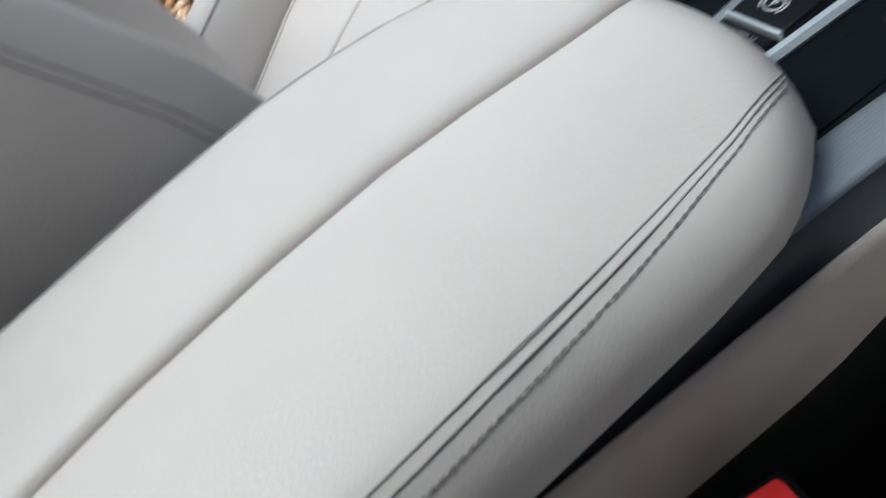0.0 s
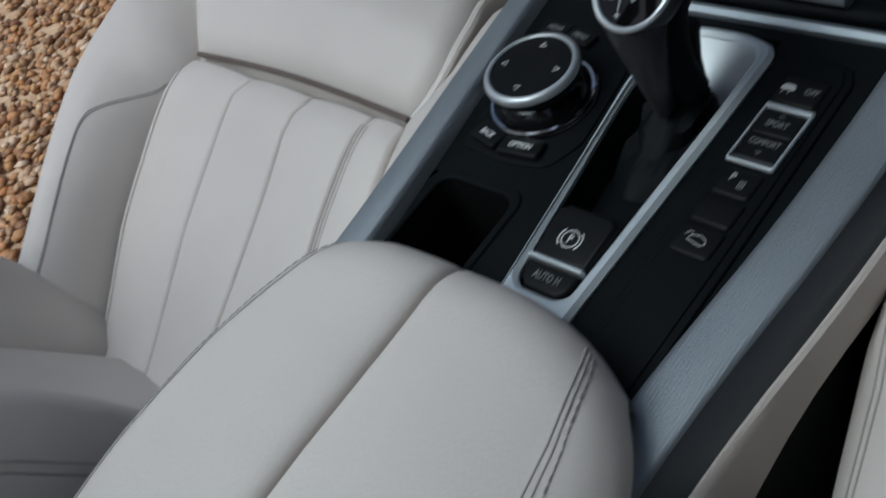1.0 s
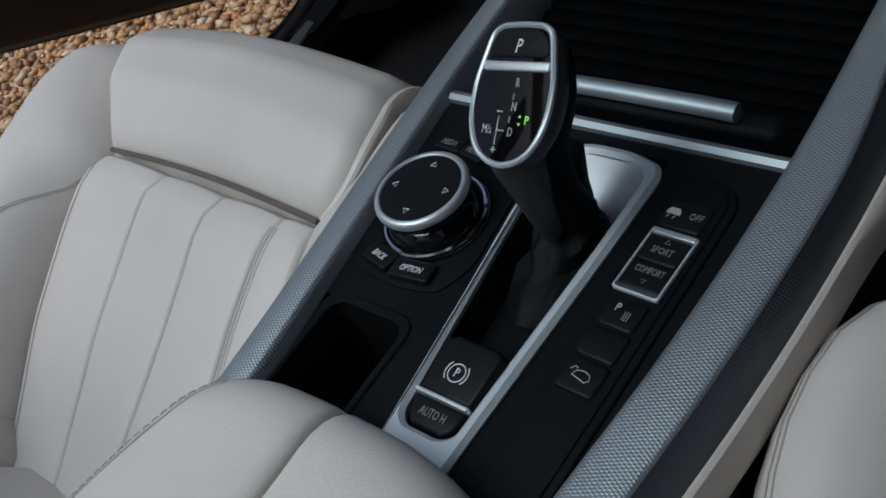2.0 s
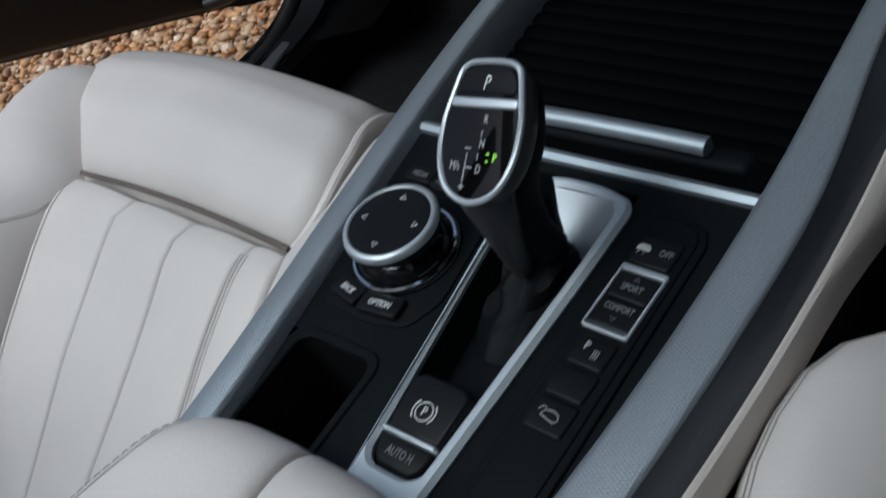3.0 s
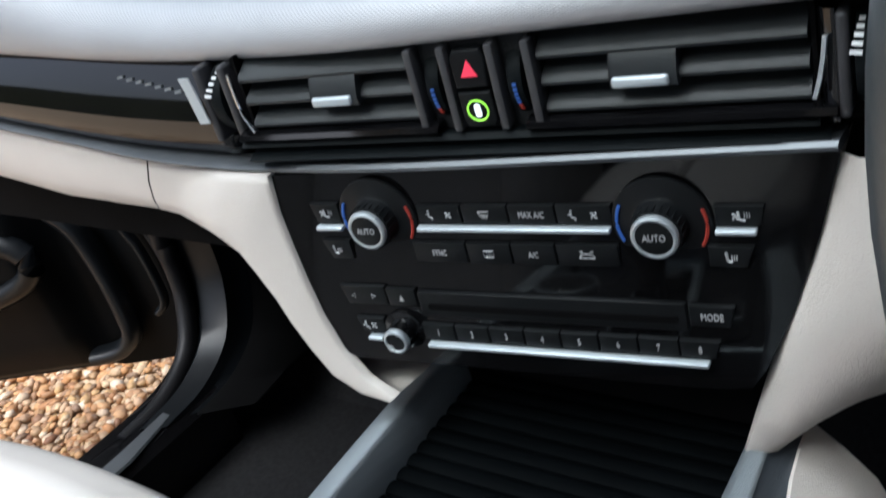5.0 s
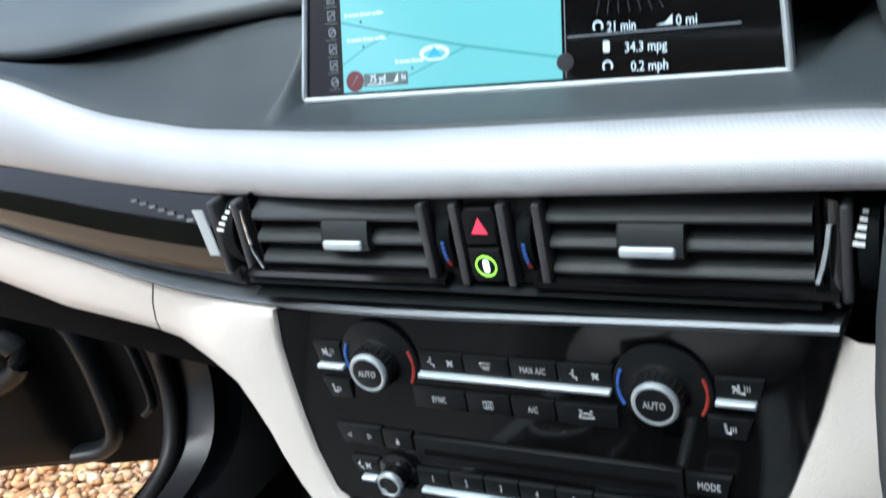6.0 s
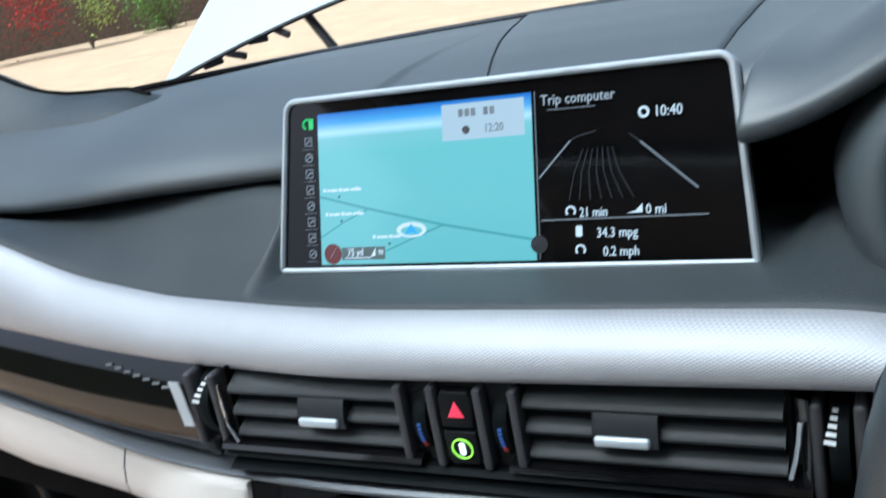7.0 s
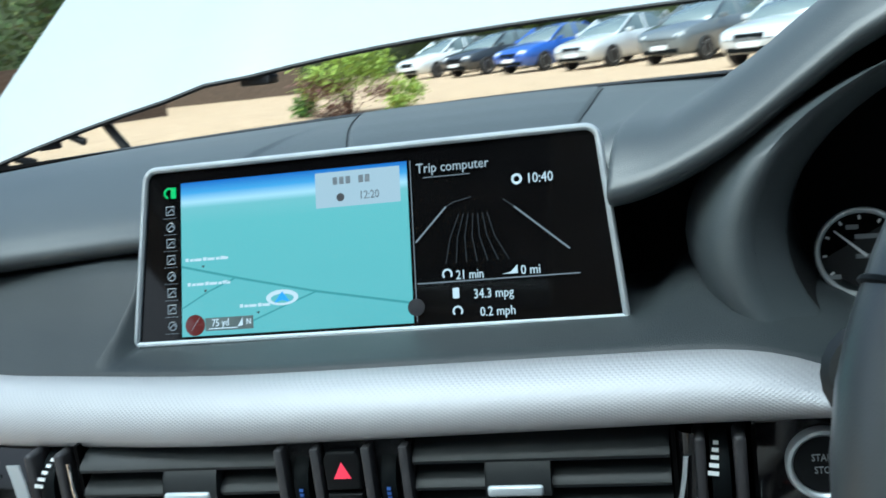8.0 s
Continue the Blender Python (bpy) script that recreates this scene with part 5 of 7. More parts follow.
def build_wheel_unit(x, lit_x, dy=0.0, slant=0.0014):
    """A thumb wheel that opens the vent, in its black frame at the outer end."""
    u = thing("vent_wheel", "black vent thumb wheel with white bars in a black frame", "vent control", (x, 0, 0.99), group="vent wheels")
    for dx in (-0.0085, 0.0085):
        part("rib", rbox(B(), x + dx - 0.0027, x + dx + 0.0027, -0.0030, 0.02, 0.967, 1.0115, 0.0022, 3), RIB_GREY, u, M=TURN @ pose(0, dy, 0))
    wheel = part("thumb_wheel", turned(B(), [(0.008, -0.0038), (0.0205, -0.0038), (0.0213, 0.0), (0.0205, 0.0038), (0.008, 0.0038)], 40, pose(x, 0.0165, 0.989, 0, 90, 0)), MATT_BLACK, u, M=TURN @ pose(0, dy, 0))
    for k in range(5):
        a = radians(17 + 9.0 * k)
        part("white_bar", rbox(B(), lit_x - 0.0024 + 0.0003 * k, lit_x + 0.0022 - 0.0003 * k, -0.0003, 0.0003, -0.0009, 0.0009, M=pose(x + slant * (k - 2), 0.0165 - 0.0213 * math.cos(a), 0.989 + 0.0213 * math.sin(a), -math.degrees(a), 8, 0)), WHITE_PRINT, wheel, M=TURN @ pose(0, dy, 0))
    if x < 0:
        # bright inlay on the cheek between the wheel and the glossy trim; its upper part stands for a white reflection
        bm = loft(B(), [[(x - 0.0165 + sh, -0.0045, z), (x - 0.0170 + sh, -0.0052, z), (x - 0.0100 + sh, -0.0052, z), (x - 0.0095 + sh, -0.0045, z)] for sh, z in ((0.0010, 0.9800), (-0.0002, 0.990), (-0.0012, 0.999), (-0.0026, 1.0075))], cap=True)
        part("chrome_inlay", bm, BRIGHT_BAR, u, "bright silver inlay, its upper part a painted reflection", M=TURN @ pose(0, dy, 0))
    part("backing", rbox(B(), x - 0.012, x + 0.012, 0.012, 0.03, 0.96, 1.018), RECESS, u, M=TURN @ pose(0, dy, 0))
    return u


build_wheel_unit(-0.1600, -0.0012, 0.004)
build_wheel_unit(0.1700, -0.0022, 0.0, 0.0005)


# ---- start button
def build_start():
    st = thing("start_button", "round black engine start button with a silver ring", "button", (0.21, 0.03, 1.0))
    Q = TURN @ pose(0.2125, 0.004, 0.9955, 86, 0, 0)
    part("panel", rbox(B(), 0.183, 0.30, 0.008, 0.03, 0.955, 1.0165, 0.004), GLOSS_BLACK, st, M=TURN)
    part("ring", turned(B(), [(0.0155, -0.004), (0.016, 0.002), (0.0152, 0.0038), (0.0138, 0.004), (0.0128, 0.0028), (0.0128, -0.002)], 40, Q), SATIN, st, "satin silver ring")
    cap = part("cap", turned(B(), [(0.0128, -0.002), (0.0126, 0.0015), (0.011, 0.0018), (0.001, 0.0012)], 32, Q), KEY_BLACK, st)
    for k, s in enumerate(("START", "STOP")):
        words(s, 0.0048, Q @ pose(0, 0.003 - 0.0055 * k, 0.0022), GREY_PRINT, cap)
    return st


build_start()


# ---------------------------------------------------------------- central display
SCREEN = TURN @ Matrix(((1, 0, 0, 0), (0, 0.3163, -0.9487, 0.066), (0, 0.9487, 0.3163, 1.0485), (0, 0, 0, 1)))


def emitter(name, colour, strength):
    m = bpy.data.materials.new(name)
    m.use_nodes = True
    b = m.node_tree.nodes["Principled BSDF"]
    b.inputs["Base Color"].default_value = (0.01, 0.01, 0.01, 1)
    b.inputs["Roughness"].default_value = 0.12
    b.inputs["Emission Color"].default_value = (*colour, 1)
    b.inputs["Emission Strength"].default_value = strength
    return m


def map_material():
    """Lit map picture: blue sky fading into teal land, by height on the display."""
    m = emitter("lit_map", (0.2, 0.6, 0.6), 0.42)
    nt = m.node_tree
    co = nt.nodes.new("ShaderNodeTexCoord")
    sep = nt.nodes.new("ShaderNodeSeparateXYZ")
    ramp = nt.nodes.new("ShaderNodeValToRGB")
    nt.links.new(co.outputs["Generated"], sep.inputs[0])
    nt.links.new(sep.outputs["Z"], ramp.inputs[0])
    els = ramp.color_ramp.elements
    els[0].position, els[0].color = 0.0, (0.19, 0.52, 0.52, 1)
    els[1].position, els[1].color = 1.0, (0.03, 0.16, 0.55, 1)
    for p, c in ((0.72, (0.21, 0.56, 0.55, 1)), (0.83, (0.26, 0.58, 0.58, 1)), (0.87, (0.55, 0.8, 0.9, 1)), (0.93, (0.12, 0.42, 0.78, 1))):
        e = els.new(p)
        e.color = c
    nt.links.new(ramp.outputs[0], nt.nodes["Principled BSDF"].inputs["Emission Color"])
    return m


def build_display():
    ds = thing("central_display", "wide lit display with silver bezel showing a map", "display", (0, 0.07, 1.05))
    H = 0.0968
    shape = [(-0.1355, -0.0035), (0.1345, -0.0035)] + [(0.1270 - 0.009 + 0.0085 * math.cos(a), H - 0.0085 + 0.0085 * math.sin(a)) for a in [math.pi / 2 * k / 6 for k in range(7)]] + \
            [(-0.1290 + 0.009 + 0.0085 * math.cos(a), H - 0.0085 + 0.0085 * math.sin(a)) for a in [math.pi / 2 + math.pi / 2 * k / 6 for k in range(7)]]
    part("casing", slab(B(), inset(shape, 0.0008), -0.016, -0.001, 0, SCREEN), MATT_BLACK, ds)
    part("glass_panel", slab(B(), inset(shape, 0.002), -0.002, 0.0006, 0, SCREEN), FACE_GLOSS, ds, "glossy black panel")
    part("bezel", ring_frame(B(), shape, inset(shape, 0.0034), -0.006, 0.0032, SCREEN, 0.0011), SATIN, ds, "satin silver bezel")
    W = SCREEN @ pose(0, 0, 0.001)
    mp = part("map_picture", slab(B(), [(-0.1065, 0.0015), (0.0245, 0.0015), (0.0245, 0.0865), (-0.1055, 0.0865)], 0, 0.0001, 0, W), map_material(), ds, "teal map picture")
    lit = emitter("lit_white", (0.85, 0.95, 1.0), 0.36)
    dim = emitter("lit_grey", (0.5, 0.55, 0.6), 0.2)
    road = emitter("lit_road", (0.09, 0.33, 0.33), 0.42)
    box_m = emitter("lit_box", (0.55, 0.66, 0.72), 0.38)
    ink = mat("map_ink", (0.03, 0.03, 0.035), 0.5)
    green = emitter("lit_green", (0.1, 0.8, 0.2), 0.35)
    redlit = emitter("lit_red", (0.30, 0.012, 0.010), 0.16)

    def flat(name, pts, material, z=0.0002, parent=ds):
        return part(name, slab(B(), pts, z, z + 0.0001, 0, W), material, parent)

    def bar(x0, x1, y0, y1, material, name="bar", z=0.0002, parent=ds):
        return flat(name, [(x0, y0), (x1, y0), (x1, y1), (x0, y1)], material, z, parent)

    def line(pts, r, material, name="line", parent=ds):
        bm = B()
        for (xa, ya), (xb, yb) in zip(pts, pts[1:]):
            d = Vector((xb - xa, yb - ya)).normalized()
            nx, ny = -d.y * r, d.x * r
            slab(bm, [(xa - nx, ya - ny), (xb - nx, yb - ny), (xb + nx, yb + ny), (xa + nx, ya + ny)], 0.0002, 0.0003, 0, W)
        return part(name, bm, material, parent)
    line([(-0.106, 0.040), (-0.072, 0.0315), (-0.028, 0.0215), (0.024, 0.012)], 0.0006, road, "road_line", mp)
    line([(-0.106, 0.017), (-0.09, 0.0255), (-0.075, 0.0315)], 0.0004, road, "road_line", mp)
    line([(-0.065, 0.008), (-0.045, 0.0155), (-0.028, 0.0215)], 0.0004, road, "road_line", mp)
    for x, y, w in ((-0.1035, 0.0425, 0.027), (-0.1025, 0.029, 0.028), (-0.072, 0.0155, 0.02)):
        for k in range(int(w / 0.0026)):
            bar(x + 0.0026 * k, x + 0.0026 * k + 0.0018 + 0.0004 * (k % 3), y, y + 0.0014 + 0.0004 * (k % 4 == 0), lit, "name_bar", parent=mp)
        flat("name_pointer", [(x + 0.0105, y - 0.004), (x + 0.0115, y - 0.0026), (x + 0.0095, y - 0.0026)], ink, parent=mp)
    part("position_ring", ring_frame(B(), [(-0.0475 + 0.0092 * math.cos(a), 0.0195 + 0.0042 * math.sin(a)) for a in [2 * math.pi * k / 28 for k in range(28)]],
                                     [(-0.0475 + 0.0066 * math.cos(a), 0.019 + 0.0025 * math.sin(a)) for a in [2 * math.pi * k / 28 for k in range(28)]], 0.0003, 0.0004, W), lit, mp)
    flat("position_arrow", [(-0.052, 0.0168), (-0.0475, 0.0182), (-0.043, 0.0168), (-0.0475, 0.0228)], emitter("lit_blue", (0.08, 0.4, 0.9), 0.45), 0.0004, mp)
    info = bar(-0.0265, 0.0205, 0.0655, 0.0845, box_m, "info_box", parent=mp)
    for k in range(6):
        if k != 3:
            bar(-0.0165 + 0.0036 * k, -0.0165 + 0.0036 * k + 0.0026, 0.0775, 0.0815, mat("box_ink", (0.12, 0.14, 0.16), 0.6) if k == 0 else bpy.data.materials["box_ink"], "name_bar", 0.0005, info)
    words("12:20", 0.0068, W @ pose(0.0035, 0.0705, 0.0006), bpy.data.materials["box_ink"], info)
    part("clock_dot", turned(B(), [(0.0022, 0), (0.0022, 0.0002), (0.0005, 0.0002)], 16, W @ pose(-0.0125, 0.0705, 0.0004)), ink, info)
    # compass, scale bar
    part("compass", turned(B(), [(0.0058, 0), (0.0058, 0.0002), (0.001, 0.0003)], 24, W @ pose(-0.0985, 0.0075, 0.0003)), redlit, mp)
    flat("needle", [(-0.1005, 0.0045), (-0.0955, 0.0115), (-0.0985, 0.0075)], lit, 0.0008, mp)
    bar(-0.0925, -0.0645, 0.004, 0.011, mat("scale_box", (0.10, 0.13, 0.13), 0.5), "scale_box", 0.0003, mp)
    words("75 yd", 0.0062, W @ pose(-0.0835, 0.008, 0.0006), lit, mp)
    bar(-0.0905, -0.0735, 0.0048, 0.0054, lit, "scale_line", 0.0005, mp)
    flat("north_arrow", [(-0.0735, 0.0055), (-0.0705, 0.0105), (-0.0705, 0.006)], lit, 0.0005, mp)
    words("N", 0.005, W @ pose(-0.067, 0.0078, 0.0006), lit, mp)
    # column of small symbols
    part("lit_symbol", tube(B(), [W @ Vector((-0.1125 + 0.0028 * math.cos(a), 0.0815 + 0.0028 * math.sin(a), 0.0004)) for a in (0.3, 1.1, 1.9, 2.7, 3.5, 4.3)], 0.0006, 5), green, ds, "lit green symbol")
    bar(-0.1115, -0.1085, 0.0785, 0.0845, green, "lit_symbol")
    for k in range(8):
        y = 0.0715 - 0.0091 * k
        sym = bar(-0.1165, -0.1085, y - 0.0042, y - 0.0040, dim, "divider")
        o = [(-0.1145, y - 0.0022), (-0.1098, y - 0.0022), (-0.1098, y + 0.0024), (-0.1145, y + 0.0024)]
        if k % 3 == 1:
            o = [(-0.1121 + 0.0024 * math.cos(a), y + 0.0024 * math.sin(a)) for a in [2 * math.pi * j / 10 for j in range(10)]]
        part("menu_symbol", tube(B(), [W @ Vector((x, yy, 0.0003)) for x, yy in o], 0.0003, 4, True), dim, ds)
        line([(-0.1138, y - 0.0012), (-0.1112, y + 0.0012), (-0.1104, y - 0.0004)], 0.0003, dim, "menu_symbol")
    # trip computer half
    bar(0.0262, 0.0266, 0.002, 0.0865, dim, "divider")
    part("round_marker", turned(B(), [(0.0045, 0), (0.0045, 0.0004), (0.001, 0.0006)], 24, W @ pose(0.0262, 0.0095, 0.0002)), mat("marker_black", (0.02, 0.02, 0.025), 0.4), ds)
    words("Trip computer", 0.0080, W @ pose(0.0295, 0.0815, 0.0003), emitter("lit_title", (0.6, 0.66, 0.7), 0.3), ds, align="LEFT", squeeze=0.98)
    bar(0.033, 0.058, 0.0765, 0.0769, dim, "underline")
    words("10:40", 0.0080, W @ pose(0.0940, 0.0712, 0.0003), lit, ds, squeeze=0.95)
    part("dial_symbol", tube(B(), [W @ Vector((0.0822 + 0.0022 * math.cos(a), 0.0716 + 0.0022 * math.sin(a), 0.0003)) for a in [2 * math.pi * j / 12 for j in range(12)]], 0.0007, 5, True), lit, ds)
    faint = emitter("lit_faint", (0.10, 0.11, 0.125), 0.16)
    line([(0.0275, 0.043), (0.0445, 0.0605)], 0.00045, dim, "road_edge")
    line([(0.0445, 0.0605), (0.0485, 0.0625), (0.058, 0.0645)], 0.0003, faint, "road_edge")
    line([(0.0800, 0.0577), (0.107, 0.034)], 0.00045, dim, "road_edge")
    line([(0.0745, 0.062), (0.0800, 0.0577)], 0.0003, faint, "road_edge")
    for k in range(7):
        x = 0.043 + 0.0055 * k
        line([(x, 0.031), (0.0575 + (x - 0.0595) * 0.7, 0.044), (0.0585 + (x - 0.0595) * 0.45, 0.056)], 0.0002, faint, "lane_line")
    words("21 min", 0.0074, W @ pose(0.0480, 0.0245, 0.0003), lit, ds, align="LEFT", squeeze=0.86)
    words("0 mi", 0.0074, W @ pose(0.0815, 0.0248, 0.0003), lit, ds, align="LEFT", squeeze=0.95)
    words("34.3 mpg", 0.0074, W @ pose(0.0565, 0.0142, 0.0003), lit, ds, align="LEFT", squeeze=0.92)
    words("0.2 mph", 0.0074, W @ pose(0.0595, 0.0050, 0.0003), lit, ds, align="LEFT", squeeze=0.92)
    bar(0.0275, 0.1115, 0.0212, 0.0218, dim, "rule")
    for y, shape_k in ((0.0255, 0), (0.0062, 0)):
        part("dial_symbol", tube(B(), [W @ Vector(((0.0435 if y > 0.02 else 0.048) + 0.0023 * math.cos(a), y + 0.0023 * math.sin(a), 0.0003)) for a in [-0.7 + 4.6 * j / 12 for j in range(13)]], 0.0005, 5), lit, ds)
    flat("pump_symbol", round_rect(0.0458, 0.0492, 0.0128, 0.0182, 0.0006, 2), lit)
    flat("car_symbol", [(0.072, 0.0235), (0.08, 0.0235), (0.08, 0.028), (0.0765, 0.0245)], lit)
    return ds


build_display()

# ---------------------------------------------------------------- seats
def build_seat(name, label, mirror=None, dy=0.0, dz=0.0, recline=0.0, flank=((-0.52, -0.115), (-0.3, -0.120), (-0.15, -0.116), (-0.085, -0.118))):
    """An ivory leather seat; mirror turns the passenger's seat into the driver's about that x."""
    def place(p):
        x, y, z = p
        return Vector((x if mirror is None else 2 * mirror - x, y + dy, z + dz))
    seat = thing(name, label, "car seat", place((-0.36, -0.3, 0.40)), group="front seats")

    PIPING = ((-0.2176, -0.217), (-0.1985, -0.2065), (-0.1764, -0.2010), (-0.146, -0.2029), (-0.113, -0.213), (-0.081, -0.219))

    def lip(v):     # the rear seam of the thigh support to its crest and over the front
        return [(-0.2135, 0.692), (-0.193, 0.705), (-0.165, 0.719), (-0.125, 0.722), (-0.095, 0.708), (-0.078, 0.680), (-0.072, 0.64)]

    def thigh(u, v):
        t = v * 6
        i = min(5, int(t))
        (ya, za), (yb, zb) = lip(v)[i], lip(v)[i + 1]
        y, z = ya + (yb - ya) * (t - i), za + (zb - za) * (t - i)
        k = smooth(v * 1.6)
        xa = -0.490 - 0.060 * k
        xb = eased(PIPING, y, 0.008)
        return place((xa + u * (xb - xa), y + 0.004 * math.sin(math.pi * u), z + 0.013 * math.sin(math.pi * u) - 0.004))
    part("thigh_support", pad(B(), thigh, 0.31, 0.2, 0.02, 0.05, n=(12, 18), up=(0, 0.15, 1)), IVORY, seat, "ivory leather thigh support", sharp=70)

    # tube that paints the crease's shadow between thigh support and flutes
    part("seam", tube(B(), [place((-0.476 + 0.262 * u, -0.2160 + 0.003 * math.sin(math.pi * u), 0.6840 + 0.005 * math.sin(math.pi * u))) for u in [k / 24 for k in range(25)]], 0.0026, 6), CREASE_SHADE, seat, "dark line for the shade in the crease behind the thigh support")
    crest = ((-0.2135, 0.686), (-0.193, 0.699), (-0.165, 0.7125), (-0.125, 0.7155), (-0.095, 0.7015), (-0.078, 0.6735))
    part("piping", tube(B(), [place((eased(PIPING, y, 0.012) + 0.0048, y, eased(crest, y, 0.012) - 0.0030)) for y in [-0.2150 + 0.003 * k for k in range(47)]], 0.0033, 8), IVORY, seat, "rolled ivory leather piping")

    def base_z(y):
        return along([(-0.62, 0.555), (-0.47, 0.578), (-0.36, 0.625), (-0.218, 0.690)], y)
    # pleated middle: each seam curves in a little where it meets the thigh support
    seams = ([(-0.62, -0.395), (-0.45, -0.437), (-0.363, -0.479), (-0.34, -0.4845), (-0.282, -0.4955), (-0.251, -0.497), (-0.232, -0.488), (-0.214, -0.476)],
             [(-0.62, -0.325), (-0.43, -0.368), (-0.347, -0.3925), (-0.297, -0.3985), (-0.262, -0.4025), (-0.24, -0.4035), (-0.228, -0.397), (-0.214, -0.390)],
             [(-0.62, -0.280), (-0.43, -0.305), (-0.37, -0.3115), (-0.316, -0.3165), (-0.284, -0.3205), (-0.248, -0.3270), (-0.232, -0.321), (-0.214, -0.3135)],
             [(-0.62, -0.215), (-0.43, -0.236), (-0.335, -0.2465), (-0.297, -0.2525), (-0.26, -0.2545), (-0.244, -0.2540), (-0.228, -0.2490), (-0.214, -0.244)],
             [(-0.62, -0.175), (-0.43, -0.197), (-0.335, -0.207), (-0.26, -0.214), (-0.214, -0.214)])

    def seam_x(j, y):
        return eased(seams[j], y, 0.006)
    for j in range(4):
        def flute(u, v, j=j):
            y = -0.2188 - 0.2992 * v
            a, b = seam_x(j, y), seam_x(j + 1, y)
            return place((a + (b - a) * u, y, base_z(y) - 0.008 * smooth((y + 0.2320) / 0.014) + 0.0035 * math.sin(math.pi * u)))
        part("cushion_flute", pad(B(), flute, 0.078 if j < 3 else 0.040, 0.3, 0.0042, 0.04, n=(6, 18)), IVORY, seat, "ivory leather cushion flute", sharp=70)
    for off in (0.0, 0.0035, 0.007):
        pts = [place((seam_x(3, y) + 0.003 + off, y, base_z(y) + 0.0022 + 0.05 * off)) for y in [-0.232 - 0.01 * k for k in range(27)]]
        part("stitching", tube(B(), pts, 0.0004, 4), SEAM, seat)
    pts = [place((seam_x(0, y) + 0.009, y, base_z(y) + 0.0018)) for y in [-0.232 - 0.01 * k for k in range(27)]]
    part("stitching", tube(B(), pts, 0.0004, 4), SEAM, seat)

    # side bolsters of the cushion: rows run from the front to the back, points across
    def bolster(edge, nm):
        rows = []
        for k in range(22):
            t = k / 21
            y = -0.085 - 0.43 * t
            if edge == "outer":
                xi = seam_x(0, y) + 0.002 if y < -0.225 else -0.484 - 0.052 * smooth((y + 0.225) / 0.1)
                xo = eased([(-0.52, -0.485), (-0.45, -0.515), (-0.35, -0.565), (-0.24, -0.612), (-0.15, -0.628), (-0.085, -0.585)], y, 0.03)
                top = eased([(-0.52, 0.625), (-0.45, 0.652), (-0.3, 0.705), (-0.2, 0.722), (-0.13, 0.712), (-0.085, 0.665)], y, 0.02)
            else:
                xi = seam_x(4, y) - 0.002 if y < -0.222 else eased(PIPING, y, 0.012) + 0.0075
                xo = eased(flank, y, 0.03)
                top = eased([(-0.52, 0.615), (-0.45, 0.64), (-0.3, 0.690), (-0.2, 0.724), (-0.13, 0.728), (-0.085, 0.69)], y, 0.02)
            zi = (base_z(y) if y < -0.228 else along([(-0.228, 0.688), (-0.16, 0.715), (-0.12, 0.71), (-0.085, 0.66)], y)) - 0.014 + (0.002 if edge == "inner" else -0.010) * smooth((y + 0.235) / 0.03)
            w = xo - xi
            prof = [(0.0, zi - 0.02), (0.01, zi), (0.07, zi + (top - zi) * 0.3), (0.2, zi + (top - zi) * 0.62), (0.38, zi + (top - zi) * 0.88), (0.55, top), (0.72, top + 0.001), (0.86, top - 0.008), (0.95, top - 0.025), (1.0, top - 0.055), (0.98, top - 0.12), (0.94, 0.46)]
            rows.append([place((xi + w * a, y, z)) for a, z in prof])
        first = [p + Vector((0, 0.02, -0.03)) for p in rows[0]]
        bm = loft(B(), [[Vector((p.x, p.y, 0.46 + dz)) for p in first], first] + rows)
        part(nm, bm, IVORY, seat, "ivory leather side bolster", sharp=70)
        def over(k, t):
            i, j = max(0, min(len(rows[0]) - 2, int(t))), min(20, int(k))
            a, b = (row[i].lerp(row[i + 1], t - i) for row in (rows[j], rows[j + 1]))
            return a.lerp(b, k - j) + Vector((0, 0, 0.0006))
        for off in (0.0, 0.10):
            if edge == "outer":
                pts = [over(k / 4, 1.3 + 2.9 * smooth((k / 4 - 7) / 5) + off) for k in range(28, 85)]
            else:
                pts = [over(k, 6.7 + 2.2 * off) for k in range(1, 22)]
            part("stitching", tube(B(), pts, 0.0004, 4), SEAM, seat)
    bolster("outer", "seat_bolster")
    bolster("inner", "seat_bolster")
    part("seat_base", rbox(B(), *sorted((place((-0.56, 0, 0)).x, place((-0.15, 0, 0)).x)), -0.55 + dy, -0.09 + dy, 0.42, 0.56, 0.02), SOFT_BLACK, seat, "black plastic seat base")

    # backrest, leaning back
    def back_y(z):
        return -0.445 - recline - 0.60 * (z - 0.58)

    def back(u, v):
        z = 0.57 + 0.62 * v
        return place((-0.47 + 0.26 * u + 0.06 * (1 - v), back_y(z), z))
    part("backrest", pad(B(), back, 0.27, 0.6, 0.02, 0.07, up=(0, 1, 0.35), n=(8, 16)), IVORY, seat, "ivory leather backrest", sharp=70)
    for edge in ("outer", "inner"):
        rows = []
        for k in range(20):
            t = k / 19
            z = 0.585 + 0.62 * t
            y = back_y(z)
            if edge == "outer":
                xi, xo = -0.455 + 0.04 * (1 - t), -0.60 + 0.075 * (1 - t)
            else:
                xi, xo = -0.215 + 0.04 * (1 - t), -0.10 + 0.01 * t
            out = along([(0, 0.025), (0.12, 0.05), (0.35, 0.085), (0.8, 0.06), (1, 0.02)], t)
            w = xo - xi
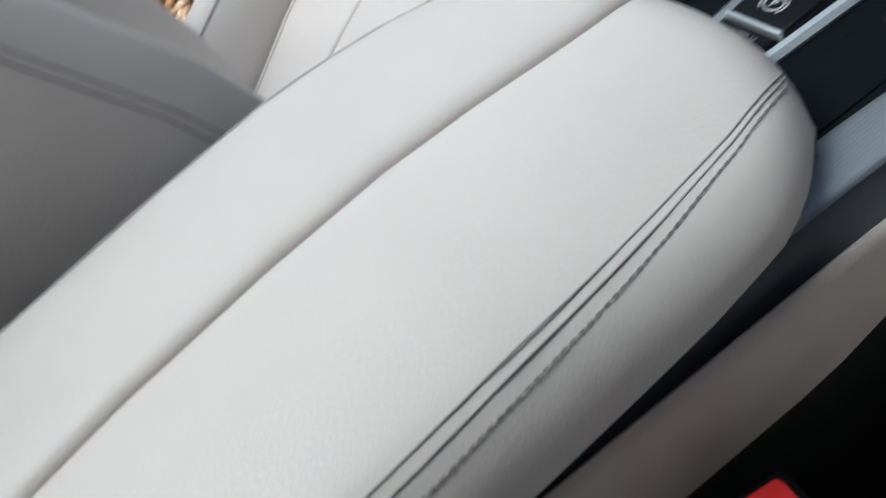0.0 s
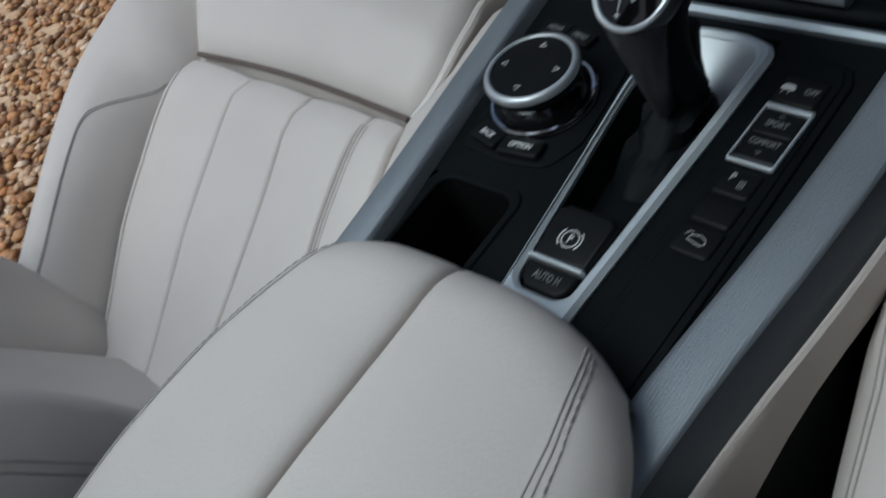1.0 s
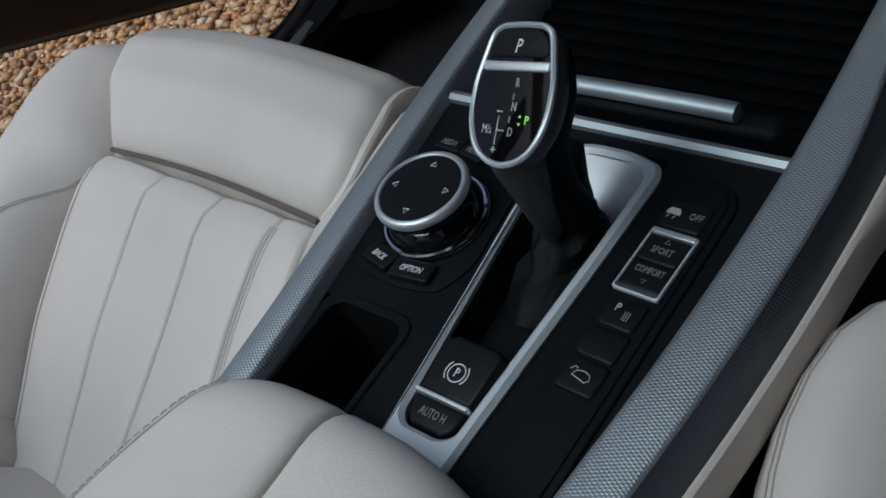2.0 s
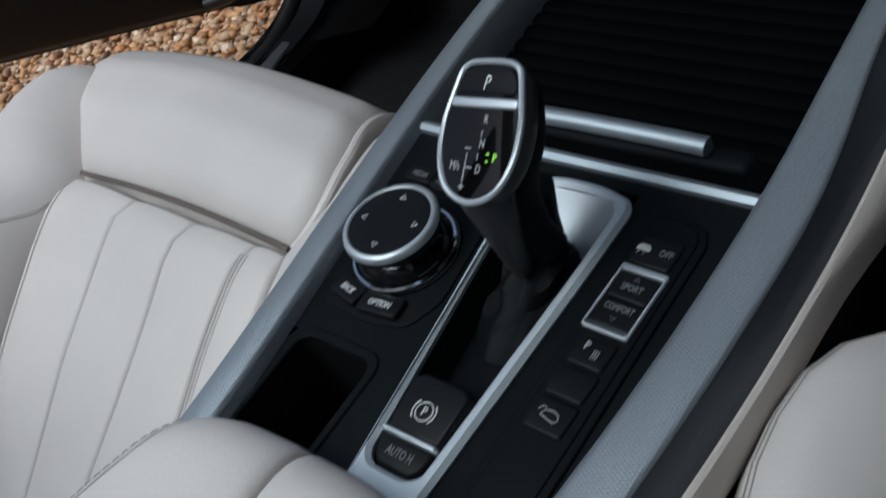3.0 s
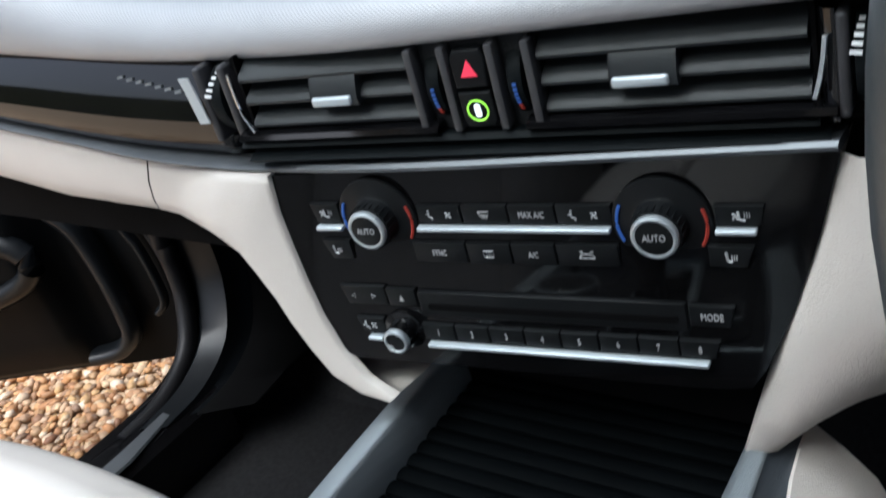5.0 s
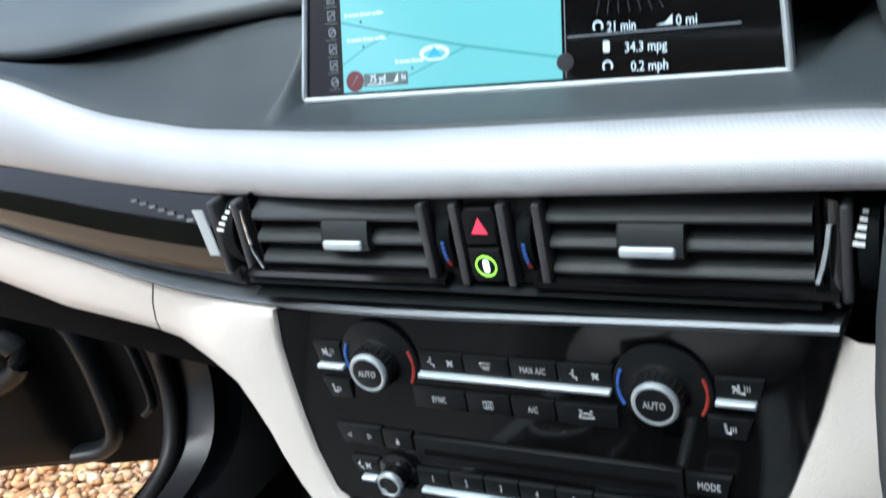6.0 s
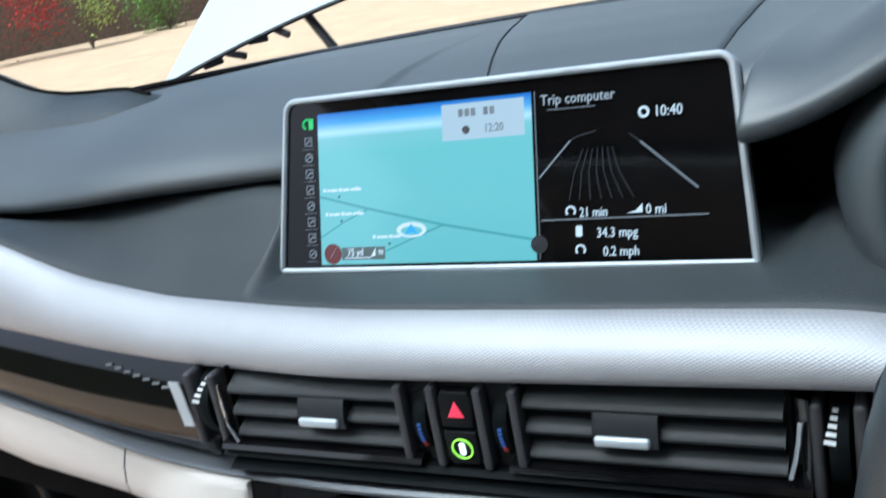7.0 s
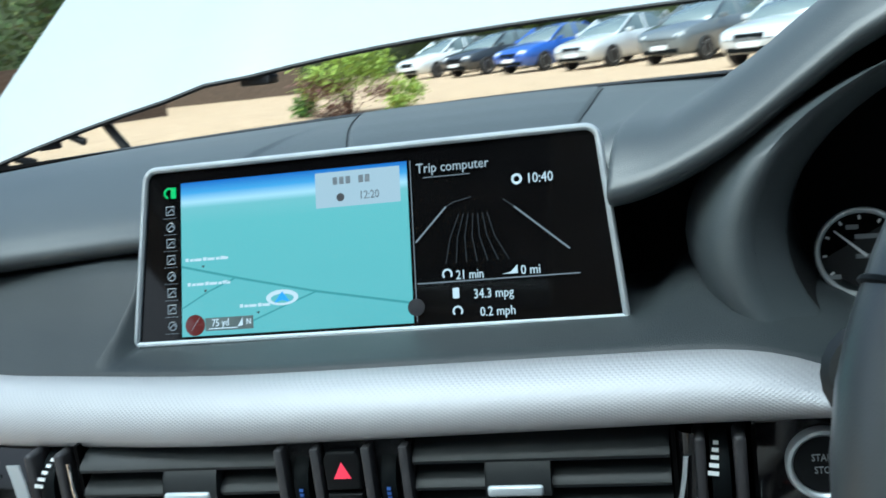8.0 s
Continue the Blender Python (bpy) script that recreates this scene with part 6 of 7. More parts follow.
            rows.append([place((xi + w * a, y + b, z)) for a, b in ((0, -0.02), (0.03, 0.0), (0.15, out * 0.5), (0.32, out * 0.9), (0.5, out), (0.68, out * 0.98), (0.84, out * 0.7), (0.95, out * 0.25), (1.0, -0.03), (0.97, -0.13))])
        low = [p + Vector((0, -0.01, -0.03)) for p in rows[0]]
        part("back_bolster", loft(B(), [[Vector((p.x, p.y - 0.03, p.z - 0.01)) for p in low], low] + rows), IVORY, seat, "ivory leather backrest bolster", sharp=70)
        for off in (0, 0.006):
            part("stitching", tube(B(), [r[6] + Vector((0, 0.0004, 0)) + (r[7] - r[6]).normalized() * off for r in rows], 0.0005, 4), SEAM if off == 0 else THREAD, seat)
    part("headrest", rbox(B(), -0.13, 0.13, -0.05, 0.05, -0.09, 0.1, 0.035, 3, pose(*place((-0.34, -0.89, 1.31)), -22, 0, 0)), IVORY, seat, "ivory leather headrest")
    return seat


build_seat("passenger_seat", "ivory leather front passenger seat with fluted cushion and stitched bolsters")
build_seat("driver_seat", "ivory leather driver's seat beside the console", mirror=0.0110, dy=-0.085, dz=0.05, recline=0.12,
           flank=((-0.52, -0.185), (-0.36, -0.155), (-0.228, -0.1274), (-0.195, -0.1208), (-0.17, -0.1190), (-0.143, -0.1225), (-0.118, -0.130), (-0.094, -0.1442), (-0.085, -0.155)))


# red belt buckle beside the driver's seat
def build_buckle():
    b = thing("belt_buckle", "black seat belt buckle with a red release button", "belt buckle", (0.215, -0.50, 0.66))
    M = pose(0.1697, -0.4650, 0.7095, 0, 0, -8)
    part("body", rbox(B(), -0.016, 0.016, -0.012, 0.012, -0.05, 0.028, 0.004, 2, M), MATT_BLACK, b)
    part("release_button", rbox(B(), -0.0125, 0.0125, -0.013, 0.008, 0.012, 0.0315, 0.003, 2, M), RED, b, "red release button")
    part("stalk", tube(B(), [M @ Vector(p) for p in ((0, 0, -0.045), (0.002, 0, -0.1), (0.01, -0.01, -0.16))], 0.009, 8), MATT_BLACK, b)
    return b


build_buckle()


# ---------------------------------------------------------------- steering wheel and instruments
def build_wheel():
    sw = thing("steering_wheel", "black leather steering wheel with satin spoke trim", "steering wheel", (0.397, -0.10, 0.95))
    M = pose(0.4160, -0.1475, 1.0606, 67.6, 0, -1.3)
    n, R = 72, 0.185
    rows = []
    for k in range(n + 1):
        a = 2 * math.pi * k / n
        bulge = 1 + 0.10 * math.exp(-((math.degrees(a) - 170) / 9) ** 2) + 0.10 * math.exp(-((math.degrees(a) - 10) / 9) ** 2)
        rows.append([M @ Vector(((R + 0.0165 * bulge * math.cos(b)) * math.cos(a), (R + 0.0165 * bulge * math.cos(b)) * math.sin(a), 0.0165 * bulge * math.sin(b))) for b in [2 * math.pi * j / 16 for j in range(16)]])
    part("rim", loft(B(), rows, closed=True), RIM_LEATHER, sw, "black leather rim", sharp=80)
    for a in (162.5, 17.5):
        ar = radians(a)
        c = Vector((R * math.cos(ar), R * math.sin(ar), 0))
        d = Vector((math.cos(ar), math.sin(ar), 0))
        pts = [M @ (c + d * 0.0174 * math.cos(b) + Vector((0, 0, 0.0174)) * math.sin(b)) for b in [2 * math.pi * j / 18 for j in range(18)]]
        part("rim_seam", tube(B(), pts, 0.0012, 5, True), MATT_BLACK, sw)
    hub = [[M @ Vector((r * 1.15 * math.cos(b), r * 0.85 * math.sin(b) - 0.005, z)) for b in [2 * math.pi * j / 28 for j in range(28)]] for r, z in ((0.06, -0.05), (0.075, -0.02), (0.072, 0.002), (0.05, 0.012), (0.02, 0.015))]
    part("hub", loft(B(), hub, closed=True, cap=True), SOFT_BLACK, sw, "black hub pad")
    for s in (-1, 1):
        bm = B()
        loft(bm, [[M @ Vector((s * x, y0 + w * v, z + 0.008 * (1 - v * v))) for v in (-1, -0.5, 0, 0.5, 1)] for x, y0, w, z in ((0.06, 0.0, 0.03, 0.0), (0.1, 0.008, 0.026, -0.002), (0.14, 0.016, 0.022, -0.003), (0.178, 0.022, 0.022, 0.004))])
        loft(bm, [[M @ Vector((s * x, y0 + w * v, z - 0.012)) for v in (-1, -0.5, 0, 0.5, 1)] for x, y0, w, z in ((0.06, 0.0, 0.03, 0.0), (0.1, 0.008, 0.026, -0.002), (0.14, 0.016, 0.022, -0.003), (0.178, 0.022, 0.022, 0.004))])
        part("spoke", bm, MATT_BLACK, sw, "black spoke")
    for s in (-1, 1):      # shift paddles behind the spokes
        bm = B()
        rows = [[M @ Vector((s * (x + dx), 0.038 + dy, z)) for dx, dy in [(0.013 * math.cos(a), h * math.sin(a)) for a in [2 * math.pi * j / 20 for j in range(20)]]] for x, h, z in ((0.150, 0.012, -0.018), (0.189, 0.0125, -0.021), (0.1915, 0.0145, -0.024), (0.190, 0.0135, -0.029), (0.15, 0.010, -0.029))]
        part("shift_paddle", loft(bm, rows, closed=True, cap=True), VENT_GREY, sw, "dark grey shift paddle")
    part("column", tube(B(), [M @ Vector((0, 0, -0.03)), M @ Vector((0, 0, -0.12))], 0.045, 20), MATT_BLACK, sw)
    return sw


build_wheel()


def build_cluster():
    cl = thing("instrument_cluster", "instrument cluster with chrome ringed dials under a charcoal hood", "instruments", (0.387, 0.15, 1.05))
    C = pose(0.387, 0.175, 1.10, 76, 0, 4)

    def oval(w, top, foot, y, cz=1.080, cx=0.387, n=64):
        out = []
        for k in range(n):
            a = 2 * math.pi * k / n
            c, s = math.cos(a), math.sin(a)
            x = w * c
            z = (top if s > 0 else foot) * s
            out.append(Vector((cx + x, y + 0.22 * z + 0.07 * (x + 0.2) * 0.4, cz + z)))
        return out
    bm = B()
    loft(bm, [oval(0.188, 0.095, 0.100, 0.178), oval(0.190, 0.097, 0.101, 0.12), oval(0.191, 0.098, 0.101, 0.108)], closed=True)
    part("pod_lining", bm, SOFT_BLACK, cl, "matt black pod lining", sharp=70)
    part("pod_ring", loft(B(), [oval(0.1905, 0.0977, 0.1008, 0.110), oval(0.1925, 0.099, 0.102, 0.104), oval(0.204, 0.1042, 0.1103, 0.0885)], closed=True), DASH_PAD, cl, "dark grey inner ring of the pod", sharp=70)
    bm = B()
    loft(bm, [oval(0.204, 0.104, 0.110, 0.088), oval(0.208, 0.105, 0.112, 0.082), oval(0.214, 0.105, 0.114, 0.080), oval(0.222, 0.102, 0.115, 0.085), oval(0.232, 0.096, 0.114, 0.100), oval(0.240, 0.090, 0.112, 0.125), oval(0.246, 0.088, 0.112, 0.19)], closed=True)
    part("pod", bm, DASH_PAD, cl, "charcoal grained instrument pod", sharp=70)
    bm = B()
    bm.faces.new([bm.verts.new(p) for p in oval(0.196, 0.10, 0.105, 0.172)])
    part("dial_plate", bm, VENT_GREY, cl, "dark grey dial plate")
    for x, y, r in ((-0.158, -0.043, 0.0215), (-0.066, -0.018, 0.052), (0.066, -0.018, 0.052), (0.158, -0.043, 0.0215)):
        Q = C @ pose(x, y, 0.004)
        dial = part("dial_ring", tube(B(), [Q @ Vector((r * math.cos(a), r * math.sin(a), 0.002)) for a in [2 * math.pi * k / 48 for k in range(48)]], 0.0016, 8, True), SATIN, cl, "satin silver dial ring")
        part("needle", slab(B(), [(-0.0008, -0.003), (0.0008, -0.003), (0.0003, r * 0.8), (-0.0003, r * 0.8)], 0.001, 0.0018, 0, Q @ pose(0, 0, 0, 0, 0, 48)), WHITE_PRINT, dial)
        for k in range(9):
            a = radians(215 - 31 * k)
            part("dial_mark", slab(B(), [(-0.0006, r * 0.78), (0.0006, r * 0.78), (0.0006, r * 0.88), (-0.0006, r * 0.88)], 0.0005, 0.001, 0, Q @ pose(0, 0, 0, 0, 0, math.degrees(a) - 90)), WHITE_PRINT, dial)
        if r < 0.04:
            for dx, dy, w in ((-0.004, 0.013, 0.006), (0.003, 0.008, 0.012), (-0.014, -0.012, 0.007), (0.004, -0.002, 0.014)):
                part("dial_bar", slab(B(), round_rect(dx - w / 2, dx + w / 2, dy - 0.0012, dy + 0.0012, 0.0003, 1), 0.0005, 0.001, 0, Q), GREY_PRINT, dial)
    return cl


build_cluster()


# ---------------------------------------------------------------- body shell
HEADLINER = mat("grey_headliner_cloth", (0.42, 0.41, 0.39), 0.9, vary=0.05, vary_scale=60, bump=0.4, bump_scale=1800)
BODY_WHITE = mat("white_car_paint", (0.34, 0.37, 0.385), 0.25, coat=1.0, vary=0.015, vary_scale=3)
RUBBER = mat("black_rubber_seal", (0.010, 0.010, 0.011), 0.45, spec=0.2, vary=0.2, vary_scale=40)


def setting(name, bm, material, label, category="car body", **k):
    return solid(name, bm, material, label, category, kind="structure", **k)


setting("floor", rbox(B(), -0.74, 0.80, -1.9, 0.75, 0.38, 0.42), CARPET, "black carpeted footwell floor", "floor")
bm = B()
loft(bm, [[(x, y, z) for y, z in ((0.27, 0.40), (0.42, 0.50), (0.50, 0.75), (0.50, 1.02))] for x in (-0.76, 0.0, 0.8)])
setting("bulkhead", bm, CARPET, "black carpeted bulkhead in the footwell", "bulkhead")
# unseen roof, added to shape the light: its opening sets where daylight falls
bm = B()
for xa, xb, ya, yb in ((-0.66, -0.56, -1.9, -0.36), (0.10, 0.88, -1.9, -0.36), (-0.56, 0.10, -1.9, -1.35), (-0.56, 0.10, -0.42, -0.36)):
    rbox(bm, xa, xb, ya, yb, 1.605, 1.65)
loft(bm, [[(x, y, z) for y, z in ((-0.36, 1.61), (-0.22, 1.548), (-0.205, 1.556), (-0.35, 1.625))] for x in (-0.62, 0.0, 0.66)], closed=True, cap=True)
setting("ceiling", bm, HEADLINER, "unseen grey headliner added round the roof opening", "ceiling")
roof_pane = setting("window_2", rbox(B(), -0.57, 0.11, -1.36, -0.41, 1.652, 1.656), WINDSCREEN, "unseen clear roof panel over the added opening", "roof window")
roof_pane.visible_shadow = False
bm = B()
rbox(bm, -0.80, 0.86, -1.95, -1.88, 0.38, 1.08)
rbox(bm, -0.80, 0.86, -1.95, -1.88, 1.5, 1.65)
setting("wall_rear", bm, SOFT_BLACK, "dark rear wall below the rear window", "wall")
for nm, xa, xb in (("wall_left", -0.82, -0.76), ("wall_right", 0.74, 0.80)):
    bm = B()
    rbox(bm, xa, xb, -1.9, -0.78, 0.35, 1.02)
    # unseen solid front stretch, added to keep light off the driver's side
    if xa > 0:
        rbox(bm, xa, xb, -0.78, 0.42, 0.35, 1.62)
    rbox(bm, xa + 0.03, xb + 0.02, -0.86, -0.74, 0.35, 1.62, 0.02)
    rbox(bm, xa, xb, -1.95, -1.8, 1.0, 1.62)
    setting(nm, bm, SOFT_BLACK, "unseen dark side wall with the door pillar", "wall")
for nm, s, x0, x1 in (("pillar_left", -1, -0.86, -0.62), ("pillar_right", 1, 0.80, 0.67)):
    rows = [[(x + s * a, y + b, z) for a, b in ((-0.02, -0.03), (0.025, -0.03), (0.04, 0.0), (0.03, 0.035), (-0.02, 0.04))] for x, y, z in [(x0 + (x1 - x0) * t, 0.28 - 0.64 * t, 1.06 + 0.57 * t) for t in [k / 8 for k in range(9)]]]
    setting(nm, loft(B(), rows, closed=True, cap=True), HEADLINER, "grey trimmed windscreen pillar", "pillar")
rows = []
for k in range(15):
    x = -0.86 + 1.72 * k / 14
    u = (x - 0.03) / 0.75
    rows.append([(x * (1 - 0.22 * t) + 0.003 * t, 0.53 - 0.13 * u * u - 0.84 * t + 0.03 * math.sin(math.pi * t), 1.08 + 0.55 * t) for t in [j / 6 for j in range(7)]])
bm = loft(B(), rows)
glass = setting("window_1", bm, WINDSCREEN, "clear laminated windscreen", "windscreen")
if sum(p.normal.y for p in glass.data.polygons) > 0:
    glass.data.flip_normals()
glass.visible_shadow = False
# dark trim that rises to the pillar at the end of the dash
FOOT = ((-0.40, 1.118), (-0.425, 1.131), (-0.45, 1.137), (-0.4715, 1.1378), (-0.505, 1.1376), (-0.537, 1.1387), (-0.562, 1.1415), (-0.5866, 1.1456), (-0.61, 1.1520), (-0.6326, 1.1597), (-0.70, 1.185), (-0.80, 1.22))
bm = B()
loft(bm, [[(x, 0.13 + d * 0.13, 1.05 + h * (top - 1.05)) for d, h in ((0, 0), (0.06, 0.5), (0.3, 0.85), (0.6, 1.0), (0.8, 0.9), (1.0, 0.5), (1.0, 0))]
          for x, top in FOOT], cap=True)
setting("pillar_seal", tube(B(), [(x, 0.209, top) for x, top in FOOT[1:]], 0.0024, 8), RECESS, "black edge of the windscreen at the pillar", "seal")
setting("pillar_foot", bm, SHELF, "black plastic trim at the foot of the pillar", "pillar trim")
# dark band under the windscreen, and the scuttle outside
rows = []
for k in range(31):
    x = -0.90 + 1.78 * k / 30
    u = (x - 0.03) / 0.75
    e = 0.375 - 0.11 * u * u
    z = 1.136 - 0.028 * max(0, -u) ** 1.5
    rows.append([(x, e - 0.01, z - 0.03), (x, e + 0.004, z + 0.003), (x, e + 0.03, z + 0.0075), (x, e + 0.10, z - 0.02), (x, e + 0.25, z - 0.09), (x, e + 0.42, z - 0.12)])
part_pts = [Vector(r[1]) + Vector((0, 0.004, 0.0025)) for r in rows]
setting("windscreen_seal", tube(B(), part_pts, [0.0014 + 0.0024 * smooth((-p.x - 0.32) / 0.2) for p in part_pts], 6), RECESS, "black seal at the foot of the windscreen", "seal")
setting("scuttle", loft(B(), rows), RUBBER, "black scuttle panel at the foot of the windscreen", "scuttle")

# sill and door seal on the passenger's side
bm = B()
loft(bm, [[(x, y, z) for x, z in ((-0.645, 0.42), (-0.645, 0.490), (-0.655, 0.5), (-0.70, 0.502), (-0.735, 0.497), (-0.76, 0.48), (-0.79, 0.45), (-0.80, 0.33))] for y in (-0.8, -0.3, 0.1, 0.2)])
setting("sill", bm, GLOSS_BLACK, "glossy black door sill", "sill")
bm = B()
loft(bm, [[(x, y, z) for x, z in ((-0.650 - k, 0.5025), (-0.652 - k, 0.505), (-0.675 - 0.3 * k, 0.506), (-0.678 - 0.3 * k, 0.503))] for y, k in ((-0.6, 0), (-0.1, 0), (0.06, 0.0), (0.135, 0.016))], cap=True)
sill_plate = solid("sill_plate", bm, SHADED_SILVER, "satin dark door sill plate", "sill plate")


def arch(dx, dy, r, flat=1.0):
    """The door opening's front edge: up from the sill and forward to the windscreen pillar."""
    pts = [(-0.70 + dx, 0.10 + dy, 0.492), (-0.705 + dx, 0.17 + dy, 0.497), (-0.72 + dx, 0.235 + dy, 0.520), (-0.735 + dx, 0.272 + dy, 0.57), (-0.742 + dx, 0.283 + dy, 0.63), (-0.745 + dx, 0.28 + dy, 0.72), (-0.75 + dx, 0.272 + dy, 0.82), (-0.75 + dx, 0.275 + dy, 0.95), (-0.74 + dx, 0.30 + dy, 1.08)]
    fine = []
    for k in range(len(pts) - 1):
        p0, p1, p2, p3 = (Vector(pts[max(0, min(len(pts) - 1, k + j))]) for j in (-1, 0, 1, 2))
        for t in (0, 0.25, 0.5, 0.75):
            fine.append(0.5 * ((2 * p1) + (p2 - p0) * t + (2 * p0 - 5 * p1 + 4 * p2 - p3) * t * t + (3 * p1 - p0 - 3 * p2 + p3) * t ** 3))
    return fine + [Vector(pts[-1])]


setting("door_seal", tube(B(), arch(-0.005, -0.012, 0), 0.013, 10), RUBBER, "black rubber door seal", "door seal")
a, b = arch(0.0, 0.0, 0), arch(0.07, 0.055, 0)
bm = loft(B(), [[p, p + Vector((0.012, 0.004, 0.012)), (p + q) / 2 + Vector((0.01, -0.01, 0.012)), q + Vector((-0.025, -0.012, 0.006)), q + Vector((-0.01, 0.02, 0))] for p, q in zip(a, b)])
setting("pillar_cover", bm, KICK, "satin charcoal plastic cover along the door seal", "pillar cover")
bm = loft(B(), [[q + Vector((-0.016, -0.002, 0.003)), q + Vector((0, 0.012, 0.002)), q + Vector((0.03, 0.05, -0.01)), q + Vector((0.02, 0.3, -0.02))] for p, q in zip(a, b)])
setting("kick_panel", bm, RECESS, "black plastic kick panel in the door opening", "kick panel")
bm = loft(B(), [[p + Vector((-0.01, 0, 0)), p + Vector((-0.05, 0.02, -0.005)), p + Vector((-0.06, 0.12, -0.02)), p + Vector((-0.06, 0.3, -0.02))] for p in a])
setting("door_jamb", bm, GLOSS_BLACK, "dark painted door jamb", "door jamb")


# ---- open front door
def build_door():
    hinge = Vector((-0.80, 0.34, 0.434))
    ux, uy = math.cos(radians(208)), math.sin(radians(208))
    door = thing("front_door", "open front door with a black inner panel and door pocket", "car door", hinge)

    nx, ny = (-uy, ux) if -uy - 0.3 * ux > 0 else (uy, -ux)      # towards the seat

    def Q(s, n, z):
        """s along the door from the hinge, n into the cabin side, z up."""
        return hinge + Vector((ux * s + nx * n, uy * s + ny * n, z))
    bm = B()
    rows = []
    for s in [0.0, 0.05, 0.12, 0.165, 0.175, 0.185, 0.195, 0.205, 0.215, 0.25, 0.4, 0.6, 0.8, 0.95]:
        e = smooth((s - 0.165) / 0.05)
        rows.append([Q(s, n * e + (1 - e) * 0.01, z) for n, z in ((-0.06, 0.0), (0.0, 0.002), (0.035, 0.03), (0.05, 0.08), (0.055, 0.16), (0.075, 0.22), (0.06, 0.30), (0.035, 0.42), (0.05, 0.52), (0.045, 0.60), (0.0, 0.64), (-0.06, 0.645))])
    part("inner_panel", loft(bm, rows), DOOR_BLACK, door, "black plastic inner door panel", sharp=70)
    bm = loft(B(), [[Q(s, n, z) for n, z in ((-0.06, 0.0), (-0.10, 0.05), (-0.13, 0.3), (-0.10, 0.62), (-0.06, 0.645))] for s in (0.0, 0.5, 0.98)])
    part("outer_skin", bm, BODY_WHITE, door, "white painted outer skin")
    # pocket with a bright lip
    pts = [(0.36 + 0.17 * math.cos(a), 0.215 + 0.055 * math.sin(a)) for a in [2 * math.pi * k / 32 for k in range(32)]]
    part("pocket_lip", tube(B(), [Q(s, 0.064 - 0.02 * abs(z - 0.21) * 4, z) for s, z in pts], 0.017, 10, True), KICK, door, "satin black pocket lip")
    # flat near-black face stands for the pocket's shaded inside
    bm = B()
    bm.faces.new([bm.verts.new(Q(s, 0.0675, z)) for s, z in pts])
    part("pocket", bm, RECESS, door)
    part("pocket_web", tube(B(), [Q(0.32, 0.072, 0.165), Q(0.36, 0.076, 0.20), Q(0.42, 0.074, 0.255)], 0.010, 8), MATT_BLACK, door)
    # folds of the hinge end: each a rounded ridge that curls in at the foot
    for label, n, w, line in (("dark edge fold of the door panel", 0.040, 0.020, [(0.235, 0.60), (0.205, 0.42), (0.165, 0.290), (0.133, 0.240), (0.120, 0.178), (0.118, 0.100), (0.124, 0.062), (0.150, 0.040), (0.20, 0.034)]),
                              ("black rubber seal along the door edge", 0.030, 0.009, [(0.15, 0.60), (0.105, 0.36), (0.068, 0.224), (0.058, 0.189), (0.054, 0.130), (0.058, 0.100), (0.075, 0.085)]),
                              ("black hinge side flange", 0.022, 0.008, [(0.11, 0.60), (0.07, 0.36), (0.042, 0.213), (0.034, 0.151), (0.027, 0.096), (0.032, 0.05)])):
        fine = []
        for i in range(len(line) - 1):
            p0, p1, p2, p3 = (Vector(line[max(0, min(len(line) - 1, i + j))]) for j in (-1, 0, 1, 2))
            for t in (0, 0.2, 0.4, 0.6, 0.8):
                fine.append(0.5 * ((2 * p1) + (p2 - p0) * t + (2 * p0 - 5 * p1 + 4 * p2 - p3) * t * t + (3 * p1 - p0 - 3 * p2 + p3) * t ** 3))
        rows = []
        for i, p in enumerate(fine):
            d = (fine[min(i + 1, len(fine) - 1)] - fine[max(0, i - 1)]).normalized()
            side = Vector((-d.y, d.x))
            rows.append([Q(p.x + side.x * w * a, n + h * w, p.y + side.y * w * a) for a, h in ((-0.75, -0.9), (-0.62, -0.1), (-0.35, 0.28), (0.0, 0.40), (0.3, 0.30), (0.48, 0.0), (0.55, -0.9))])
        part("edge_fold", loft(B(), rows), FOLD_GREY, door, label, sharp=70)
    part("lower_strip", tube(B(), [Q(s, -0.01, 0.006) for s in (0.0, 0.3, 0.6, 0.95)], 0.012, 8), RUBBER, door)
    part("check_strap", rbox(B(), -0.12, 0.01, -0.012, 0.012, 0.0, 0.03, 0.003, 2, pose(hinge.x + 0.05, hinge.y - 0.01, 0.72, 0, 0, 20)), RUBBER, door)
    return door


build_door()

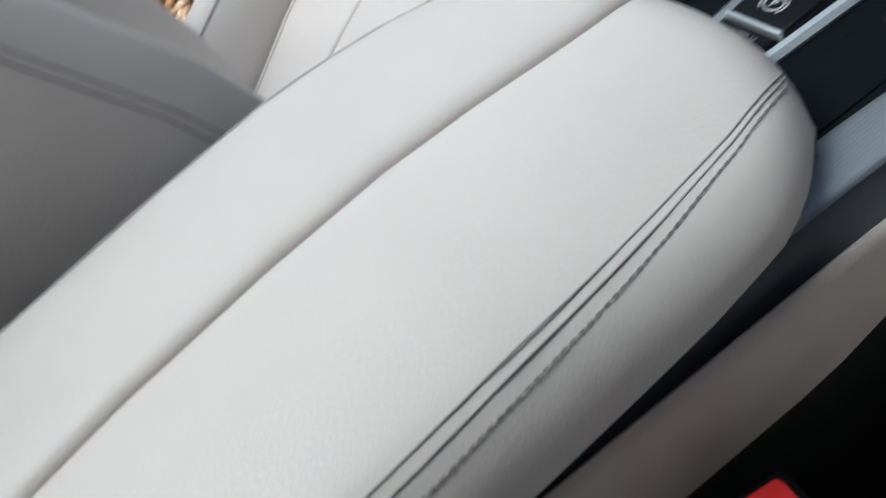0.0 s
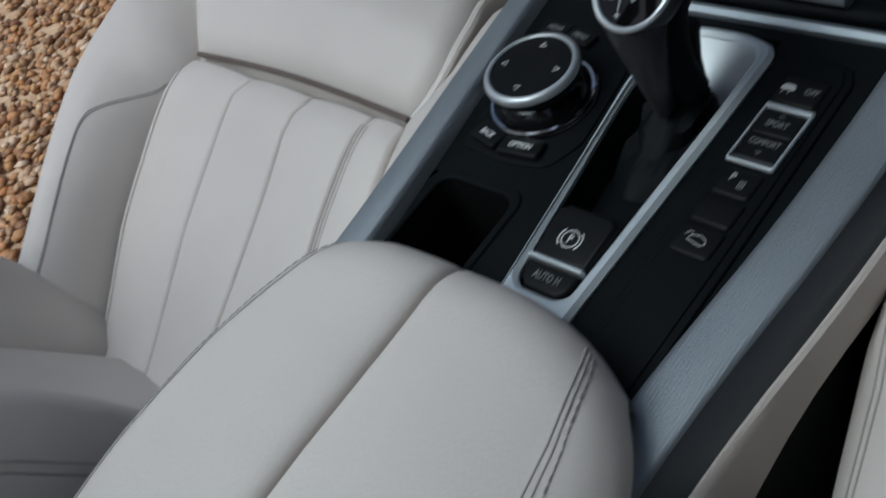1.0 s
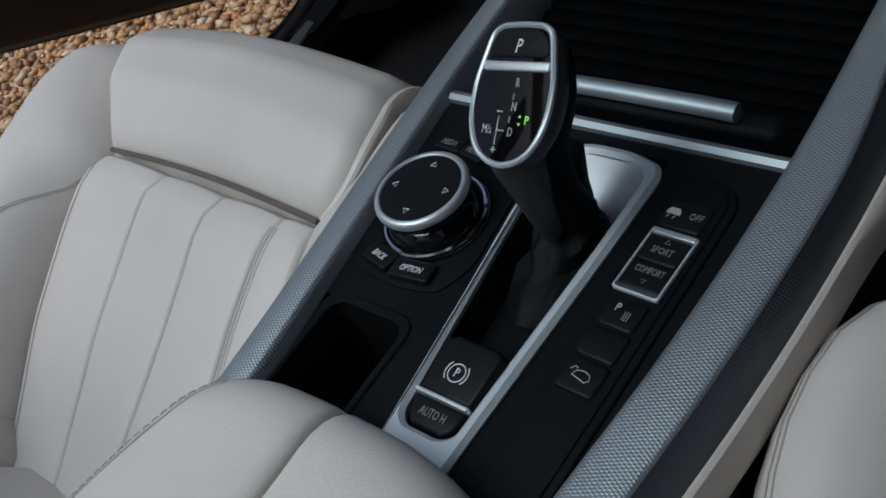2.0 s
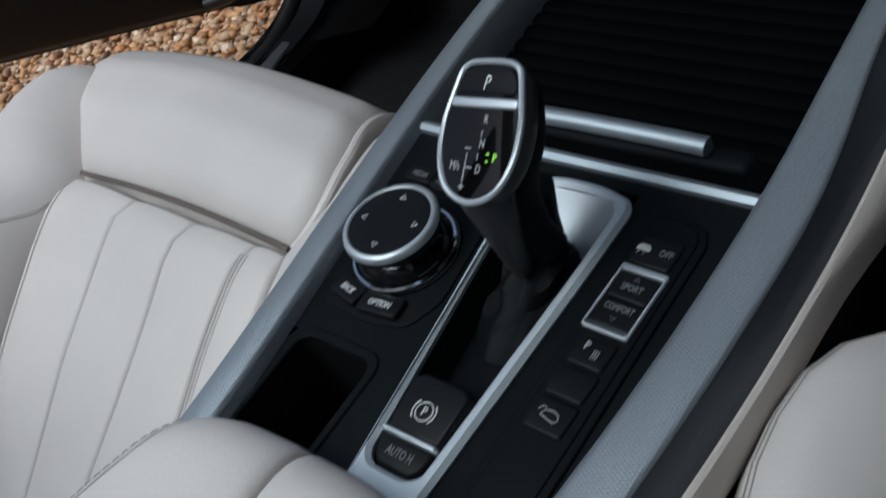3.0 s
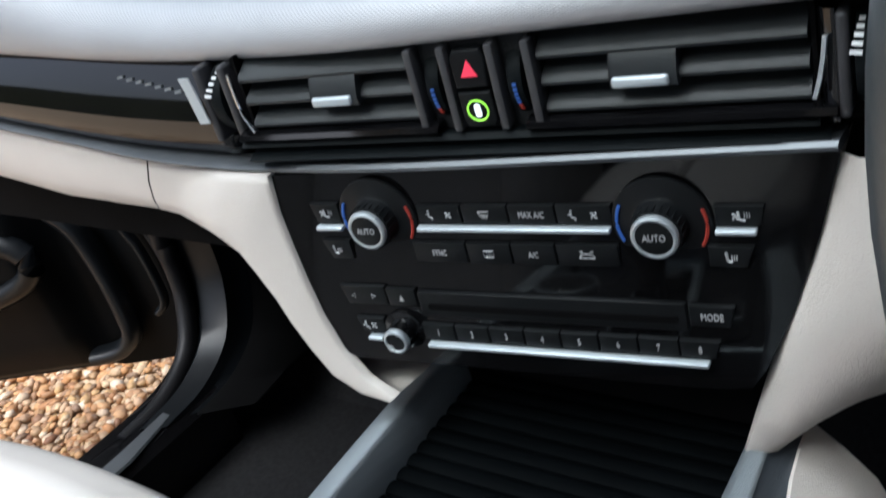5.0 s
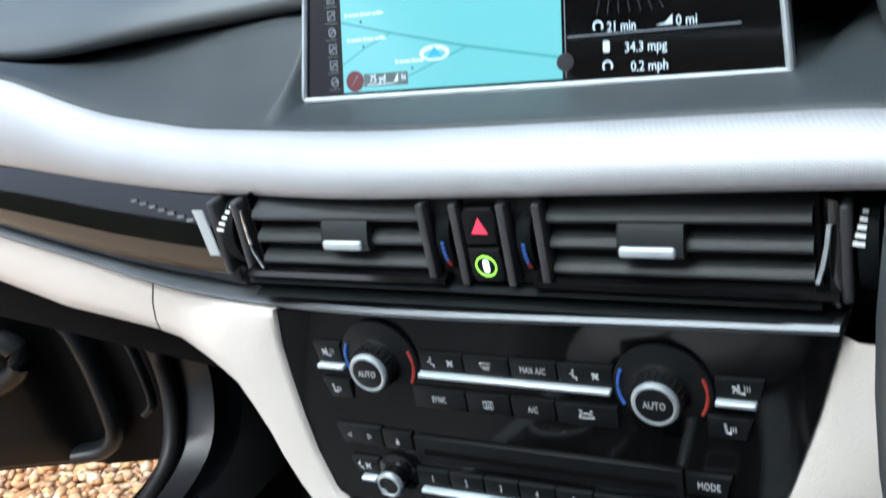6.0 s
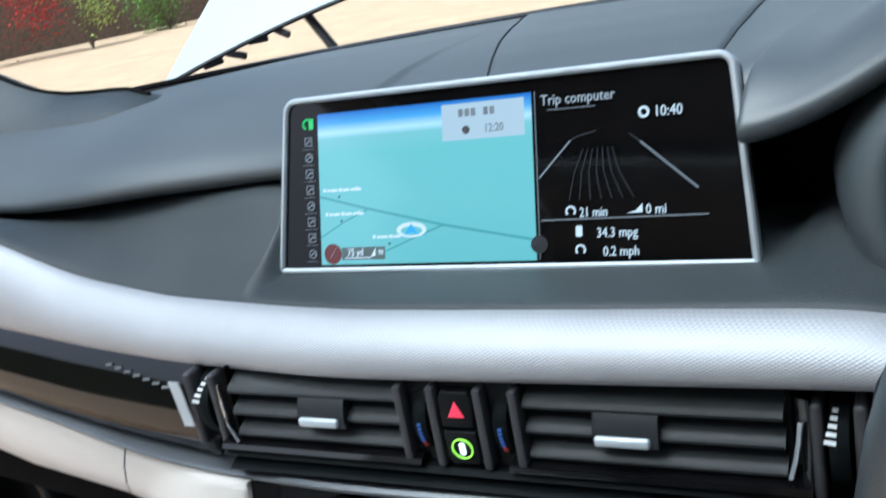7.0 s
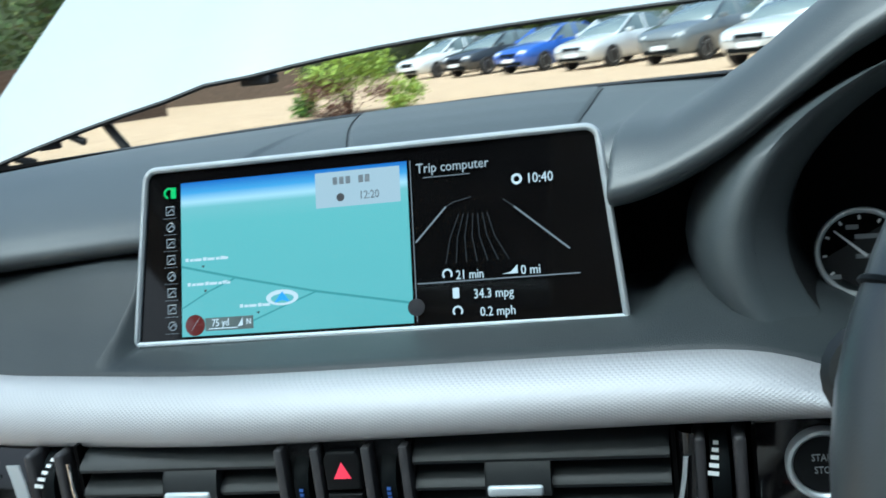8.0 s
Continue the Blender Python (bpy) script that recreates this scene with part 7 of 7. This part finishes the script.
# ---------------------------------------------------------------- outside
def ground_material():
    m = mat("gravel_ground", (0.42, 0.32, 0.21), 0.9, vary=0.22, vary_scale=1.3, bump=1.0, bump_scale=45, cells=True)
    nt = m.node_tree
    co = nt.nodes.new("ShaderNodeTexCoord")
    vo = nt.nodes.new("ShaderNodeTexVoronoi")
    vo.inputs["Scale"].default_value = 48
    ramp = nt.nodes.new("ShaderNodeValToRGB")
    els = ramp.color_ramp.elements
    els[0].position, els[0].color = 0.0, (0.20, 0.10, 0.045, 1)
    els[1].position, els[1].color = 1.0, (0.58, 0.49, 0.37, 1)
    e = els.new(0.45)
    e.color = (0.52, 0.33, 0.18, 1)
    mx = nt.nodes.new("ShaderNodeMix")
    mx.data_type = "RGBA"
    mx.inputs[0].default_value = 0.55
    nt.links.new(co.outputs["Object"], vo.inputs["Vector"])
    nt.links.new(vo.outputs["Color"], ramp.inputs[0])
    b = nt.nodes["Principled BSDF"]
    old = b.inputs["Base Color"].links[0].from_socket
    nt.links.new(old, mx.inputs[6])
    nt.links.new(ramp.outputs[0], mx.inputs[7])
    nt.links.new(mx.outputs[2], b.inputs["Base Color"])
    return m


bm = B()
rings = [0.0, 2, 5, 10, 20, 40, 80, 200, 600, 2000]
vs = [[bm.verts.new((r * math.cos(2 * math.pi * k / 48), 10 + r * math.sin(2 * math.pi * k / 48), 0)) for k in range(48)] for r in rings[1:]]
bm.faces.new(vs[0])
for p, q in zip(vs, vs[1:]):
    for i in range(48):
        bm.faces.new((p[i], q[i], q[(i + 1) % 48], p[(i + 1) % 48]))
solid("ground", bm, ground_material(), "pale golden gravel yard", "ground", kind="structure")

# loose pebbles beside the open door
PEBBLE = mat("pebbles", (0.4, 0.3, 0.2), 0.6, bump=0.3, bump_scale=300,
             island=[(0.28, 0.12, 0.04), (0.46, 0.25, 0.10), (0.18, 0.075, 0.03), (0.54, 0.38, 0.22), (0.42, 0.18, 0.05), (0.62, 0.50, 0.36), (0.33, 0.16, 0.06), (0.20, 0.12, 0.07), (0.50, 0.30, 0.12)])


def build_pebbles():
    rng = np.random.default_rng(5)
    n = 15000
    cx, cy = -0.82 - np.minimum(rng.gamma(2.0, 0.55, n), 5), rng.normal(0.4, 0.75, n)
    size = rng.uniform(0.007, 0.0165, n)
    # an octahedron subdivided once, flattened and turned
    t = bmesh.new()
    bmesh.ops.create_icosphere(t, subdivisions=1, radius=1)
    base = np.array([v.co[:] for v in t.verts])
    faces = np.array([[v.index for v in f.verts] for f in t.faces])
    t.free()
    k = len(base)
    V = np.repeat(base[None], n, 0) * (1 + rng.uniform(-0.22, 0.22, (n, k, 1)))
    V *= np.stack([rng.uniform(0.8, 1.5, n), rng.uniform(0.7, 1.1, n), rng.uniform(0.45, 0.75, n)], 1)[:, None] * size[:, None, None]
    a, tilt = rng.uniform(0, 2 * np.pi, n), rng.uniform(-0.5, 0.5, n)
    x, y, z = V[..., 0], V[..., 1], V[..., 2]
    y, z = y * np.cos(tilt)[:, None] - z * np.sin(tilt)[:, None], y * np.sin(tilt)[:, None] + z * np.cos(tilt)[:, None]
    x, y = x * np.cos(a)[:, None] - y * np.sin(a)[:, None], x * np.sin(a)[:, None] + y * np.cos(a)[:, None]
    V = np.stack([x + cx[:, None], y + cy[:, None], z + (size * rng.uniform(0.2, 1.0, n))[:, None]], -1).reshape(-1, 3)
    Fc = (faces[None] + (np.arange(n) * k)[:, None, None]).reshape(-1, 3)
    me = bpy.data.meshes.new("pebbles")
    me.from_pydata(V.tolist(), [], Fc.tolist())
    for p in me.polygons:
        p.use_smooth = True
    me.materials.append(PEBBLE)
    return tagged(new("pebbles", me), "loose brown and cream gravel pebbles", "gravel", kind="stuff")


build_pebbles()


# ---- raised bonnet
def build_bonnet():
    bon = thing("bonnet", "raised white bonnet in front of the windscreen", "bonnet", (0.03, 0.9, 1.10))
    half, slope = 0.89, radians(41)

    def rear(u):
        """The bonnet's rear edge, which follows the foot of the windscreen."""
        return Vector((0.03 + half * u, 0.80 - 0.22 * abs(u) ** 2.2, 1.2055 - 0.120 * abs(u) ** 2.8))
    rows = []
    for k in range(33):
        u = -1 + 2 * k / 32
        e = rear(u)
        row = []
        for t in [j / 14 for j in range(15)]:
            d = (1.72 - e.y) / math.cos(slope) * t
            ridge = 0.006 * math.exp(-((abs(u) - 0.62) / 0.03) ** 2) - 0.07 * t ** 2
            row.append(Vector((0.03 + half * (1 - 0.10 * t) * u, e.y + d * math.cos(slope) - ridge * math.sin(slope), e.z + d * math.sin(slope) + ridge * math.cos(slope))))
        rows.append(row)
    part("skin", loft(B(), rows), BODY_WHITE, bon, "white painted skin", sharp=80)
    off = Vector((0, math.sin(slope), -math.cos(slope))) * 0.006
    part("inner_frame", loft(B(), [[p + off for p in r] for r in rows]), SOFT_BLACK, bon, "dark inner frame", sharp=80)
    part("rear_edge", tube(B(), [r[0] + off * 0.6 for r in rows], 0.0035, 6), RUBBER, bon, "black rear edge seal")
    rng = random.Random(12)
    for s in (-1, 1):
        for k in range(4):
            p = rear(s * (0.82 + 0.036 * k)) + Vector((0, 0.01, -0.006 - 0.008 * rng.random()))
            part("hinge_bracket", rbox(B(), -0.016, 0.014, -0.004, 0.004, -0.004, 0.006, 0.003, 2, pose(*p, rng.uniform(-25, 25), rng.uniform(-20, 50), rng.uniform(0, 50))), RUBBER, bon)
        a = rear(s * 0.795)
        part("hinge_arm", tube(B(), [a + Vector((0, 0.03, 0.005)), (s * 0.63 + 0.005 + 0.03 * (s > 0), 0.69, 1.085), (s * 0.60, 0.69, 1.05)], 0.0065, 8), RUBBER, bon, "black steel hinge arm")
        p = rear(s * 0.56) + Vector((0, 0.02, -0.010))
        part("striker", rbox(B(), -0.026, 0.026, -0.010, 0.010, -0.005, 0.008, 0.003, 2, pose(*p, 0, 0, -12)), RUBBER, bon)
    return bon


build_bonnet()


def build_wiper():
    w = thing("wiper", "black wiper arm lying at the foot of the windscreen", "wiper", (0.0, 0.5, 1.08))
    part("arm", tube(B(), [(-0.30, 0.46, 1.105), (-0.1, 0.47, 1.117), (0.07, 0.455, 1.129)], 0.007, 6), RUBBER, w)
    part("blade", tube(B(), [(-0.42, 0.42, 1.108), (-0.1, 0.44, 1.122), (0.16, 0.43, 1.131)], 0.005, 6), RUBBER, w)
    part("pivot", rbox(B(), 0.045, 0.095, 0.435, 0.475, 1.11, 1.139, 0.010, 3), RUBBER, w)
    return w


build_wiper()


# ---- parked cars
def paint(name, c):
    return mat(name, c, 0.28, coat=1.0, vary=0.04, vary_scale=2)


# pale base colour adds to the glass a painted reflection of the sky
CAR_GLASS = mat("sky_coloured_car_glass", (0.16, 0.20, 0.20), 0.05, coat=1.0, spec=1.0, vary=0.1)
TYRE = mat("tyre_rubber", (0.02, 0.02, 0.02), 0.8, vary=0.2)
RIM = mat("alloy_rim", (0.5, 0.52, 0.54), 0.35, metal=0.8, vary=0.1)
LAMP = mat("headlamp_lens", (0.65, 0.68, 0.7), 0.08, coat=1.0, vary=0.1)


def build_car(label, material, at, turn, estate=False, high=0.0):
    car = thing("parked_car", label, "car", at, group="row of parked cars")
    M = pose(*at, 0, 0, turn)
    # side outline from the nose (x = -2.2) to the tail, and half widths
    low = [(-2.2, 0.45), (-2.15, 0.28), (-1.6, 0.2), (1.7, 0.22), (2.15, 0.32), (2.2, 0.5)]
    belt = [(-2.22, 0.56, 0.52), (-2.17, 0.66, 0.66), (-2.05, 0.74, 0.75), (-1.8, 0.81, 0.80), (-1.4, 0.88, 0.83), (-0.75, 0.96, 0.84), (0.5, 0.98, 0.85), (1.6, 1.0, 0.83), (1.95, 0.97, 0.78), (2.12, 0.90, 0.72), (2.2, 0.78, 0.60)]
    roof_end = 1.9 if estate else 1.25
    rows = []
    for x, z, w in belt:
        lo = along(low, x)
        rows.append([M @ Vector((x, s * ww, zz + (high if zz > 0.5 else 0))) for s, ww, zz in ((-1, w * 0.86, lo), (-1, w, lo + 0.12), (-1, w * 1.04, (lo + z) / 2 + 0.05), (-1, w, z - 0.03), (-1, w * 0.9, z), (0, 0, z + 0.03), (1, w * 0.9, z), (1, w, z - 0.03), (1, w * 1.04, (lo + z) / 2 + 0.05), (1, w, lo + 0.12), (1, w * 0.86, lo))])
    part("body", loft(B(), rows, closed=True, cap=True), material, car, sharp=85)
    cab = [(-0.98, 0.95, 0.78, 0.93), (-0.6, 1.17, 0.70, 0.94), (-0.15, 1.37, 0.63, 0.95), (0.3, 1.44, 0.60, 0.97), (roof_end - 0.3, 1.42, 0.58, 0.98), (roof_end + (0.12 if estate else 0.55), 1.0, 0.70, 0.98)]
    rows = [[M @ Vector((x, s * w, z + high)) for s, w, z in ((-1, wb, zb), (-1, wt * 1.06, zt - 0.06), (-1, wt * 0.9, zt), (0, 0.0, zt + 0.02), (1, wt * 0.9, zt), (1, wt * 1.06, zt - 0.06), (1, wb, zb))] for x, zt, wt, zb in cab for wb in (0.80,)]
    part("cabin_glass", loft(B(), rows, cap=True), CAR_GLASS, car, "windows with sky reflection in their colour", sharp=85)
    rows = [[M @ Vector((x, y, z + high)) for y, z in ((-wt * 0.98, zt - 0.03), (-wt * 0.8, zt + 0.012), (0, zt + 0.035), (wt * 0.8, zt + 0.012), (wt * 0.98, zt - 0.03))] for x, zt, wt, zb in ((-0.1, 1.39, 0.62, 0), (0.3, 1.44, 0.60, 0), (roof_end - 0.3, 1.42, 0.58, 0))]
    part("roof", loft(B(), rows), material, car)
    for s in (-1, 1):
        for a, b in (((-0.95, 0.78, 0.95), (-0.12, 0.64, 1.38)), ((0.35, 0.8, 0.97), (0.38, 0.63, 1.41)), ((roof_end + 0.1 if estate else roof_end + 0.5, 0.74, 1.0), (roof_end - 0.3, 0.60, 1.41))):
            part("pillar", tube(B(), [M @ Vector((a[0], s * (a[1] + 0.01), a[2] + high)), M @ Vector((b[0], s * (b[1] + 0.01), b[2] + high))], 0.035, 6), material, car)
        for x in (-1.35, 1.35):
            W = M @ pose(x, s * 0.80, 0.32, -90 * s, 0, 0)
            w = part("wheel", turned(B(), [(0.2, -0.1), (0.30, -0.1), (0.32, -0.07), (0.32, 0.07), (0.30, 0.1), (0.2, 0.1)], 24, W), TYRE, car, "black tyre")
            part("rim", turned(B(), [(0.215, -0.05), (0.215, 0.095), (0.19, 0.102), (0.06, 0.08), (0.01, 0.09)], 20, W), RIM, w, "silver alloy rim")
        part("headlamp", rbox(B(), -0.10, 0.12, -0.16, 0.14, -0.07, 0.07, 0.04, 2, M @ pose(-2.07, s * 0.56, 0.66 + high * 0.6, 0, -18, s * -20)), LAMP, car, "clear headlamp")
        part("mirror", rbox(B(), -0.06, 0.06, -0.1, 0.1, -0.06, 0.06, 0.03, 2, M @ pose(-0.65, s * 0.97, 1.0 + high)), material, car)
    part("grille", rbox(B(), -0.04, 0.03, -0.35, 0.35, -0.09, 0.09, 0.02, 2, M @ pose(-2.18, 0, 0.58)), MATT_BLACK, car, "dark grille")
    part("bumper_intake", rbox(B(), -0.03, 0.03, -0.55, 0.55, -0.06, 0.06, 0.02, 2, M @ pose(-2.17, 0, 0.34)), MATT_BLACK, car)
    part("number_plate", rbox(B(), -0.01, 0.01, -0.26, 0.26, -0.055, 0.055, 0.004, 1, M @ pose(-2.225, 0, 0.44)), WHITE_PRINT, car)
    return car


SILVER_PAINT, BLACK_PAINT, BLUE_PAINT, GREY_PAINT = paint("silver_paint", (0.55, 0.58, 0.60)), paint("black_paint", (0.03, 0.035, 0.04)), paint("blue_paint", (0.03, 0.10, 0.42)), paint("dark_grey_paint", (0.14, 0.16, 0.17))
WHITE_PAINT = paint("off_white_paint", (0.72, 0.76, 0.78))
for label, material, at, estate, high in (
        ("white parked saloon at the far end of the row", WHITE_PAINT, (-16.6, 45.0, 0), False, 0.0),
        ("black parked hatchback in the row of cars", BLACK_PAINT, (-13.2, 42.0, 0), True, 0.0),
        ("bright blue parked hatchback in the row of cars", BLUE_PAINT, (-9.9, 39.0, 0), False, 0.0),
        ("silver parked estate car in the row of cars", SILVER_PAINT, (-6.7, 36.0, 0), True, 0.0),
        ("dark grey parked off-road car in the row of cars", GREY_PAINT, (-3.3, 33.2, 0), True, 0.1),
        ("silver parked saloon beside the shrub bed", SILVER_PAINT, (-0.3, 27.5, 0), False, 0.0),
        ("dark parked car at the end of the row", BLACK_PAINT, (3.0, 27.0, 0), True, 0.0)):
    build_car(label, material, (0.2 + 0.85 * (at[0] - 0.2), -0.4 + 0.85 * (at[1] + 0.4), 0), 62, estate, high)


# ---- fence, shrubs, trees
WOOD = mat("weathered_fence_wood", (0.10, 0.07, 0.05), 0.85, vary=0.35, vary_scale=12, bump=0.5, bump_scale=120)
BARK = mat("bark", (0.11, 0.085, 0.06), 0.9, vary=0.3, vary_scale=20, bump=0.8, bump_scale=60)


def leafage(name, cols):
    return mat(name, cols[0], 0.65, spec=0.2, island=cols)


GREEN_LEAF = leafage("green_leaves", [(0.05, 0.12, 0.02), (0.13, 0.24, 0.04), (0.08, 0.17, 0.03), (0.20, 0.30, 0.07)])
LIME_LEAF = leafage("lime_leaves", [(0.30, 0.42, 0.06), (0.42, 0.52, 0.10), (0.22, 0.34, 0.05), (0.50, 0.55, 0.18)])
RED_LEAF = leafage("red_creeper_leaves", [(0.42, 0.02, 0.03), (0.30, 0.015, 0.02), (0.52, 0.05, 0.04), (0.20, 0.03, 0.02)])
BROWN_LEAF = leafage("brown_seed_heads", [(0.16, 0.08, 0.06), (0.22, 0.12, 0.09), (0.10, 0.05, 0.04)])
DARK_LEAF = leafage("dark_tree_leaves", [(0.04, 0.075, 0.02), (0.09, 0.14, 0.035), (0.06, 0.10, 0.025), (0.15, 0.17, 0.05)])


def leaves(rng, n, centre, radii, size, lumps=7):
    """Vertices and faces of n small folded leaves gathered in uneven clumps."""
    c = np.array(centre)
    hubs = rng.normal(0, 0.5, (lumps, 3)).clip(-0.85, 0.85)
    pick = rng.integers(0, lumps, n)
    pos = hubs[pick] + rng.normal(0, 0.26, (n, 3))
    pos = c + pos * np.array(radii)
    pos[:, 2] = np.maximum(pos[:, 2], 0.03)
    a, t, s = rng.uniform(0, 2 * np.pi, n), rng.uniform(-1.1, 1.1, n), size * rng.uniform(0.6, 1.4, n)
    d = np.stack([np.cos(a) * np.cos(t), np.sin(a) * np.cos(t), np.sin(t)], 1)
    w = np.stack([-np.sin(a), np.cos(a), 0 * a], 1)
    up = np.cross(d, w)
    q = [pos, pos + (d * 0.5 + w * 0.32 + up * 0.12) * s[:, None], pos + d * s[:, None], pos + (d * 0.5 - w * 0.32 + up * 0.12) * s[:, None]]
    V = np.stack(q, 1).reshape(-1, 3)
    base = np.arange(n)[:, None] * 4
    Fc = np.concatenate([base + [0, 1, 2], base + [0, 2, 3]])
    return V, Fc


def leaf_part(name, V, Fc, material, parent):
    me = bpy.data.meshes.new(name)
    V = V - np.array(INV[parent.name].inverted().translation)
    me.from_pydata(V.tolist(), [], Fc.tolist())
    me.materials.append(material)
    ob = new(name, me)
    ob.parent = parent
    INV[ob.name] = INV[parent.name]
    return ob


def build_shrub(label, at, r, h, material, seed, n=2200, second=None):
    rng = np.random.default_rng(seed)
    sh = thing("shrub", label, "shrub", at, group="")
    x, y, _ = at
    for k in range(6):
        a = rng.uniform(0, 6.28)
        part("stem", tube(B(), [(x, y, 0), (x + 0.3 * r * math.cos(a), y + 0.3 * r * math.sin(a), h * 0.4), (x + 0.7 * r * math.cos(a), y + 0.7 * r * math.sin(a), h * 0.8)], [0.03, 0.02, 0.008], 6), BARK, sh)
    V, Fc = leaves(rng, n, (x, y, h * (0.62 if second else 0.55)), (r, r, h * (0.42 if second else 0.5)), 0.09)
    leaf_part("foliage", V, Fc, material, sh)
    if second:
        V, Fc = leaves(rng, n // 2, (x + 0.15 * r, y - 0.35, h * 0.24), (1.25 * r, 0.7 * r, h * 0.2), 0.08, 4)
        leaf_part("seed_heads", V, Fc, second, sh)
    return sh


def build_tree(label, at, h, r, seed, n=5000):
    rng = np.random.default_rng(seed)
    tr = thing("tree", label, "tree", at, group="trees behind the yard")
    x, y, _ = at
    part("trunk", tube(B(), [(x, y, 0), (x + 0.1, y, h * 0.3), (x - 0.1, y + 0.1, h * 0.6), (x, y, h * 0.85)], [0.3, 0.24, 0.15, 0.05], 9), BARK, tr)
    for k in range(7):
        a, z = rng.uniform(0, 6.28), h * rng.uniform(0.3, 0.6)
        part("limb", tube(B(), [(x, y, z), (x + r * 0.4 * math.cos(a), y + r * 0.4 * math.sin(a), z + h * 0.1), (x + r * 0.8 * math.cos(a), y + r * 0.8 * math.sin(a), z + h * 0.25)], [0.12, 0.08, 0.03], 6), BARK, tr)
    V, Fc = leaves(rng, n, (x, y, h * 0.62), (r, r, h * 0.36), 0.42, 14)
    leaf_part("crown", V, Fc, DARK_LEAF, tr)
    return tr


build_shrub("lime green shrub with brown seed heads in the gravel", (-9.45, 19.2, 0), 0.80, 1.75, LIME_LEAF, 3, 3400, BROWN_LEAF)
build_shrub("low green shrub on the gravel yard", (-10.75, 19.65, 0), 0.38, 0.55, GREEN_LEAF, 4, 900)
build_shrub("low bright green shrub on the gravel yard", (-8.15, 18.9, 0), 0.45, 0.6, LIME_LEAF, 6, 900)
build_shrub("red creeper growing over the fence", (-24.4, 14.6, 0), 1.6, 3.2, RED_LEAF, 8, 3800)
build_shrub("green shrub against the fence", (-22.6, 16.4, 0), 0.9, 2.2, LIME_LEAF, 9, 1500)
build_shrub("green bush in front of the fence", (-23.2, 19.6, 0), 1.0, 1.9, GREEN_LEAF, 10, 1800)


def build_fence(x0, y0, x1, y1, h, label):
    L = math.hypot(x1 - x0, y1 - y0)
    ang = math.degrees(math.atan2(y1 - y0, x1 - x0))
    f = thing("fence", label, "fence", (x0, y0, 0))
    M = pose(x0, y0, 0, 0, 0, ang)
    n = int(L / 2.4)
    for k in range(n + 1):
        part("post", rbox(B(), -0.06, 0.06, -0.06, 0.06, 0, h + 0.1, 0.01, 1, M @ pose(L * k / n, 0.05, 0)), WOOD, f)
    rng = random.Random(3)
    count = int(h / 0.16)
    for k in range(n):
        for j in range(count):
            part("board", rbox(B(), 0, L / n - 0.02, -0.012, 0.012, 0, 0.168, 0.0, 1, M @ pose(L * k / n + 0.01, rng.uniform(-0.006, 0.006), 0.02 + 0.16 * j, 4, 0, 0)), WOOD, f)
    return f


build_fence(-30.0, 12.0, -21.0, 28.5, 2.2, "dark weathered wooden fence along the yard")
build_fence(-27.8, 37.0, -19.5, 35.5, 1.6, "dark low wooden fence at the end of the yard")
for k, (x, y, h, r) in enumerate(((-40, 34, 9, 4.5), (-34, 40, 8, 4), (-27, 46, 8, 4), (-20, 52, 8, 4.5), (-13, 52, 7, 4), (-6, 49, 7, 4), (1, 46, 7, 4), (8, 42, 8, 4), (-46, 24, 10, 5), (-36, 22, 9, 4))):
    build_tree("broad green tree behind the gravel yard", (x, y, 0), h, r, 20 + k, 4200)
bm = B()
rbox(bm, -45, 20, 56, 56.3, 0, 2.4)
rbox(bm, -40, -39, -40, 22, 0, 9)
rbox(bm, -62, 30, 60, 60.3, 0, 9)
rbox(bm, -62, -61, 10, 60, 0, 11)
solid("backdrop", bm, mat("distant_hedge", (0.05, 0.07, 0.025), 0.9, vary=0.5, vary_scale=0.8, bump=1.0, bump_scale=4), "dark distant hedge behind the trees", "hedge", kind="structure")
